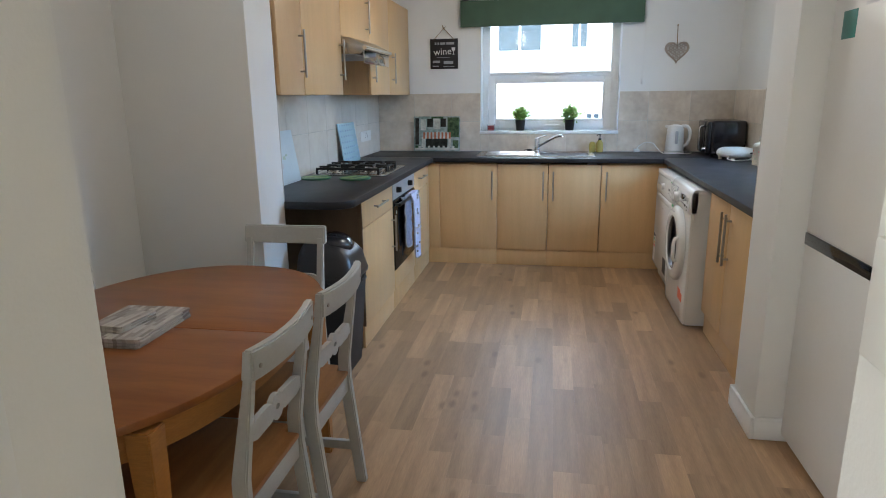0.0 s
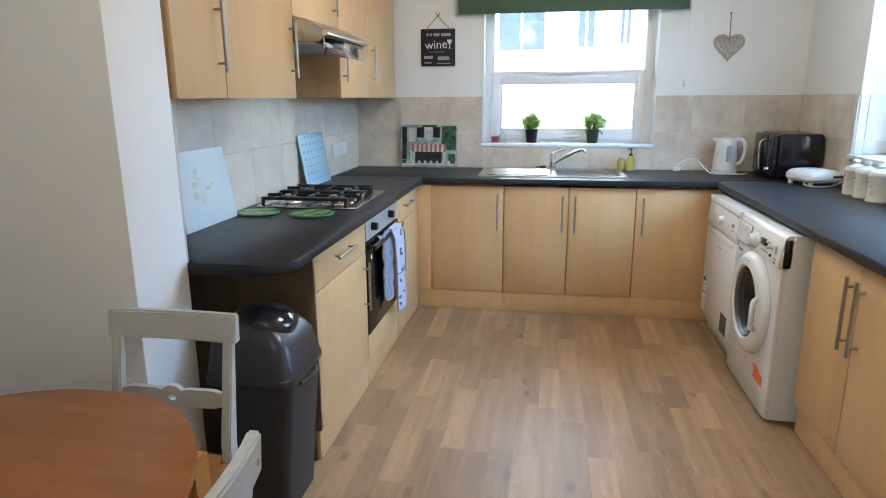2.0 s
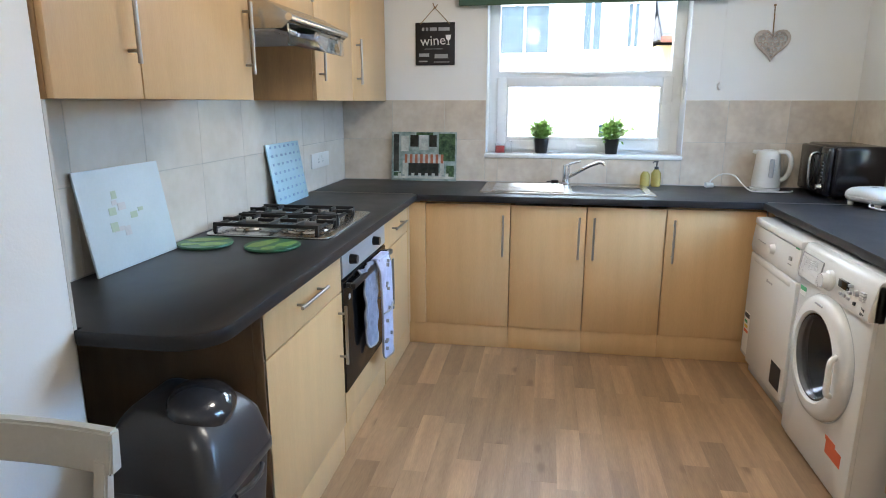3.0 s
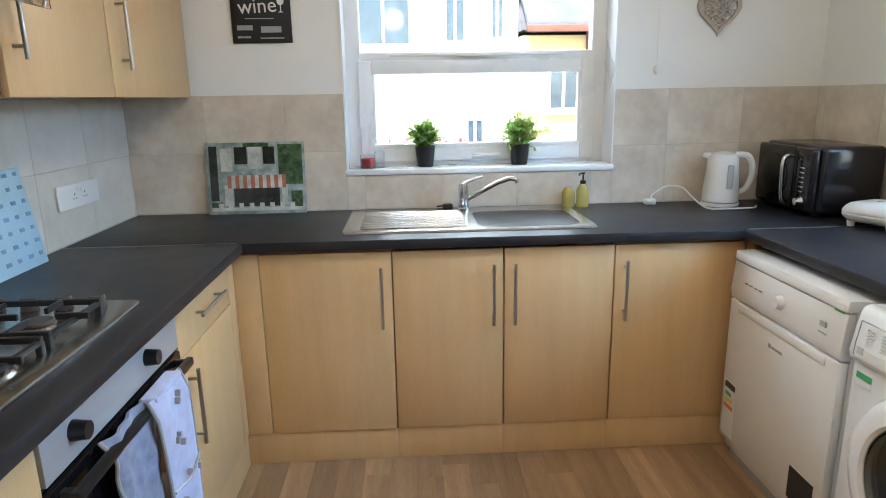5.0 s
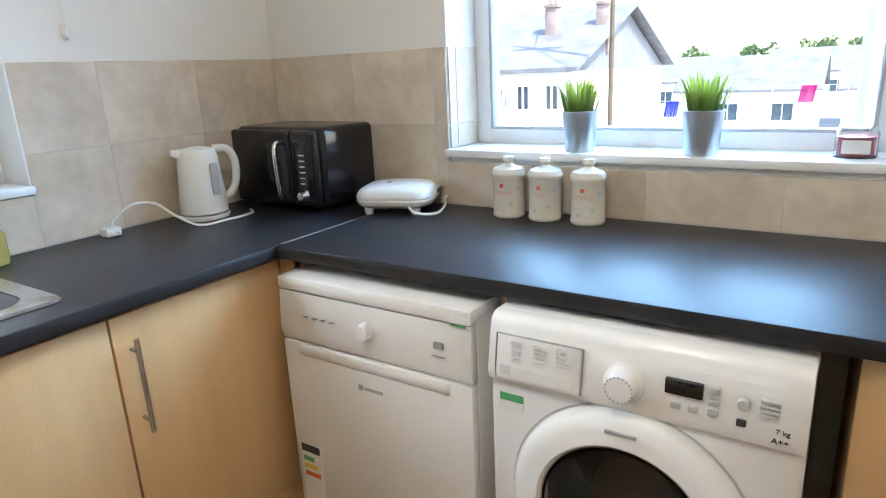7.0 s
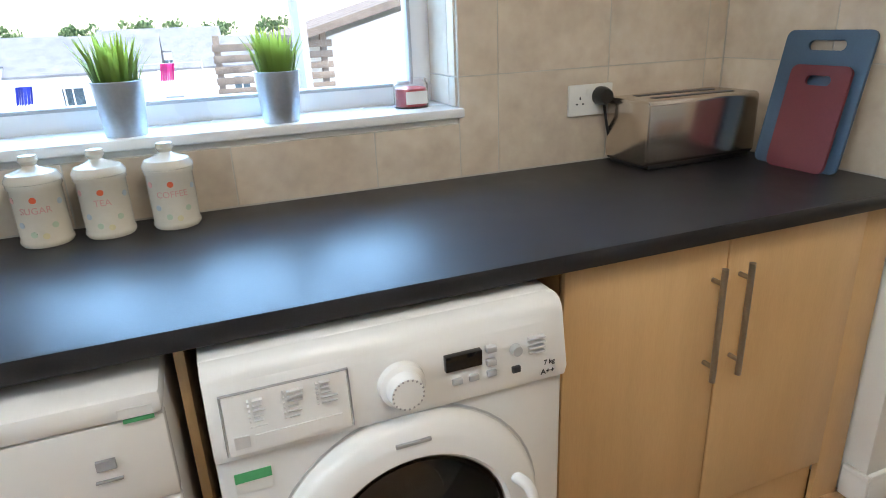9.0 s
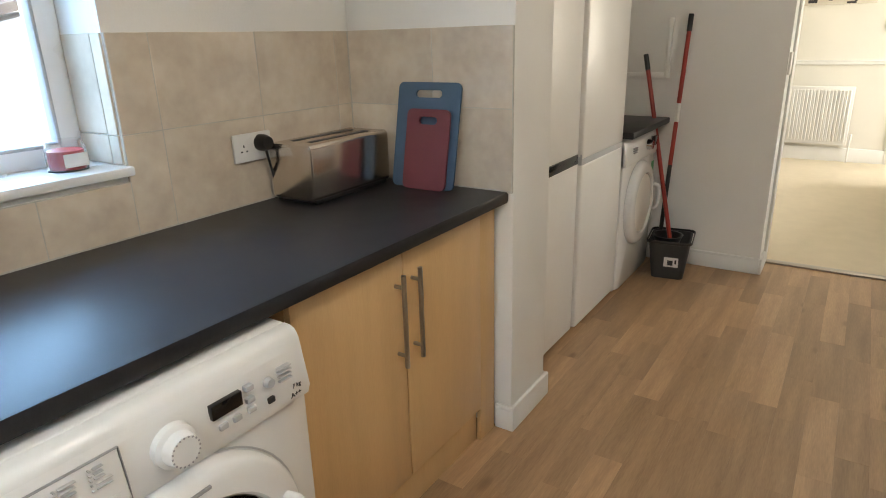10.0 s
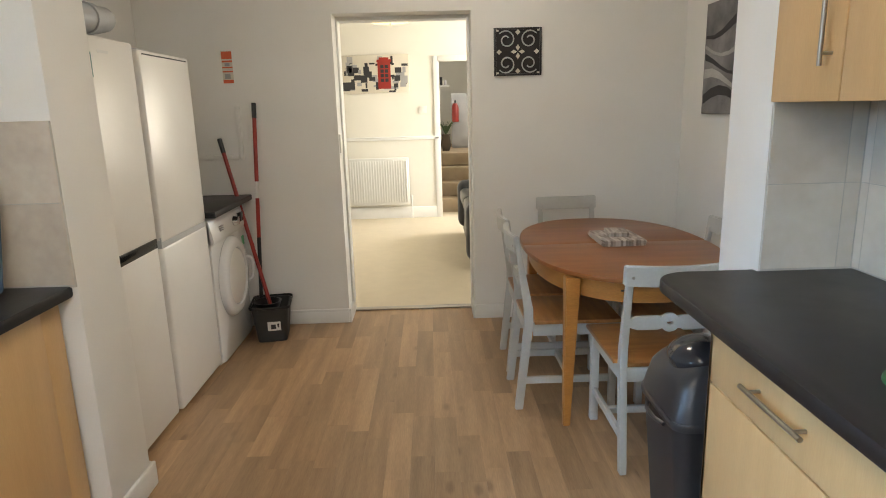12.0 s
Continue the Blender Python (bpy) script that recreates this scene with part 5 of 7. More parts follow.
box(b, 0.44, LY + 0.036, 1.665, 0.60, LY + 0.039, 1.99), box(b, 0.43, LY + 0.036, 1.99, 0.61, LY + 0.039, 2.02), box(b, 0.46, LY + 0.036, 2.02, 0.58, LY + 0.039, 2.045)
wpart("print_box", b, REDP, pic, "red phone box print")
b = B()
for r in range(4):
    for c in range(2):
        box(b, 0.47 + c * 0.055, LY + 0.0392, 1.75 + r * 0.055, 0.51 + c * 0.055, LY + 0.040, 1.79 + r * 0.055)
wpart("print_panes", b, INK, pic)

rad.location.x -= 0.148
pic.location.x -= 0.115

leafd = thing("door_1", "white panel door standing open in the lounge", "door", 0.985, -2.3, 0.0, kind="structure")
b = B()
box(b, 0.985, -2.62, 0.006, 1.025, -1.9, 1.97, 0.003)
wpart("door_leaf", b, GLOSS, leafd)
b = B()
box(b, 0.982, -2.625, 0.006, 0.99, -2.619, 1.97)
wpart("door_edge", b, PANEL, leafd, "dark door edge")
b = B()
tube(b, [(0.985, -1.96, 1.0), (0.94, -1.96, 1.0), (0.935, -2.07, 1.0)], 0.008, 8)
wpart("handle", b, CHROME, leafd)
b = B()
box(b, -0.06, LY, 1.41, 0.04, LY + 0.012, 1.5, 0.003), box(b, -0.02, LY + 0.012, 1.445, 0.0, LY + 0.017, 1.465, 0.002)
b.transform(Matrix.Translation((-0.052, 0, -0.06)))
single("light_switch", b, WHITE, "white plastic light switch on the lounge wall", "light switch")

stairs = thing("stairs", "beige carpeted stairs rising behind the lounge opening", "stairs", -0.4, -3.6, 0.0, kind="structure")
for k in range(4):
    b = B()
    y1 = LY - 0.35 - k * 0.24
    box(b, -1.3, -6.34, k * 0.19 + 0.002, -0.1, y1, (k + 1) * 0.19, 0.012)
    wpart("step", b, STAIRC, stairs)
b = B()
box(b, -0.098, -6.3, 0.0, 0.0, LY - 0.151, 2.49)
lounge_wall("wall_stairs_side", b, "cream wall beside the stairs")
b = B()
box(b, -1.4, -6.3, 0.0, -1.301, -4.8, 2.49), box(b, -1.4, -4.0, 0.0, -1.301, LY - 0.151, 2.49), box(b, -1.4, -4.8, 0.0, -1.301, -4.0, 1.5), box(b, -1.4, -4.8, 2.3, -1.301, -4.0, 2.49)
lounge_wall("wall_stairs_other", b, "grey wall on the far side of the stairs")
b = B()
box(b, -1.295, -5.2, 0.762, -0.5, -5.16, 1.63, 0.01)
structure("half_wall", b, GREYP, "grey half wall at the stair landing")
ext = thing("fire_extinguisher", "red fire extinguisher on the stair wall", "fire extinguisher", -0.56, -5.09, 1.05)
b = B()
lathe(b, [(0, 0), (0.055, 0), (0.055, 0.24), (0.03, 0.29), (0, 0.29)], 0, 0, 0.13, 16)
part("cylinder", b, REDP, ext)
b = B()
tube(b, [(0, 0, 0.42), (0.0, 0.05, 0.47)], 0.012, 8)
part("nozzle", b, BLACK, ext)
b = B()
lathe(b, [(0, 0), (0.05, 0), (0.08, 0.10), (0.06, 0.22), (0.065, 0.25), (0, 0.25)], -0.385, -4.5, 0.762, 20)
vase = single("plant_pot", b, BARK, "brown plant pot on the stairs", "plant pot")
b = B()
rng = random.Random(9)
for k in range(26):
    a, t = rng.uniform(0, 6.28), rng.uniform(0.5, 1)
    tube(b, [(-0.385, -4.5, 1.0), (-0.385 + 0.07 * math.cos(a) * t, -4.5 + 0.07 * math.sin(a) * t, 1.12), (-0.385 + 0.15 * math.cos(a) * t, -4.5 + 0.15 * math.sin(a) * t, 1.1 + 0.12 * t)], 0.009, 5, 0.002)
single("house_plant", b, TREEL, "dark leafy plant in the pot on the stairs", "plant")
shelf = thing("wall_shelf", "small white shelf with ornaments by the stairs", "shelf", -0.25, -4.6, 1.72)
b = B()
box(b, -0.46, -4.9, 1.72, -0.101, -4.6, 1.74, 0.003)
wpart("board", b, GLOSS, shelf)
for k in range(3):
    b = B()
    box(b, -0.42 + k * 0.06, -4.85, 1.742 + k * 0.001, -0.38 + k * 0.06, -4.75, 1.82 + 0.05 * (k % 2), 0.004)
    single("ornament", b, (GREYINK, BLACK, CREAM)[k], "small dark ornament on the white shelf", "ornament")

sofa = thing("sofa", "black leather sofa in the lounge", "sofa", -0.9, -1.2, 0.0)
b = B()
box(b, -1.3, -2.2, 0.003, -0.42, -0.35, 0.42, 0.05, 3)
wpart("base", b, LEATHER, sofa)
for y0, y1 in ((-2.2, -1.98), (-0.57, -0.35)):
    b = B()
    box(b, -1.3, y0, 0.1, -0.36, y1, 0.62, 0.08, 4)
    wpart("armrest", b, LEATHER, sofa)
b = B()
box(b, -1.45, -2.2, 0.1, -1.2, -0.35, 0.85, 0.08, 4)
wpart("backrest", b, LEATHER, sofa)
for k in range(2):
    b = B()
    box(b, -1.2, -1.97 + k * 0.7, 0.40, -0.38, -1.28 + k * 0.7, 0.55, 0.05, 3)
    wpart("cushion", b, LEATHER, sofa)
sofa.location.x -= 0.075
sofa.location.y += 0.3
lamp = thing("pendant_lamp", "amber drum shade hanging from the lounge ceiling", "lamp", 0.19, -1.0, 2.17)
b = B()
lathe(b, [(0.0, 0.004), (0.17, 0.004), (0.175, 0.0), (0.175, 0.16), (0.17, 0.16), (0.17, 0.01)], 0.19, -1.0, 2.205, 32)
wpart("shade", b, SHADE, lamp)
b = B()
tube(b, [(0.19, -1.0, 2.17), (0.19, -1.0, 2.5)], 0.006, 8)
lathe(b, [(0, 0), (0.012, 0), (0.012, 0.012), (0, 0.012)], 0.19, -1.0, 2.185, 10)
wpart("cord", b, WHITE, lamp)

# ---------------------------------------------------------------- small things: worktop by the back wall
def leaf_ball(b, cx, cy, cz, r, n, rng, size):
    for k in range(n):
        d = Vector((rng.gauss(0, 1), rng.gauss(0, 1), rng.gauss(0, 1) + 0.3)).normalized()
        p = Vector((cx, cy, cz)) + d * r * rng.uniform(0.5, 1.1) * (1.0 + 0.22 * math.sin(5 * d.x + 3 * d.y + 40 * cx) + (0.25 if rng.random() < 0.12 else 0))
        u = d.cross(Vector((rng.gauss(0, 1), rng.gauss(0, 1), rng.gauss(0, 1)))).normalized()
        w = (d * 0.5 + Vector((0, 0, rng.uniform(-0.2, 0.8)))).normalized()
        s = size * rng.uniform(0.6, 1.2)
        v = [b.verts.new(q) for q in (p - w * s * 0.5, p + u * s * 0.4 + d * s * 0.12, p + w * s * 0.6, p - u * s * 0.4 + d * s * 0.12)]
        b.faces.new(v)


rng = random.Random(2)
for x, y, r, tall in ((-0.15, 6.262, 0.056, 1.0), (0.29, 6.262, 0.066, 1.2)):
    pot = thing("potted_plant", "bushy green artificial plant in a black pot on the windowsill", "plant", x, y, 1.086, group="plants on the back windowsill")
    b = B()
    lathe(b, [(0, 0), (0.036, 0), (0.047, 0.095), (0.044, 0.095), (0.04, 0.085), (0, 0.085)], 0, 0, 0, 24)
    part("pot", b, BLACK, pot)
    b = B()
    leaf_ball(b, 0, 0, 0.135, r * 0.95, 420, rng, 0.026)
    for k in range(90):
        a, lean = rng.uniform(0, 2 * math.pi), rng.uniform(0.0, 1.25)
        d = Vector((math.cos(a) * math.sin(lean), math.sin(a) * math.sin(lean), math.cos(lean)))
        ln = r * rng.uniform(1.5, 2.3) * (1.0 if tall == 1.0 else 1.0 + 0.3 * d.x)
        for j in range(9):
            q = Vector((0, 0, 0.1)) + d * ln * (0.3 + 0.7 * j / 8) + Vector((0, 0, -0.012 * (j / 8) ** 2))
            u = d.cross(Vector((rng.gauss(0, 1), rng.gauss(0, 1), rng.gauss(0, 1)))).normalized()
            tip, side, sz = (d + u * 0.9).normalized(), d.cross(u).normalized(), rng.uniform(0.012, 0.02)
            b.faces.new([b.verts.new(p) for p in (q, q + tip * sz * 0.5 + side * sz * 0.28, q + tip * sz, q + tip * sz * 0.5 - side * sz * 0.28)])
    part("foliage", b, LEAFM, pot)
cand = thing("candle_jar", "small red candle in a clear glass on the sill", "candle", -0.415, 6.24, 1.086)
b = B()
lathe(b, [(0, 0.003), (0.03, 0.003), (0.03, 0.045), (0, 0.045)], 0, 0, 0, 20)
part("wax", b, REDC, cand)
b = B()
lathe(b, [(0, 0), (0.034, 0), (0.034, 0.06), (0.0315, 0.06), (0.0315, 0.0025), (0, 0.0025)], 0, 0, 0, 20)
part("jar", b, JAR, cand)
b = B()
lathe(b, [(0, 0), (0.02, 0), (0.022, 0.07), (0.012, 0.08), (0, 0.08)], -0.36, 6.25, 1.086, 16)
single("glass_bottle", b, JAR, "small clear bottle beside the candle on the sill", "bottle")

# picture glass board: a shop front with an awning
gb = thing("glass_board", "glass worktop saver printed with a shop front and striped awning", "worktop saver", -0.903, 6.14, CT1, 0)
bm0 = Matrix.Translation((-0.903, 6.135, CT1)) @ Matrix.Rotation(radians(-6), 4, "X")
PRB = material("print_stone", (0.42, 0.47, 0.44), 0.12, var=0.5, scale=16, fine=50, bump=0.0, second=(0.18, 0.25, 0.22))
PRG = material("print_leaves", (0.09, 0.16, 0.07), 0.12, var=0.6, scale=40, fine=90, bump=0.0, second=(0.02, 0.045, 0.025))
PRD = material("print_shadow", (0.035, 0.035, 0.03), 0.12, var=0.5, scale=20, bump=0.0)
PRW = material("print_white", (0.58, 0.58, 0.52), 0.12, var=0.3, scale=20, bump=0.0)
PRO = material("print_awning", (0.45, 0.16, 0.09), 0.12, var=0.2, scale=20, bump=0.0)
b = B()
box(b, -0.215, -0.004, 0.0, 0.215, 0.004, 0.315, 0.002)
b.transform(bm0)
wpart("glass", b, PRB, gb)


def print_patch(rects, mat, name, yy):
    for x0, z0, x1, z1 in rects:
        b = B()
        box(b, x0, yy, z0, x1, -0.0035, z1)
        b.transform(bm0)
        wpart(name, b, mat, gb)


print_patch([(-0.20, 0.06, -0.165, 0.30), (-0.09, 0.22, -0.035, 0.295), (0.035, 0.22, 0.085, 0.295), (-0.10, 0.035, 0.10, 0.12)], PRD, "print_window", -0.0046)
print_patch([(-0.15, 0.19, -0.1, 0.29), (-0.03, 0.20, 0.03, 0.295), (-0.14, 0.04, -0.105, 0.13), (0.11, 0.04, 0.135, 0.13), (-0.2, 0.015, 0.2, 0.03)], PRW, "print_wall", -0.0048)
print_patch([(0.10, 0.13, 0.205, 0.305), (-0.05, 0.295, 0.06, 0.312), (0.15, 0.03, 0.2, 0.10), (-0.2, 0.03, -0.15, 0.055)], PRG, "print_ivy", -0.005)
print_patch([(-0.125 + k * 0.034, 0.115, -0.108 + k * 0.034, 0.172) for k in range(8)], PRO, "print_awning", -0.0054)
print_patch([(-0.108 + k * 0.034, 0.115, -0.091 + k * 0.034, 0.172) for k in range(7)], PRW, "print_stripe", -0.0052)
print_patch([(-0.17 + k * 0.045, 0.02, -0.15 + k * 0.045, 0.05) for k in range(8)], PRW, "print_pot", -0.0056)

soap = thing("soap_dispenser", "clear bottle of yellow washing-up soap with a pump", "soap dispenser", 0.55, 6.1, CT1)
for dx, h in ((0.0, 0.105), (-0.062, 0.09)):
    b = B()
    lathe(b, [(0, 0), (0.026, 0), (0.029, 0.01), (0.029, h * 0.75), (0.014, h), (0, h)], dx, 0.01 if dx else 0, 0, 20, 1.0, 0.75)
    part("bottle", b, SOAPG, soap)
b = B()
lathe(b, [(0, 0.105), (0.013, 0.105), (0.013, 0.12), (0.004, 0.122), (0.004, 0.145), (0.009, 0.147), (0.009, 0.155), (0, 0.155)], 0, 0, 0, 14)
tube(b, [(0, 0, 0.15), (-0.02, -0.02, 0.152), (-0.026, -0.026, 0.146)], 0.004, 8)
part("pump", b, BLACK, soap, "dark pump top")

ket = thing("kettle", "white plastic jug kettle with a cord", "kettle", 1.165, 6.06, CT1, -25)
b = B()
lathe(b, [(0, 0), (0.078, 0), (0.082, 0.012), (0.08, 0.016)], 0, 0, 0, 28)
part("base", b, WHITE, ket)
b = B()
lathe(b, [(0, 0.02), (0.076, 0.02), (0.077, 0.05), (0.068, 0.15), (0.064, 0.205), (0.055, 0.228), (0.02, 0.237), (0, 0.237)], 0, 0, 0, 32)
part("jug", b, WHITE, ket)
b = B()
tube(b, smooth([(0.05, 0.0, 0.225), (0.095, 0, 0.222), (0.118, 0, 0.185), (0.118, 0, 0.125), (0.10, 0, 0.078), (0.07, 0, 0.06)]), 0.013, 12)
part("handle", b, WHITE, ket)
b = B()
slab(b, [(-0.085, 0.215), (-0.05, 0.20), (-0.05, 0.232), (-0.08, 0.23)], -0.02, 0.02, "xz", 0.004)
part("spout", b, WHITE, ket)
b = B()
box(b, 0.02, -0.076, 0.08, 0.045, -0.062, 0.185, 0.006)
part("level_window", b, GREYP, ket, "grey water level window")
b = B()
tube(b, smooth([(1.29, 5.98, CT1 + 0.006), (1.25, 5.93, CT1 + 0.006), (1.15, 5.925, CT1 + 0.006), (1.06, 5.95, CT1 + 0.006), (1.02, 6.01, CT1 + 0.04), (0.99, 6.06, CT1 + 0.08), (0.93, 6.09, CT1 + 0.085), (0.88, 6.11, CT1 + 0.05), (0.865, 6.11, CT1 + 0.025)]), 0.0042, 8)
cord = wpart("cord", b, WHITE, ket)
b = B()
box(b, 0.84, 6.09, CT1 + 0.001, 0.888, 6.135, CT1 + 0.028, 0.006)
for dx in (0.0, 0.02):
    box(b, 0.85 + dx, 6.075, CT1 + 0.012, 0.857 + dx, 6.092, CT1 + 0.016)
wpart("plug", b, WHITE, ket)

mw = thing("microwave", "black microwave oven with a chrome handle, door closed", "microwave", 1.5, 5.912, CT1, -3)
b = B()
box(b, -0.115, -0.225, 0.012, 0.14, 0.222, 0.28, 0.022, 4)
part("body", b, MWAVE, mw)
b = B()
box(b, -0.148, -0.098, 0.016, -0.112, 0.212, 0.272, 0.014, 4)
mdoor = part("door", b, MWAVE, mw)
b = B()
slab(b, [(0.07 + 0.118 * math.cos(radians(a)), 0.138 + 0.096 * math.sin(radians(a))) for a in range(0, 360, 10)], -0.1505, -0.147, "yz", 0.0012)
part("door_window", b, BLACKG, mdoor, "dark oval door window")
b = B()
tube(b, smooth([(-0.147, -0.062, 0.235), (-0.174, -0.065, 0.228), (-0.182, -0.066, 0.20), (-0.180, -0.066, 0.14), (-0.176, -0.066, 0.075), (-0.168, -0.065, 0.048), (-0.147, -0.062, 0.04)]), 0.0085, 12)
part("handle", b, CHROME, mdoor, "curved chrome handle")
b = B()
box(b, -0.146, -0.216, 0.016, -0.112, -0.1, 0.272, 0.014, 4)
mp = part("control_panel", b, MWAVE, mw)
for k in range(6):
    b = B()
    box(b, -0.150, -0.172, 0.095 + k * 0.019, -0.145, -0.14, 0.101 + k * 0.019, 0.0015)
    part("button", b, CHROME, mp)
b = B()
box(b, -0.1475, -0.185, 0.222, -0.145, -0.128, 0.248, 0.001)
part("display", b, BLACKG, mp, "dark display window")
b = B()
lathe(b, [(0, -0.024), (0.014, -0.023), (0.017, -0.004), (0.02, 0.0), (0, 0.0)], -0.146, -0.156, 0.058, 20, axis="x")
part("dial", b, CHROME, mp)
for sx in (-0.09, 0.1):
    for sy in (-0.17, 0.17):
        b = B()
        lathe(b, [(0, 0), (0.014, 0), (0.014, 0.013), (0, 0.013)], sx, sy, 0, 10)
        part("foot", b, BLACK, mw)

st = thing("sandwich_toaster", "white sandwich toaster with its cord wound round", "sandwich toaster", 1.515, 5.50, CT1, 20)
def clam(prof):
    """A cushion-shaped shell of rounded rings."""
    b = B()
    last = None
    for z, k in prof:
        ring = [b.verts.new((x * k, y * k, z)) for x, y in round_rect(-0.112, -0.128, 0.112, 0.128, 0.06, 8)]
        if last:
            for i in range(len(ring)):
                b.faces.new((last[i], last[(i + 1) % len(ring)], ring[(i + 1) % len(ring)], ring[i]))
        else:
            b.faces.new(ring[::-1])
        last = ring
    b.faces.new(last)
    bmesh.ops.recalc_face_normals(b, faces=b.faces)
    return b


part("base", clam([(0.018, 0.72), (0.024, 0.88), (0.034, 0.97), (0.045, 1.0), (0.049, 0.985)]), WHITE, st)
stl = part("lid", clam([(0.0495, 0.985), (0.053, 1.0), (0.062, 0.985), (0.074, 0.93), (0.084, 0.84), (0.090, 0.68), (0.092, 0.45)]), WHITE, st)
b = B()
box(b, -0.02, 0.02, 0.0915, 0.012, 0.035, 0.0935, 0.0008)
part("badge", b, GREYINK, stl)
b = B()
box(b, 0.02, -0.131, 0.05, 0.085, -0.12, 0.062, 0.002)
part("latch", b, BLACK, st, "dark front latch")
b = B()
tube(b, smooth([(-0.1, -0.06, 0.03), (-0.13, -0.09, 0.015), (-0.10, -0.15, 0.008), (0.0, -0.155, 0.012), (0.06, -0.145, 0.028), (0.12, -0.15, 0.02)]), 0.0045, 8)
part("cord", b, WHITE, st)
for x, y in ((-0.08, -0.08), (0.08, -0.08), (0.08, 0.08), (-0.08, 0.08)):
    b = B()
    lathe(b, [(0, 0), (0.012, 0), (0.016, 0.022), (0, 0.022)], x, y, 0, 10)
    part("foot", b, WHITE, st)


def canister(y, word):
    c = thing("storage_jar", "cream spotted ceramic jar lettered " + word, "jar", 1.566, y, CT1, group="spotted jars under the side window")
    b = B()
    lathe(b, [(0, 0), (0.046, 0), (0.05, 0.006), (0.05, 0.012), (0.048, 0.016), (0.048, 0.118), (0.051, 0.122), (0.051, 0.13), (0, 0.13)], 0, 0, 0, 32)
    part("body", b, CREAM, c)
    b = B()
    lathe(b, [(0.0, 0.13), (0.052, 0.131), (0.052, 0.137), (0.045, 0.148), (0.018, 0.157), (0.012, 0.163), (0.018, 0.172), (0.016, 0.182), (0, 0.185)], 0, 0, 0, 28)
    part("lid", b, CREAM, c)
    b = B()
    text_mesh(b, word, 0.019, Matrix.Translation((-0.0486, 0, 0.078)) @ Matrix.Rotation(radians(-90), 4, "Z") @ Matrix.Rotation(radians(90), 4, "X"))
    for v in b.verts:
        a = v.co.y / 0.0486
        r = 0.0486 if v.co.x < -0.0484 else 0.0478
        v.co = Vector((-r * math.cos(a), r * math.sin(a), v.co.z))
    part("lettering", b, PASTELS[0], c)
    k = 0
    for a, z, mat in ((180, 0.10, ORANGE), (215, 0.045, PASTELS[1]), (140, 0.05, PASTELS[2]), (190, 0.025, PASTELS[3]), (240, 0.09, PASTELS[2]), (125, 0.1, PASTELS[0]), (165, 0.03, PASTELS[1])):
        b = B()
        lathe(b, [(0, 0.0), (0.0065, 0.0), (0.0065, 0.0008), (0, 0.0008)], 0, 0, 0, 12, axis="x")
        b.transform(Matrix.Rotation(radians(a), 4, "Z") @ Matrix.Translation((0.0478, 0, z)))
        part("spot", b, mat, c)


canister(5.115, "SUGAR"), canister(4.995, "TEA"), canister(4.862, "COFFEE")

rng = random.Random(5)
for y in (4.938, 4.592):
    pot = thing("potted_grass", "artificial grass in a zinc pot on the side windowsill", "plant", 1.695, y, 1.092, group="grass pots on the side windowsill")
    b = B()
    lathe(b, [(0, 0), (0.043, 0), (0.044, 0.004), (0.054, 0.118), (0.056, 0.12), (0.053, 0.12), (0.05, 0.11), (0, 0.11)], 0, 0, 0, 28)
    part("pot", b, ZINC, pot)
    b = B()
    for k in range(120):
        a, q = rng.uniform(0, 6.283), math.sqrt(rng.random())
        x0, y0 = 0.045 * q * math.cos(a), 0.045 * q * math.sin(a)
        h, ln = rng.uniform(0.07, 0.115), rng.uniform(0.1, 0.5) * q
        t = Vector((math.cos(a + 1.57), math.sin(a + 1.57), 0)) * 0.0045
        p0, p1 = Vector((x0, y0, 0.108)), Vector((x0 + 0.09 * ln * math.cos(a) * 0.5, y0 + 0.09 * ln * math.sin(a) * 0.5, 0.11 + h * 0.55))
        p2 = Vector((x0 + 0.09 * ln * math.cos(a) * 1.3, y0 + 0.09 * ln * math.sin(a) * 1.3, 0.11 + h))
        v = [b.verts.new(q2) for q2 in (p0 - t, p0 + t, p1 + t, p1 - t)] + [b.verts.new(p2)]
        b.faces.new(v[:4]), b.faces.new((v[3], v[2], v[4]))
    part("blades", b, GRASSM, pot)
cand = thing("candle_jar", "red candle in a lidded glass jar on the side sill", "candle", 1.745, 4.238, 1.092)
b = B()
lathe(b, [(0, 0.004), (0.042, 0.004), (0.042, 0.05), (0, 0.05)], 0, 0, 0, 24)
part("wax", b, REDC, cand)
b = B()
lathe(b, [(0, 0), (0.047, 0), (0.047, 0.06), (0.042, 0.068), (0.042, 0.075), (0.0395, 0.075), (0.0395, 0.066), (0.0435, 0.058), (0.0435, 0.003), (0, 0.003)], 0, 0, 0, 24)
part("jar", b, JAR, cand)
b = B()
slab(b, [(-0.03, 0.012), (0.03, 0.012), (0.03, 0.045), (-0.03, 0.045)], -0.0485, -0.0478, "yz")
part("label", b, LABEL, cand)

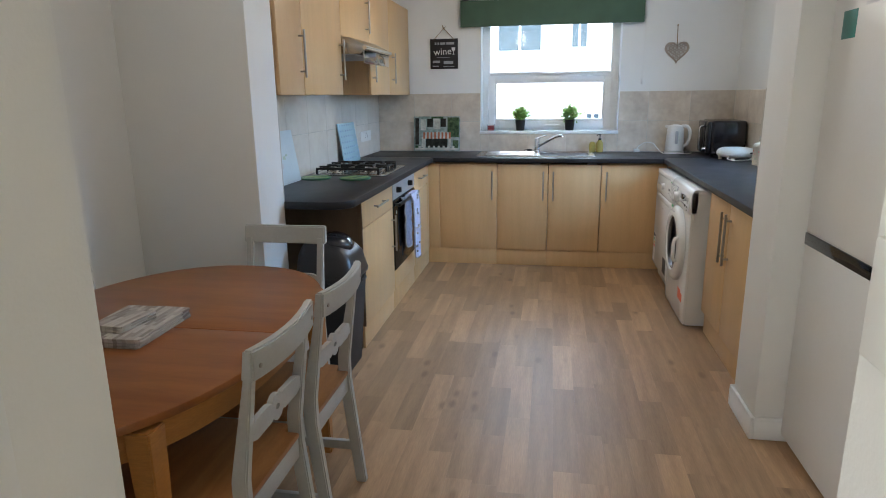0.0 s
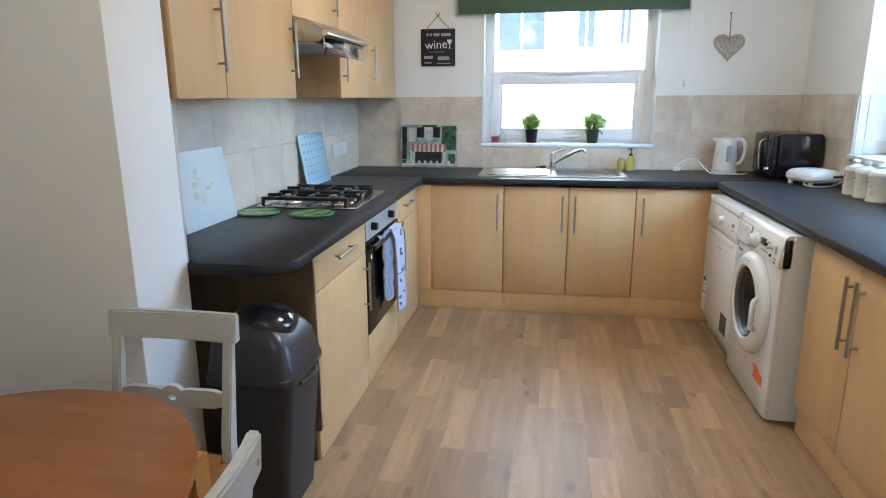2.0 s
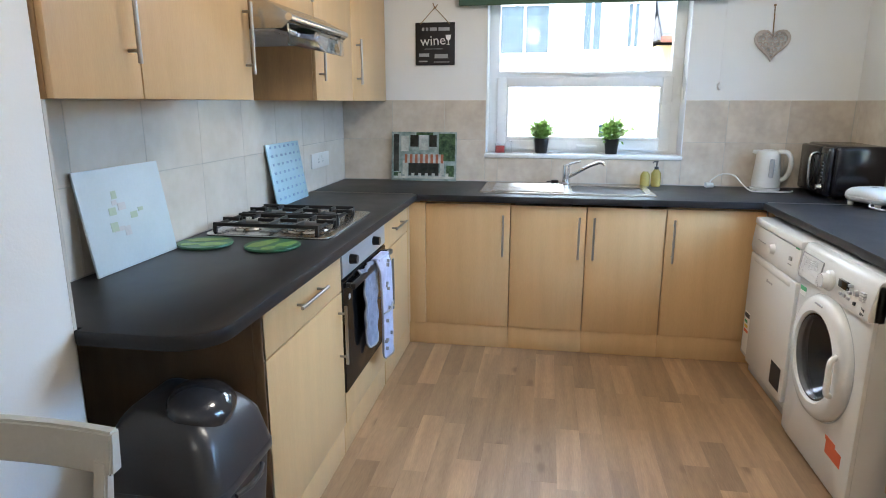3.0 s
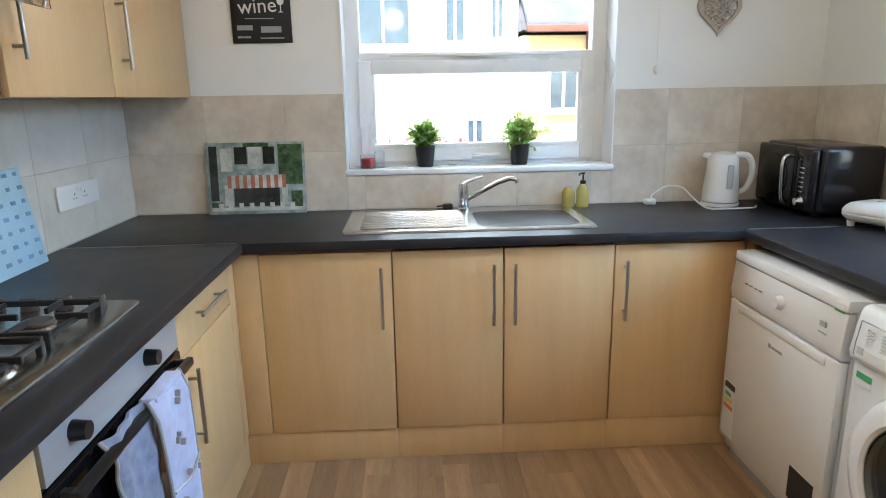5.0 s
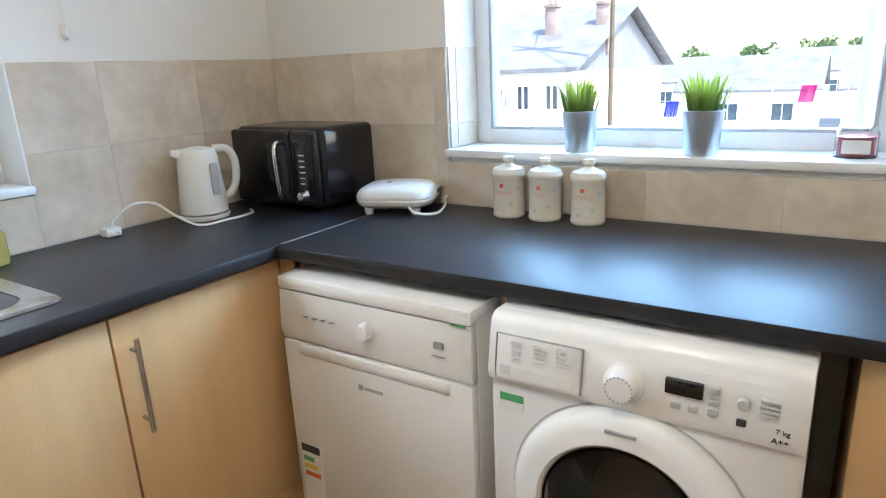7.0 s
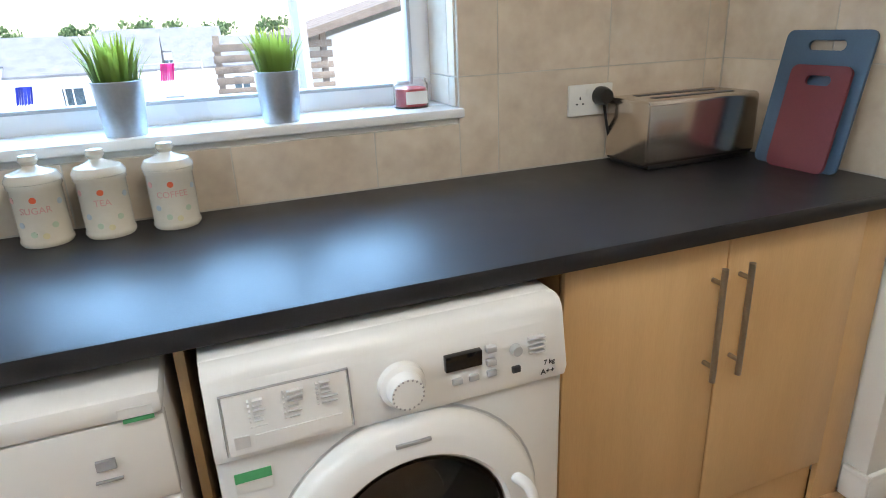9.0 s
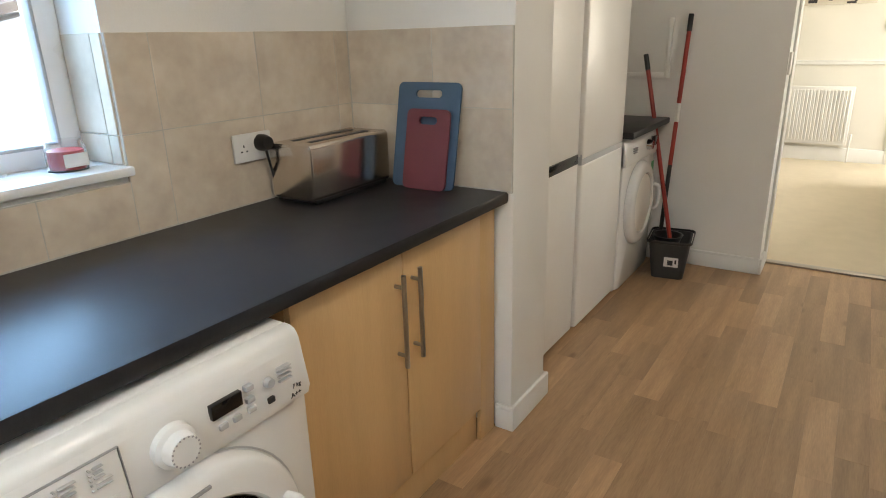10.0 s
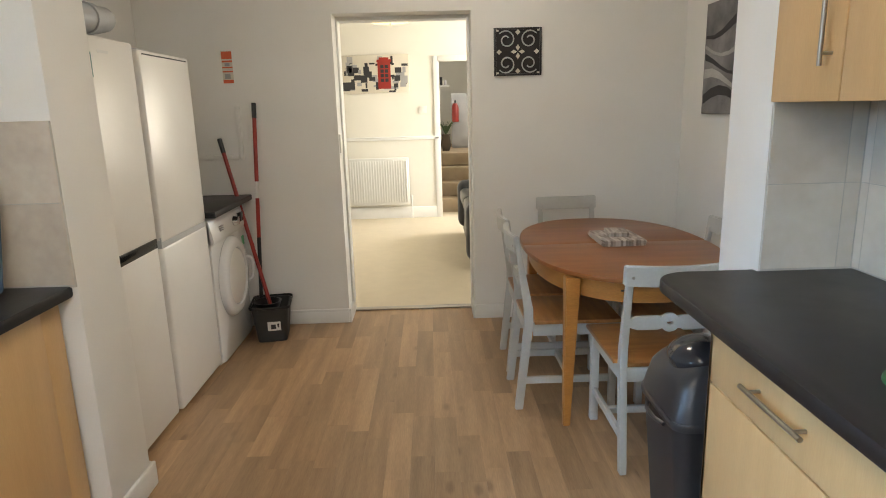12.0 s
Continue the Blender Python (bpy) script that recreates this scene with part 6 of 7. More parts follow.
# toaster, boards, sockets by the pier
to = thing("toaster", "brushed steel long-slot toaster on the worktop", "toaster", 1.53, 3.50, CT1, 1)
b = B()
box(b, -0.083, -0.18, 0.0, 0.083, 0.18, 0.014, 0.004)
part("base", b, BLACK, to)
b = B()
slab(b, round_rect(-0.09, 0.012, 0.09, 0.185, 0.014, 5), -0.192, 0.192, "xz", 0.006)
tob = part("body", b, STEELT, to)
for x in (-0.035, 0.035):
    b = B()
    box(b, x - 0.013, -0.14, 0.181, x + 0.013, 0.14, 0.1865, 0.002)
    part("slot", b, BLACK, tob)
b = B()
box(b, -0.01, -0.207, 0.10, 0.01, -0.188, 0.112, 0.003)
part("lever", b, BLACK, to)


def socket(name, label, m, mat=WHITE, w=0.146):
    s = thing(name, label, "socket", *m.translation)
    W = m
    b = B()
    box(b, -w / 2, -0.009, -0.043, w / 2, 0.0, 0.043, 0.003)
    b.transform(W)
    wpart("plate", b, mat, s)
    for sx in ((-0.036, 0.036) if w > 0.1 else (0,)):
        b = B()
        box(b, sx - 0.002, -0.0097, 0.002, sx + 0.002, -0.0085, 0.01), box(b, sx - 0.013, -0.0097, -0.012, sx - 0.007, -0.0085, -0.008), box(b, sx + 0.007, -0.0097, -0.012, sx + 0.013, -0.0085, -0.008)
        b.transform(W)
        wpart("pin_holes", b, INK, s)
        b = B()
        box(b, sx * 0.35 - 0.006, -0.012, 0.012, sx * 0.35 + 0.006, -0.0085, 0.03, 0.002)
        b.transform(W)
        wpart("switch", b, mat, s)
    return s


SR = Matrix.Translation((XR - 0.0125, 3.738, 1.082)) @ Matrix.Rotation(radians(-90), 4, "Z")
socket("power_socket", "white double power socket on the beige tiles", SR)
pl = thing("mains_plug", "black mains plug in the socket with the toaster's cord", "plug", XR - 0.03, 3.715, 1.06)
b = B()
lathe(b, [(0, -0.04), (0.02, -0.038), (0.026, -0.02), (0.026, 0.0), (0, 0.0)], XR - 0.0225, 3.71, 1.092, 18, axis="x")
wpart("plug_body", b, BLACK, pl)
b = B()
tube(b, [(XR - 0.045, 3.71, 1.07), (XR - 0.05, 3.705, 1.03), (XR - 0.045, 3.69, 0.98), (XR - 0.04, 3.655, 0.94), (XR - 0.05, 3.62, 0.925)], 0.004, 8)
wpart("cord", b, BLACK, pl)
SL = Matrix.Translation((XL + 0.0125, 5.70, 1.072)) @ Matrix.Rotation(radians(90), 4, "Z")
socket("power_socket", "white wide power socket and switch plate on the cream tiles", SL, w=0.29)

for x0, x1, h, y, mat, nm, z0 in ((1.163, 1.412, 0.35, 3.333, BLUEB, "large blue plastic chopping board leaning on the tiles", 0.0), (1.185, 1.355, 0.265, 3.352, REDB, "small maroon plastic chopping board leaning on the blue one", 0.0)):
    cb = thing("chopping_board", nm, "chopping board", (x0 + x1) / 2, y, CT1)
    w = (x1 - x0) / 2
    o, hl = round_rect(-w, 0, w, h, 0.02, 5), round_rect(-w * 0.42, h - 0.05, w * 0.42, h - 0.025, 0.012, 5)
    b = B()
    F = [[b.verts.new((x, yy, z)) for x, z in pts] for pts, yy in ((o, -0.004), (hl, -0.004), (hl, 0.004), (o, 0.004))]
    for p, q in zip(F, F[1:] + F[:1]):
        for k in range(len(p)):
            b.faces.new((p[k], p[(k + 1) % len(p)], q[(k + 1) % len(p)], q[k]))
    bmesh.ops.recalc_face_normals(b, faces=b.faces)
    b.transform(Matrix.Rotation(radians(11.5), 4, "X"))
    part("board", b, mat, cb)

# ---------------------------------------------------------------- by the hob
bl = thing("glass_board", "pale blue glass worktop saver with a small print", "worktop saver", XL + 0.07, 5.16, CT1)
L = Matrix.Translation((XL + 0.065, 5.16, CT1)) @ Matrix.Rotation(radians(-9), 4, "Y")
b = B()
box(b, -0.004, -0.2, 0.0, 0.004, 0.2, 0.305, 0.002)
b.transform(L)
wpart("glass", b, PALEB, bl)
for r in range(7):
    for c in range(7):
        b = B()
        y, z = -0.165 + c * 0.055, 0.03 + r * 0.042
        box(b, 0.0035, y, z, 0.0046, y + 0.018 + 0.006 * ((r + c) % 2), z + 0.012)
        b.transform(L)
        wpart("print_mark", b, DOTB, bl)
fb = thing("glass_board", "frosted glass worktop saver leaning on the hob wall's tiles", "worktop saver", XL + 0.07, 3.89, CT1)
L = Matrix.Translation((XL + 0.07, 3.89, CT1)) @ Matrix.Rotation(radians(-9), 4, "Y")
b = B()
box(b, -0.004, -0.2, 0.0, 0.004, 0.2, 0.31, 0.002)
b.transform(L)
wpart("glass", b, FROST, fb)
rng = random.Random(8)
for k in range(9):
    b = B()
    y, z = -0.02 + rng.uniform(-0.08, 0.08), 0.12 + rng.uniform(-0.04, 0.10)
    box(b, 0.0035, y, z, 0.0044 + k * 0.0001, y + rng.uniform(0.02, 0.05), z + rng.uniform(0.01, 0.03))
    b.transform(L)
    wpart("print_mark", b, PALEINK if k % 2 else PASTELS[1], fb)
for x, y, rz in ((-1.322, 4.162, 20), (-1.066, 4.166, 70)):
    tv = thing("trivet", "round green leaf-printed trivet on the worktop", "trivet", x, y, CT1, rz, group="green trivets")
    b = B()
    lathe(b, [(0, 0), (0.094, 0), (0.098, 0.004), (0.096, 0.01), (0, 0.01)], 0, 0, 0, 40)
    part("pad", b, GREENB, tv)
    for k, (px_, py_, ra, rb) in enumerate(((0.0, 0.04, 0.075, 0.03), (0.03, -0.04, 0.05, 0.026), (-0.05, -0.03, 0.03, 0.02))):
        b = B()
        slab(b, [(px_ + ra * math.cos(radians(a)) * (1 + 0.12 * math.sin(radians(5 * a))), py_ + rb * math.sin(radians(a)) * (1 + 0.15 * math.cos(radians(3 * a)))) for a in range(0, 360, 15)], 0.0098, 0.0106 + 0.0002 * k)
        part("leaf_print", b, GREENL, tv)

# towel and oven glove over the oven's handle
tw = thing("oven_glove", "lilac quilted oven glove hanging over the oven handle", "oven glove", -0.8, 4.68, 0.25)


def cloth(y0, y1, zb, xo, lean, quilt, sag):
    """A padded hanging cloth with a rounded foot, its upper edge at the handle."""
    b = B()
    nu, nv, grid = 18, 34, []
    for i in range(nu + 1):
        u, col = i / nu, []
        for j in range(nv + 1):
            v = j / nv
            e = abs(2 * u - 1)
            foot = sag * (1 - math.sqrt(max(0.0, 1 - e ** 2.6)))
            y = (y0 + y1) / 2 + (u - 0.5) * (y1 - y0) * (1 - 0.06 * v) + lean * v
            z = 0.74 - (0.74 - zb - foot) * v
            pad = 0.010 * (1 - e ** 4) + quilt * abs(math.sin(28 * u * 0.32 + 24 * v * 0.36) * math.sin(28 * u * 0.32 - 24 * v * 0.36))
            x = FX + xo + pad + 0.006 * math.sin(u * 7 + v * 3) - 0.016 * max(0, 0.12 - v) / 0.12
            col.append(b.verts.new((x, y, z)))
        grid.append(col)
    for i in range(nu):
        for j in range(nv):
            b.faces.new((grid[i][j], grid[i + 1][j], grid[i + 1][j + 1], grid[i][j + 1]))
    edge = [v.co.copy() for v in grid[0]] + [grid[i][nv].co.copy() for i in range(1, nu + 1)] + [v.co.copy() for v in reversed(grid[nu][:nv])]
    bmesh.ops.recalc_face_normals(b, faces=b.faces)
    bmesh.ops.solidify(b, geom=b.faces[:], thickness=0.007)
    return b, edge


for y0, y1, zb, xo, lean, quilt, sag, mat, nm in ((4.665, 4.85, 0.255, 0.062, 0.03, 0.0, 0.04, TOWEL, "outer_flap"), (4.50, 4.69, 0.375, 0.034, 0.01, 0.007, 0.10, TOWELD, "quilted_mitt")):
    b, edge = cloth(y0, y1, zb, xo, lean, quilt, sag)
    flap = wpart(nm, b, mat, tw)
    b = B()
    tube(b, edge, 0.0045, 6)
    wpart("piping", b, GREYINK, flap, "grey bound edge")
    if nm == "outer_flap":
        b = B()
        tube(b, smooth([(FX + 0.071, 4.69, 0.49), (FX + 0.082, 4.77, 0.485), (FX + 0.074, 4.86, 0.50)]), 0.004, 6)
        wpart("pocket_hem", b, GREYINK, flap, "grey hem across the cloth")
        rng = random.Random(31)
        for k in range(12):
            y, z = rng.uniform(4.70, 4.84), rng.uniform(0.30, 0.71)
            b = B()
            slab(b, [(y, z), (y + 0.010, z + 0.003), (y + 0.013, z + 0.012), (y + 0.004, z + 0.015)], FX + 0.07, FX + 0.0825, "yz")
            wpart("print_mark", b, GREYINK, flap)
b = B()
box(b, FX + 0.02, 4.68, 0.727, FX + 0.062, 4.84, 0.742, 0.007)
wpart("fold", b, TOWEL, tw)
b = B()
lathe(b, [(0, 0), (0.012, 0), (0.012, 0.0012), (0, 0.0012)], FX + 0.0055, 4.41, 0.655, 20, axis="x")
wpart("badge", b, LABEL, od, "small pale round badge")

# ---------------------------------------------------------------- on the walls
sg = thing("chalk_sign", "square black wine sign with chalk lettering on twine", "sign", -0.832, YB - 0.01, 1.65)
b = B()
box(b, -0.957, YB - 0.012, 1.648, -0.707, YB - 0.004, 1.905, 0.002)
wpart("board", b, SLATEB, sg)
b = B()
R0 = Matrix.Rotation(radians(90), 4, "X")
text_mesh(b, "wine", 0.085, Matrix.Translation((-0.845, YB - 0.0125, 1.795)) @ R0 @ Matrix.Rotation(radians(3), 4, "Z"))
wpart("lettering", b, CHALK, sg, "white chalk word wine")
for x0, z0, x1, z1 in ((-0.915, 1.855, -0.90, 1.875), (-0.89, 1.855, -0.875, 1.875), (-0.865, 1.855, -0.82, 1.875), (-0.81, 1.855, -0.74, 1.875), (-0.90, 1.745, -0.78, 1.748),
                      (-0.935, 1.70, -0.87, 1.72), (-0.835, 1.69, -0.75, 1.715), (-0.935, 1.668, -0.88, 1.676), (-0.84, 1.665, -0.74, 1.67)):
    b = B()
    box(b, x0, YB - 0.0128, z0, x1, YB - 0.0118, z1)
    wpart("lettering_bar", b, GREYINK, sg)
b = B()
slab(b, [(-0.765, 1.83), (-0.73, 1.83), (-0.735, 1.805), (-0.745, 1.798), (-0.745, 1.775), (-0.735, 1.77), (-0.76, 1.77), (-0.75, 1.775), (-0.75, 1.798), (-0.76, 1.805)], YB - 0.0128, YB - 0.0118, "xz")
wpart("glass_drawing", b, CHALK, sg)
b = B()
tube(b, [(-0.925, YB - 0.014, 1.895), (-0.84, YB - 0.012, 1.985), (-0.833, YB - 0.01, 2.0)], 0.0025, 6), tube(b, [(-0.74, YB - 0.014, 1.895), (-0.826, YB - 0.012, 1.985), (-0.833, YB - 0.01, 2.0)], 0.0025, 6)
tube(b, [(-0.833, YB - 0.012, 1.985), (-0.845, YB - 0.014, 2.02)], 0.003, 6), tube(b, [(-0.833, YB - 0.012, 1.985), (-0.815, YB - 0.014, 2.01)], 0.003, 6)
wpart("twine", b, TWINE, sg)
sg.location.z -= 0.014

ht = thing("hanging_heart", "cream pierced wicker heart hanging from a tack", "ornament", 1.15, YB - 0.02, 1.638)


def heart_pt(t, s):
    return (16 * math.sin(t) ** 3 * s, (13 * math.cos(t) - 5 * math.cos(2 * t) - 2 * math.cos(3 * t) - math.cos(4 * t)) * s)


hc = (1.15, 1.742)
b = B()
n = 40
oo, ii = [heart_pt(2 * math.pi * k / n, 0.0062) for k in range(n)], [heart_pt(2 * math.pi * k / n, 0.0050) for k in range(n)]
F = [[b.verts.new((hc[0] + x, yy, hc[1] + z)) for x, z in pts] for pts, yy in ((oo, YB - 0.016), (ii, YB - 0.018), (ii, YB - 0.006), (oo, YB - 0.006))]
for p, q in zip(F, F[1:] + F[:1]):
    for k in range(n):
        b.faces.new((p[k], p[(k + 1) % n], q[(k + 1) % n], q[k]))
bmesh.ops.recalc_face_normals(b, faces=b.faces)
wpart("rim", b, HEARTM, ht)
for r in range(5):
    for c in range(5):
        x, z = (c - 2) * 0.033 + (0.016 if r % 2 else 0), 0.055 - r * 0.031
        inside = abs(x) < 0.075 - max(0, (0.0 - z)) * 0.75 and z > -0.075 and not (abs(x) < 0.012 and z > 0.045)
        if inside:
            b = B()
            lathe(b, [(0.009, -0.003), (0.0165, -0.003), (0.0165, 0.003), (0.009, 0.003), (0.009, -0.003)], hc[0] + x, YB - 0.012, hc[1] + z, 12, axis="y")
            wpart("lattice", b, HEARTM, ht)
b = B()
tube(b, [(1.15, YB - 0.01, 1.777), (1.148, YB - 0.008, 1.88), (1.146, YB - 0.006, 1.948)], 0.003, 6)
lathe(b, [(0, -0.012), (0.006, -0.012), (0.006, 0), (0, 0)], 1.146, YB, 1.95, 10, axis="y")
wpart("string", b, TWINE, ht)
b = B()
lathe(b, [(0, -0.022), (0.009, -0.02), (0.011, -0.006), (0.011, 0.0), (0, 0)], 0.885, YB, 1.5, 14, 1, 2.0, axis="y")
tube(b, [(0.885, YB - 0.012, 1.51), (0.885, YB - 0.01, 2.1)], 0.0015, 6)
single("blind_cord", b, WHITE, "white blind cord with its toggle on the wall", "blind cord")

bld = thing("roman_blind", "dark green fabric blind drawn up over the window", "blind", 0.11, YB - 0.06, 2.0)
b = B()
for k in range(4):
    off = 0.012 * k
    box(b, -0.675, YB - 0.075 + off, 1.976 + k * 0.035, 0.866, YB - 0.063 + off, 2.19, 0.004)
    wpart("pleat", b, GREEN, bld)
    b = B()
box(b, -0.675, YB - 0.07, 2.2, 0.866, YB - 0.002, 2.3, 0.004)
wpart("headrail", b, WHITE, bld)
b = B()
lathe(b, [(0, -0.02), (0.01, -0.018), (0.01, 0), (0, 0)], XR, 4.05, 1.62, 12, 1, 2.2, axis="x")
single("cord_cleat", b, WHITE, "small white cord cleat on the side wall", "cleat")

pc = thing("canvas_picture", "wide grey abstract canvas on the dining wall", "picture", XD + 0.02, 1.93, 1.33)
b = B()
box(b, XD + 0.002, 1.46, 1.345, XD + 0.035, 2.65, 1.95, 0.003)
wpart("canvas", b, CANVAS, pc)
for k in range(5):
    b = B()
    z = 1.40 + k * 0.1
    pts = [(1.475 + i * 0.097, z + 0.05 * math.sin(i * 0.7 + k)) for i in range(13)]
    slab(b, pts + [(y, q + 0.035 + 0.02 * math.sin(y * 5 + k)) for y, q in reversed(pts)], XD + 0.0345, XD + 0.0362 + k * 0.0002, "yz")
    wpart("brush_band", b, CANVASL if k % 2 else INK, pc)

gr = thing("wall_grille", "square black scrollwork panel on the door wall", "wall ornament", -0.73, YD + 0.01, 1.595)
GX0, GX1, GZ0, GZ1 = -0.866, -0.566, 1.605, 1.895
b = B()
box(b, GX0, YD + 0.002, GZ0, GX1, YD + 0.006, GZ1)
wpart("backing", b, SLATEB, gr)
b = B()
frame_bars(b, GX0, GX1, GZ0, GZ1, 0.014, YD + 0.006, YD + 0.02, "xz")
wpart("frame", b, BLACK, gr)
gc = ((GX0 + GX1) / 2, (GZ0 + GZ1) / 2)
for sx in (-1, 1):
    for sz in (-1, 1):
        b = B()
        pts = []
        for k in range(22):
            a, r = radians(40 + k * 22), 0.058 * (1 - k / 30)
            pts.append((gc[0] + sx * (0.072 + r * math.cos(a)), YD + 0.014, gc[1] + sz * (0.072 + r * math.sin(a))))
        tube(b, pts, 0.0045, 6)
        wpart("scroll", b, GREYP, gr, "worn grey scroll")
        b = B()
        box(b, gc[0] + sx * 0.128 - 0.008, YD + 0.008, gc[1] + sz * 0.13 - 0.008, gc[0] + sx * 0.128 + 0.008, YD + 0.018, gc[1] + sz * 0.13 + 0.008, 0.002)
        wpart("corner_stud", b, CREAM, gr)
for k in range(4):
    a = radians(90 * k)
    b = B()
    slab(b, [(gc[0] + q * math.cos(a) - w * math.sin(a), gc[1] + q * math.sin(a) + w * math.cos(a)) for q, w in ((0.006, 0), (0.026, 0.013), (0.044, 0), (0.026, -0.013))], YD + 0.006, YD + 0.018, "xz")
    wpart("petal", b, CREAM, gr, "pale petal")
    b = B()
    slab(b, [(gc[0] + q * math.cos(a) - w * math.sin(a), gc[1] + q * math.sin(a) + w * math.cos(a)) for q, w in ((0.10, 0), (0.118, 0.016), (0.134, 0), (0.118, -0.016))], YD + 0.006, YD + 0.016, "xz")
    wpart("petal", b, CREAM, gr, "pale petal")

nt = thing("fire_notice", "small red and cream fire notice on the wall", "notice", 1.14, YD + 0.003, 1.63)
b = B()
box(b, 1.072, YD + 0.0005, 1.606, 1.138, YD + 0.003, 1.802)
wpart("card", b, CREAM, nt)
for z0, z1 in ((1.753, 1.798), (1.733, 1.744), (1.698, 1.706), (1.607, 1.627), (1.673, 1.681)):
    b = B()
    box(b, 1.073, YD + 0.0025, z0, 1.137, YD + 0.004, z1)
    wpart("print_band", b, ORANGE, nt)
b = B()
box(b, 1.09, YD + 0.0025, 1.633, 1.125, YD + 0.004, 1.663)
wpart("print_mark", b, GREYINK, nt)
b = B()
box(b, 1.09, YD + 0.0025, 1.71, 1.12, YD + 0.004, 1.728)
wpart("print_mark", b, GREYINK, nt)
b = B()
box(b, 1.08, YD, 1.13, 1.45, YD + 0.018, 1.16, 0.004), box(b, 1.052, YD, 1.13, 1.0795, YD + 0.018, 1.465, 0.004)
single("trunking", b, WALL, "painted plastic cable trunking on the wall", "trunking", kind="structure")
b = B()
box(b, DX1 - 0.012, YD - 0.09, 1.15, DX1 + 0.001, YD - 0.02, 1.27, 0.004)
single("entry_switch", b, WHITE, "white plastic switch box in the doorway reveal", "switch")

# mop, broom and bucket
bk = thing("mop_bucket", "dark grey plastic mop bucket on the floor", "bucket", 0.905, 1.315, 0.0, 8)
b = B()
lo, hi = round_rect(-0.09, -0.11, 0.09, 0.11, 0.03), round_rect(-0.115, -0.14, 0.115, 0.14, 0.035)
rings = [[b.verts.new((x, y, z)) for x, y in pts] for pts, z in ((lo, 0.0), (hi, 0.23), ([(x * 0.94, y * 0.94) for x, y in hi], 0.23), ([(x * 0.92, y * 0.92) for x, y in lo], 0.012))]
for p, q in zip(rings, rings[1:]):
    for k in range(len(p)):
        b.faces.new((p[k], p[(k + 1) % len(p)], q[(k + 1) % len(p)], q[k]))
b.faces.new(rings[0]), b.faces.new(rings[-1])
bmesh.ops.recalc_face_normals(b, faces=b.faces)
part("tub", b, BUCKET, bk)
b = B()
slab(b, round_rect(-0.128, -0.152, 0.128, 0.152, 0.04), 0.222, 0.24, "xy", 0.005)
bmesh.ops.delete(b, geom=[f for f in b.faces if abs(f.normal.z) > 0.9 and f.calc_area() > 0.02], context="FACES")
part("rim", b, BLACK, bk)
b = B()
lathe(b, [(0.05, 0.15), (0.085, 0.245), (0.09, 0.25), (0.08, 0.25), (0.045, 0.155)], 0.02, 0.03, 0, 20)
part("wringer", b, BLACK, bk, "black wringer basket")
b = B()
box(b, -0.06, 0.118, 0.08, 0.02, 0.128, 0.14)
part("label", b, LABEL, bk)
b = B()
box(b, -0.03, 0.1275, 0.09, 0.0, 0.1285, 0.12), box(b, -0.05, 0.1275, 0.10, -0.04, 0.1285, 0.125)
part("label_print", b, INK, bk)


def pole(name, label, p0, p1, mats):
    o = thing(name, label, name.replace("_", " "), *p0)
    p0, p1 = Vector(p0), Vector(p1)
    last = 0.0
    for f, mat, nm in mats:
        b = B()
        tube(b, [p0 + (p1 - p0) * last, p0 + (p1 - p0) * f], 0.0125 if nm != "grip" else 0.0145, 12)
        wpart(nm, b, mat, o)
        last = f
    return o


pole("broom", "red and black broom leaning against the wall", (0.99, 1.25, 0.16), (0.955, 1.12, 1.482), ((0.36, BLACK, "lower_pole"), (0.55, REDP, "pole"), (0.63, WHITE, "collar"), (0.93, REDP, "upper_pole"), (1.0, BLACK, "grip")))
pole("mop", "red-handled mop standing in the bucket", (0.90, 1.32, 0.16), (1.19, 1.13, 1.265), ((0.92, REDP, "pole"), (1.0, BLACK, "grip")))

# mats and coasters on the table
ms = thing("place_mats", "stack of grey driftwood-print place mats on the table", "place mats", -1.1, 2.03, TZ, 3)
for k in range(4):
    b = B()
    slab(b, round_rect(-0.108, -0.14, 0.108, 0.14, 0.01), k * 0.0075, k * 0.0075 + 0.0062, "xy", 0.0012)
    b.transform(Matrix.Rotation(radians((k * 37 % 5) - 2), 4, "Z"))
    part("mat", b, MAGS, ms)
cs = thing("coasters", "small stack of driftwood-print coasters on the mats", "coasters", -1.107, 2.005, TZ + 0.0295, -6)
for k in range(3):
    b = B()
    slab(b, round_rect(-0.052, -0.075, 0.052, 0.075, 0.008), k * 0.007, k * 0.007 + 0.006, "xy", 0.001)
    b.transform(Matrix.Rotation(radians((k * 37 % 7) - 3), 4, "Z"))
    part("coaster", b, MAGS, cs)

b = B()
box(b, 1.0865, 2.76, 1.57, 1.0885, 2.86, 1.66, 0.0006)
single("fridge_magnet", b, material("teal_print", (0.03, 0.19, 0.17), 0.4, var=0.2), "flat teal magnet on the fridge door", "magnet")

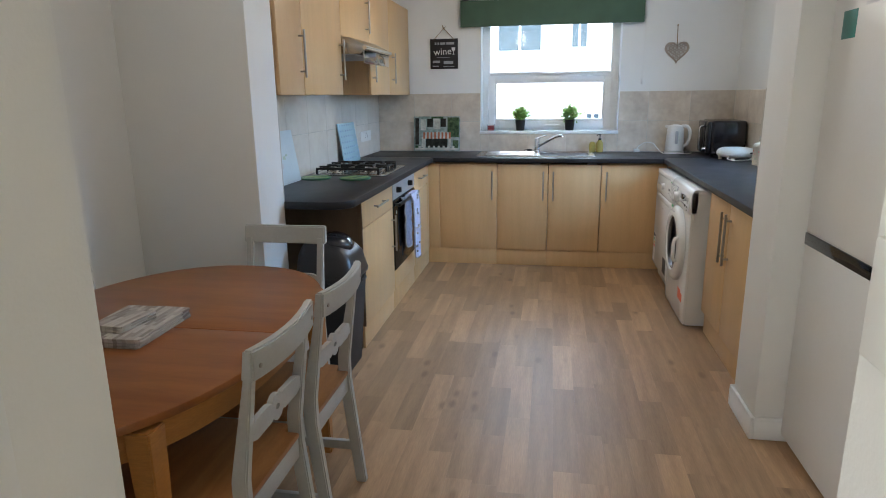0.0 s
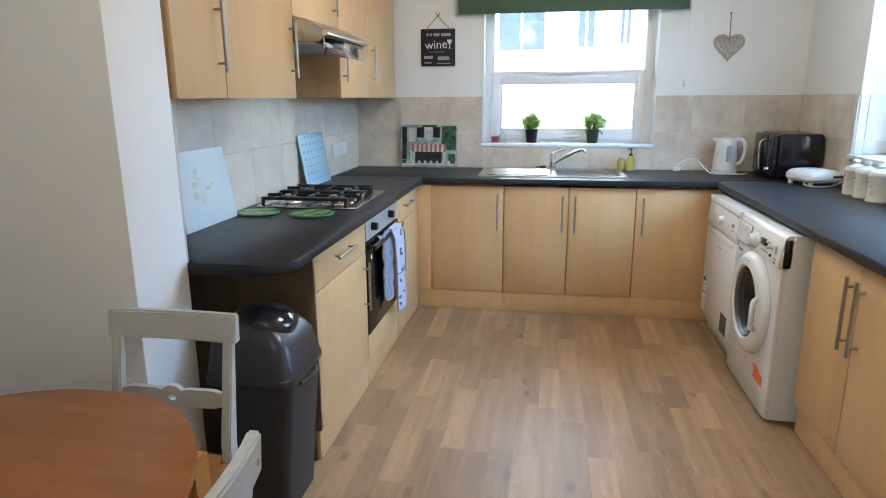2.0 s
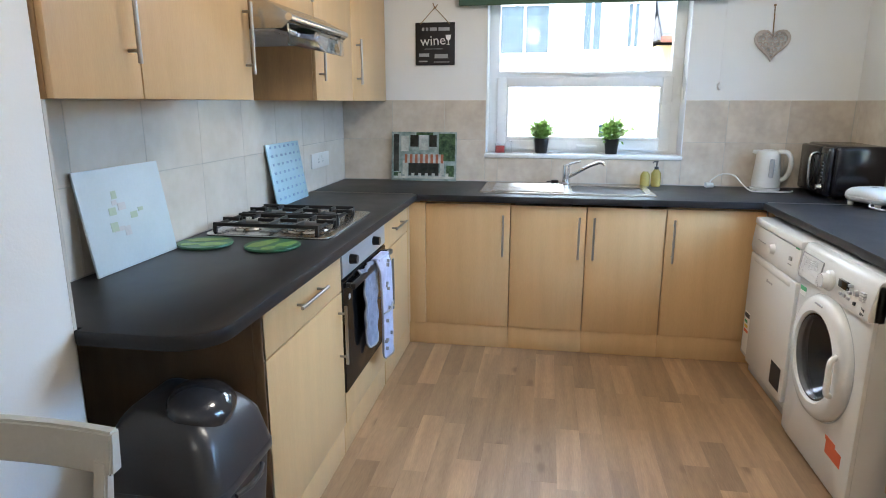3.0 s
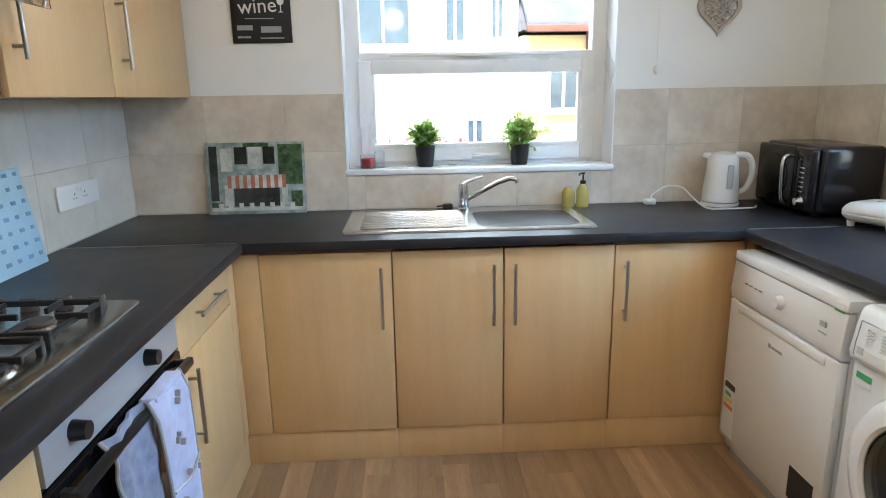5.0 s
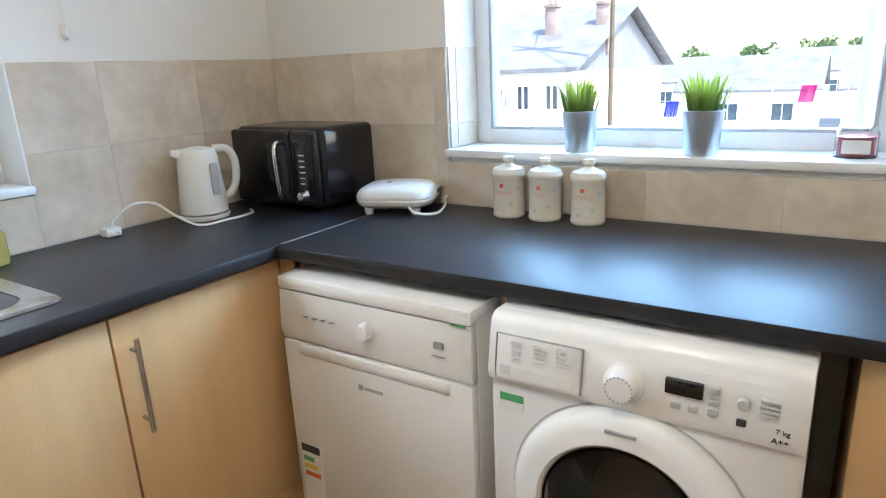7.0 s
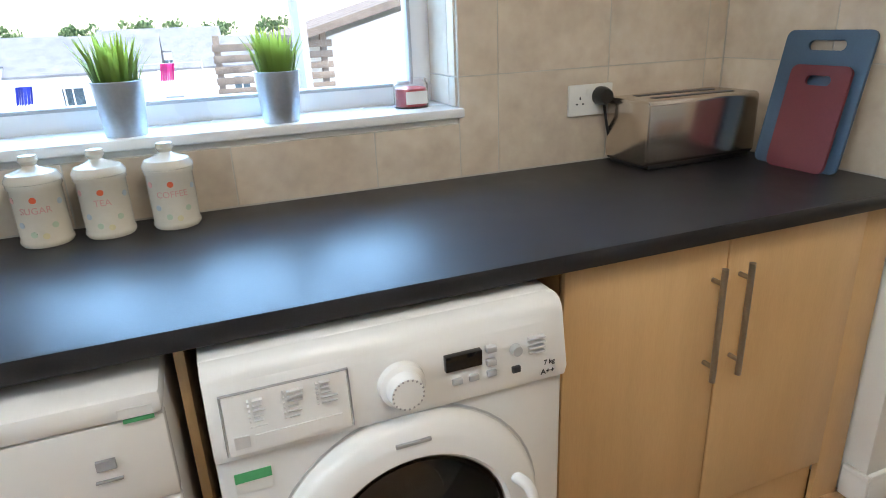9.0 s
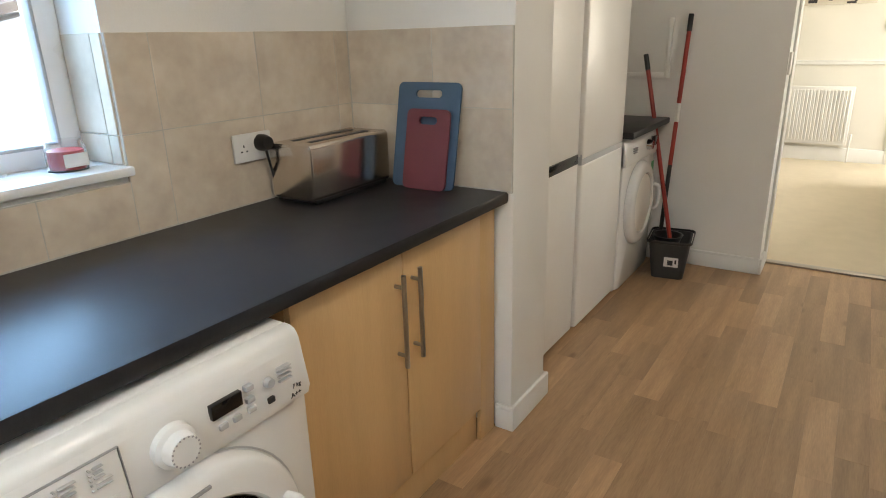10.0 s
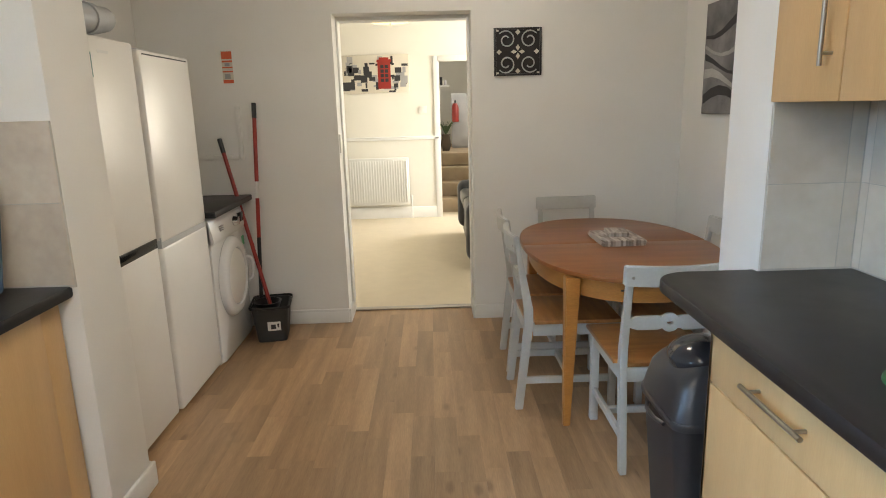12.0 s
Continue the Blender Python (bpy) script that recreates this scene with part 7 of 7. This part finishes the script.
OPAL = bpy.data.materials.new("opal_glass")
OPAL.use_nodes = True
OPAL.node_tree.nodes["Principled BSDF"].inputs["Base Color"].default_value = (0.8, 0.78, 0.72, 1)
OPAL.node_tree.nodes["Principled BSDF"].inputs["Emission Color"].default_value = (1, 0.86, 0.68, 1)
OPAL.node_tree.nodes["Principled BSDF"].inputs["Emission Strength"].default_value = 0.5
# both fixtures are out of view; the dining corner's is an added one
for x, y, watts in CEILING_LAMPS:
    cl = thing("ceiling_light", "unseen round opal ceiling lamp, switched on", "lamp", x, y, 2.39, group="ceiling lamps")
    b = B()
    lathe(b, [(0.0, 0.06), (0.14, 0.06), (0.14, 0.035), (0.0, 0.035)], 0, 0, 0, 28)
    part("base", b, WHITE, cl)
    b = B()
    lathe(b, [(0.0, 0.0), (0.06, 0.004), (0.11, 0.018), (0.125, 0.034)], 0, 0, 0, 28)
    part("diffuser", b, OPAL, cl, "glowing opal diffuser")

# ---------------------------------------------------------------- outside
b = B()
box(b, -300, -300, -3.0, 300, 300, -2.6)
single("ground", b, ASPHALT, "open ground and yards outside the windows", "ground", kind="structure")


def house(label, x0, y0, x1, y1, ztop, mat, windows, roof=None, chimneys=()):
    h = thing("house", label, "house", (x0 + x1) / 2, (y0 + y1) / 2, -2.6)
    b = B()
    box(b, x0, y0, -2.6, x1, y1, ztop)
    wpart("wall", b, mat, h)
    for face, u0, u1, z0, z1 in windows:
        b = B()
        if face == "y":
            frame_bars(b, u0, u1, z0, z1, 0.06, y0 - 0.06, y0 + 0.01, "xz")
            box(b, (u0 + u1) / 2 - 0.025, y0 - 0.05, z0 + 0.06, (u0 + u1) / 2 + 0.025, y0, z1 - 0.06)
            box(b, u0 - 0.05, y0 - 0.12, z0 - 0.06, u1 + 0.05, y0, z0)
        else:
            frame_bars(b, u0, u1, z0, z1, 0.06, x0 - 0.06, x0 + 0.01, "yz")
            box(b, x0 - 0.05, (u0 + u1) / 2 - 0.025, z0 + 0.06, x0, (u0 + u1) / 2 + 0.025, z1 - 0.06)
        w = wpart("window", b, UPVC, h)
        b = B()
        if face == "y":
            box(b, u0 + 0.05, y0 - 0.02, z0 + 0.05, u1 - 0.05, y0 - 0.004, z1 - 0.05)
        else:
            box(b, x0 - 0.02, u0 + 0.05, z0 + 0.05, x0 - 0.004, u1 - 0.05, z1 - 0.05)
        wpart("pane", b, PANE, w, "dark reflecting pane")
    if roof:
        rx0, ry0, rx1, ry1, e, r, along = roof
        b = B()
        if along == "x":
            ym = (ry0 + ry1) / 2
            slab(b, [(ry0, e), (ry0, e + 0.1), (ym, r + 0.1), (ry1, e + 0.1), (ry1, e), (ym, r)], rx0, rx1, "yz")
            slab(b, [(ry0 + 0.3, e), (ym, r - 0.05), (ry1 - 0.3, e)], x0, x1, "yz")
        else:
            xm = (rx0 + rx1) / 2
            slab(b, [(rx0, e), (rx0, e + 0.1), (xm, r + 0.1), (rx1, e + 0.1), (rx1, e), (xm, r)], ry0, ry1, "xz")
            slab(b, [(rx0 + 0.3, e), (xm, r - 0.05), (rx1 - 0.3, e)], y0, y1, "xz")
        rf = wpart("roof", b, SLATE, h, "grey slate roof")
        for cx, cy, z0, z1 in chimneys:
            b = B()
            box(b, cx - 0.15, cy - 0.17, z0, cx + 0.15, cy + 0.17, z1, 0.02), box(b, cx - 0.18, cy - 0.2, z1 - 0.12, cx + 0.18, cy + 0.2, z1 - 0.02, 0.01)
            for k in (-0.08, 0.08):
                lathe(b, [(0, 0), (0.06, 0), (0.045, 0.18), (0, 0.18)], cx, cy + k, z1, 10)
            wpart("chimney", b, CHIMNEY, rf)
    return h


house("white rendered house across the yard", -9, 16, 1.95, 24, 6.2, RENDERW,
      [("y", -1.2, -0.1, 2.35, 3.4), ("y", 0.5, 0.95, 2.4, 3.5), ("y", 1.38, 1.7, 2.45, 3.4), ("y", -4.2, -3.0, 2.35, 3.4), ("y", -4.0, -3.0, -0.5, 0.8), ("y", 0.9, 1.3, 0.3, 1.0)],
      (-9.3, 15.7, 2.1, 24.3, 6.2, 8.5, "x"))
yh = house("yellow rendered house with a slate roof and brown pipe", 1.96, 15.6, 8, 22, 2.5, RENDERY,
           [("y", 2.45, 3.08, 1.1, 2.0), ("y", 5.0, 6.2, 1.0, 2.1)], (2.0, 15.2, 8.3, 22.4, 2.6, 5.2, "x"))
b = B()
box(b, 1.97, 15.12, 2.52, 8.2, 15.22, 2.64, 0.02), box(b, 3.17, 15.45, -2.6, 3.27, 15.58, 2.6, 0.02)
wpart("gutter", b, BRICKR, yh, "brown-red gutter and downpipe")
b = B()
box(b, 3.28, 15.59, -2.6, 7.99, 15.599, 1.0)
wpart("lower_wall", b, BRICKR, yh, "red brick lower wall")
b = B()
box(b, -3, 14.2, -2.6, 1.3, 14.4, 0.45)
single("garden_wall", b, RENDERW, "white garden wall below the window", "wall")
b = B()
rng = random.Random(3)
for k in range(6):
    leaf_ball(b, -0.9 + k * 0.32, 14.3, 0.52, 0.14, 50, rng, 0.09)
single("flower_box", b, REDC, "row of red flowers along the garden wall", "flowers")
b = B()
for k in range(5):
    box(b, -0.5, 15.95, 0.98 + k * 0.05, -0.32, 16.0, 1.0 + k * 0.05)
single("wall_vent", b, GREYP, "slatted vent in the white house wall", "vent")

house("white terraced house with bay windows down the hill", 14, 9.9, 22, 14.5, 1.2, RENDERW,
      [("x", 10.15, 10.55, 0.3, 0.95), ("x", 10.9, 11.3, 0.3, 0.95), ("x", 11.5, 11.75, 0.35, 0.9), ("x", 12.4, 13.2, 0.2, 0.95), ("x", 10.4, 11.2, -1.8, -0.6)],
      (13.6, 9.6, 22.4, 14.8, 1.2, 2.8, "y"), [(16.0, 11.2, 1.6, 2.9), (16.0, 13.9, 1.6, 3.1), (16.5, 10.0, 1.6, 2.9)])
house("pale terraced house further down the hill", 30, 17, 38, 24, 0.6, RENDERW, [("x", 18, 19, -0.6, 0.3), ("x", 20.5, 21.5, -0.6, 0.3)], (29.6, 16.7, 38.4, 24.4, 0.6, 2.4, "y"), [(32, 17.5, 1.0, 2.6)])
for k, (x, y, w, z) in enumerate(((34, 6, 6, -0.3), (40, -2, 7, -0.6), (46, 12, 7, -0.2), (52, 2, 8, 0.1))):
    house("pale house on the hillside with a low slate roof", x, y, x + 6, y + w, z, RENDERW, [("x", y + 0.8, y + 1.8, z - 1.4, z - 0.5), ("x", y + 3.2, y + 4.2, z - 1.4, z - 0.5)],
          (x - 0.3, y - 0.3, x + 6.3, y + w + 0.3, z, z + 1.6, "y"))
b = B()
tube(b, [(14.0, 8.95, -2.6), (14.0, 8.95, 6.5)], 0.06, 10, 0.045)
box(b, 13.95, 8.3, 5.0, 14.05, 9.6, 5.12)
tube(b, [(14, 8.95, 5.2), (16, 11.2, 3.0)], 0.02, 6), tube(b, [(14, 8.95, 5.1), (8, 2, 4.8)], 0.015, 6)
single("telegraph_pole", b, BARK, "wooden telegraph pole with wires on the street", "pole")

rng = random.Random(12)
for k in range(22):
    x, y = 150 + rng.uniform(-14, 14), -90 + k * 10.5 + rng.uniform(-3, 3)
    t = thing("tree", "distant green tree on the hill", "tree", x, y, -2.6, group="trees on the horizon")
    b = B()
    tube(b, [(0, 0, 0), (0.2, 0.1, 2.5), (0.1, 0.3, 4.2)], 0.4, 7, 0.15)
    tube(b, [(0.15, 0.1, 2.2), (1.0, 0.8, 4.0)], 0.18, 6, 0.06), tube(b, [(0.15, 0.1, 2.4), (-0.9, -0.6, 4.1)], 0.16, 6, 0.05)
    part("trunk", b, BARK, t)
    b = B()
    for j in range(7):
        leaf_ball(b, rng.uniform(-2.2, 2.2), rng.uniform(-3.0, 3.0), rng.uniform(3.4, 5.6), rng.uniform(1.0, 1.8), 70, rng, 0.8)
    part("crown", b, TREEL, t)

fn = thing("timber_fence", "weathered slatted timber fence beyond the yard", "fence", 13.0, 3.2, -2.6)
for k in range(5):
    b = B()
    box(b, 12.97, 2.0, 0.16 + k * 0.2, 13.0, 4.25, 0.29 + k * 0.2, 0.004)
    wpart("slat", b, FENCEW, fn)
for y in (2.1, 3.1, 4.1):
    b = B()
    box(b, 13.002, y, -2.6, 13.1, y + 0.12, 1.25, 0.006)
    wpart("post", b, FENCEW, fn)
sh = thing("shed", "pale shed with a dark sloping timber roof beyond the yard", "shed", 14.2, 1.4, -2.6)
b = B()
slab(b, [(-1.5, -2.6), (2.5, -2.6), (2.5, 1.0), (-1.5, 2.1)], 13.3, 16.5, "yz")
wpart("wall", b, RENDERW, sh)
for k in range(5):
    b = B()
    slab(b, [(-1.8, 2.32), (2.8, 1.05), (2.8, 1.2), (-1.8, 2.5)], 12.8 + k * 0.8, 13.5 + k * 0.8, "yz")
    wpart("roof_board", b, FENCEW, sh)
b = B()
tube(b, [(3.5, 4.17, -2.6), (3.5, 4.24, 2.6)], 0.04, 8)
single("washing_pole", b, GREYINK, "grey washing-line pole in the yard", "pole")
for x, y, z, w, mat, lab in ((14, 7.45, 0.15, 0.28, BLUEL, "blue cloth on a washing line"), (14, 4.95, 0.42, 0.26, PINKL, "pink cloth on a washing line")):
    b = B()
    n = 6
    for i in range(n):
        u0, u1 = i / n, (i + 1) / n
        d0, d1 = 0.05 * math.sin(u0 * 9), 0.05 * math.sin(u1 * 9)
        v = [b.verts.new(p) for p in ((x + d0, y + u0 * w, z + 0.35), (x + d1, y + u1 * w, z + 0.35), (x + d1, y + u1 * w + 0.05, z), (x + d0, y + u0 * w + 0.05, z + 0.04))]
        b.faces.new(v)
    bmesh.ops.solidify(b, geom=b.faces[:], thickness=0.01)
    single("laundry", b, mat, lab + " in a yard", "laundry")
    b = B()
    for yy in (y - 0.5, y + w + 0.5):
        tube(b, [(x, yy, -2.6), (x, yy, z + 0.37)], 0.015, 6)
    tube(b, [(x, y - 0.5, z + 0.352), (x, y + w + 0.5, z + 0.352)], 0.006, 5)
    single("washing_line", b, GREYP, "thin washing line between two posts", "washing line")

# ---------------------------------------------------------------- wall tiles, each an object on its wall
TILES = {}


def tile(parent, mat, w, h, m):
    key = (round(w, 3), round(h, 3), mat.name)
    if key not in TILES:
        b = B()
        box(b, 0.0013, -0.008, 0.0013, w - 0.0013, 0.0, h - 0.0013, 0.0012, 1)
        TILES[key] = mesh_of("tile", b, mat)
    ob = new("tile", TILES[key])
    ob.parent = parent
    ob.matrix_local = WORLD[parent.name].inverted() @ m
    WORLD[ob.name] = m


def tile_run(parent, mat, u0, u1, first, rows, place, step=0.35):
    cuts = sorted({u0, u1, *[first + k * step for k in range(-12, 13) if u0 + 0.01 < first + k * step < u1 - 0.01]})
    for z0, z1 in rows:
        for a, c in zip(cuts, cuts[1:]):
            tile(parent, mat, c - a, z1 - z0, place(a, c, z0))


def grout(parent, x0, y0, z0, x1, y1, z1):
    b = B()
    box(b, x0, y0, z0, x1, y1, z1)
    wpart("grout", b, GROUT, parent)


ROWS = ((0.907, 1.170), (1.170, 1.42))
GT = 0.0095
back = lambda a, c, z: Matrix.Translation((a, YB - GT + 0.007, z))
right = lambda a, c, z: Matrix.Translation((XR - GT + 0.007, c, z)) @ Matrix.Rotation(radians(-90), 4, "Z")
left = lambda a, c, z: Matrix.Translation((XL + GT - 0.007, a, z)) @ Matrix.Rotation(radians(90), 4, "Z")
grout(wall_back, XL, YB - GT, 0.9, W1[0], YB, 1.418), grout(wall_back, W1[1], YB - GT, 0.9, XR, YB, 1.418), grout(wall_back, W1[0], YB - GT, 0.9, W1[1], YB, 1.058)
tile_run(wall_back, TILE, XL + 0.01, W1[0], 0.95, ROWS, back, 0.344)
tile_run(wall_back, TILE, W1[1], XR - 0.01, 0.95, ROWS, back, 0.344)
tile_run(wall_back, TILE, W1[0], W1[1], 0.95, ((0.907, 1.058),), back, 0.344)
grout(wall_right, XR - GT, W2[1], 0.9, XR, YB - GT, 1.418), grout(wall_right, XR - GT, PIER_Y1, 0.9, XR, W2[0], 1.418), grout(wall_right, XR - GT, W2[0], 0.9, XR, W2[1], 1.05)
tile_run(wall_right, TILE, W2[1], YB - 0.014, 5.775, ROWS, right)
tile_run(wall_right, TILE, PIER_Y1 + 0.012, W2[0], 5.775, ROWS, right)
tile_run(wall_right, TILE, W2[0], W2[1], 5.775, ((0.907, 1.05),), right)
tile_run(wall_right, TILE, XR, 1.838, 1.0, ((1.093, 1.170), (1.170, 1.42)), lambda a, c, z: Matrix.Translation((a, W2[1] + 0.002, z)))
tile_run(wall_right, TILE, XR, 1.838, 1.0, ((1.093, 1.170), (1.170, 1.42)), lambda a, c, z: Matrix.Translation((c, W2[0] - 0.002, z)) @ Matrix.Rotation(radians(180), 4, "Z"))
LROWS = ((0.907, 1.171), (1.171, 1.414))
grout(wall_left, XL, NIB_Y1, 0.9, XL + GT, YB - GT, 1.412), grout(wall_left, XL, 4.272, 1.412, XL + GT, 4.895, 1.64)
tile_run(wall_left, TILEL, NIB_Y1 + 0.01, YB - 0.014, 4.76, LROWS, left)
tile_run(wall_left, TILEL, 4.272, 4.895, 4.76, ((1.414, 1.64),), left)
grout(wall_nib, XL, NIB_Y1, 0.9, NIB_X - 0.002, NIB_Y1 + GT, 1.412)
tile_run(wall_nib, TILEL, XL + 0.012, NIB_X - 0.002, 0.0, LROWS, lambda a, c, z: Matrix.Translation((c, NIB_Y1 + GT - 0.007, z)) @ Matrix.Rotation(radians(180), 4, "Z"))
grout(wall_pier, PIER_X + 0.002, PIER_Y1, 0.9, XR - GT, PIER_Y1 + GT, 1.418)
tile_run(wall_pier, TILE, PIER_X + 0.002, XR - 0.012, 1.285, ROWS, lambda a, c, z: Matrix.Translation((c, PIER_Y1 + GT - 0.007, z)) @ Matrix.Rotation(radians(180), 4, "Z"))

# ---------------------------------------------------------------- floor planks
PW = 0.1
rng = random.Random(21)
PL = {}
x = XD - 0.05
while x < XR:
    y = YD - 0.12 - rng.uniform(0, 0.5)
    while y < YB:
        ln = rng.choice((0.35, 0.45, 0.55, 0.7))
        a, c = max(y, 0.845), min(y + ln, YB - 0.02)
        hidden = (x + PW < -0.98 and a > 3.75) or (x > 1.1 and a > 3.4) or (a > 5.75)
        if c - a > 0.05 and not hidden:
            key = round(c - a, 2)
            if key not in PL:
                b = B()
                box(b, 0.0, 0.0, -0.006, PW, key, 0.0, 0.0003, 1)
                PL[key] = mesh_of("plank", b, PLANK)
            ob = new("plank", PL[key])
            ob.parent = floor
            m = Matrix.Translation((x, a, rng.uniform(-0.0002, 0.0002)))
            ob.matrix_local = WORLD[floor.name].inverted() @ m
        y += ln
    x += PW
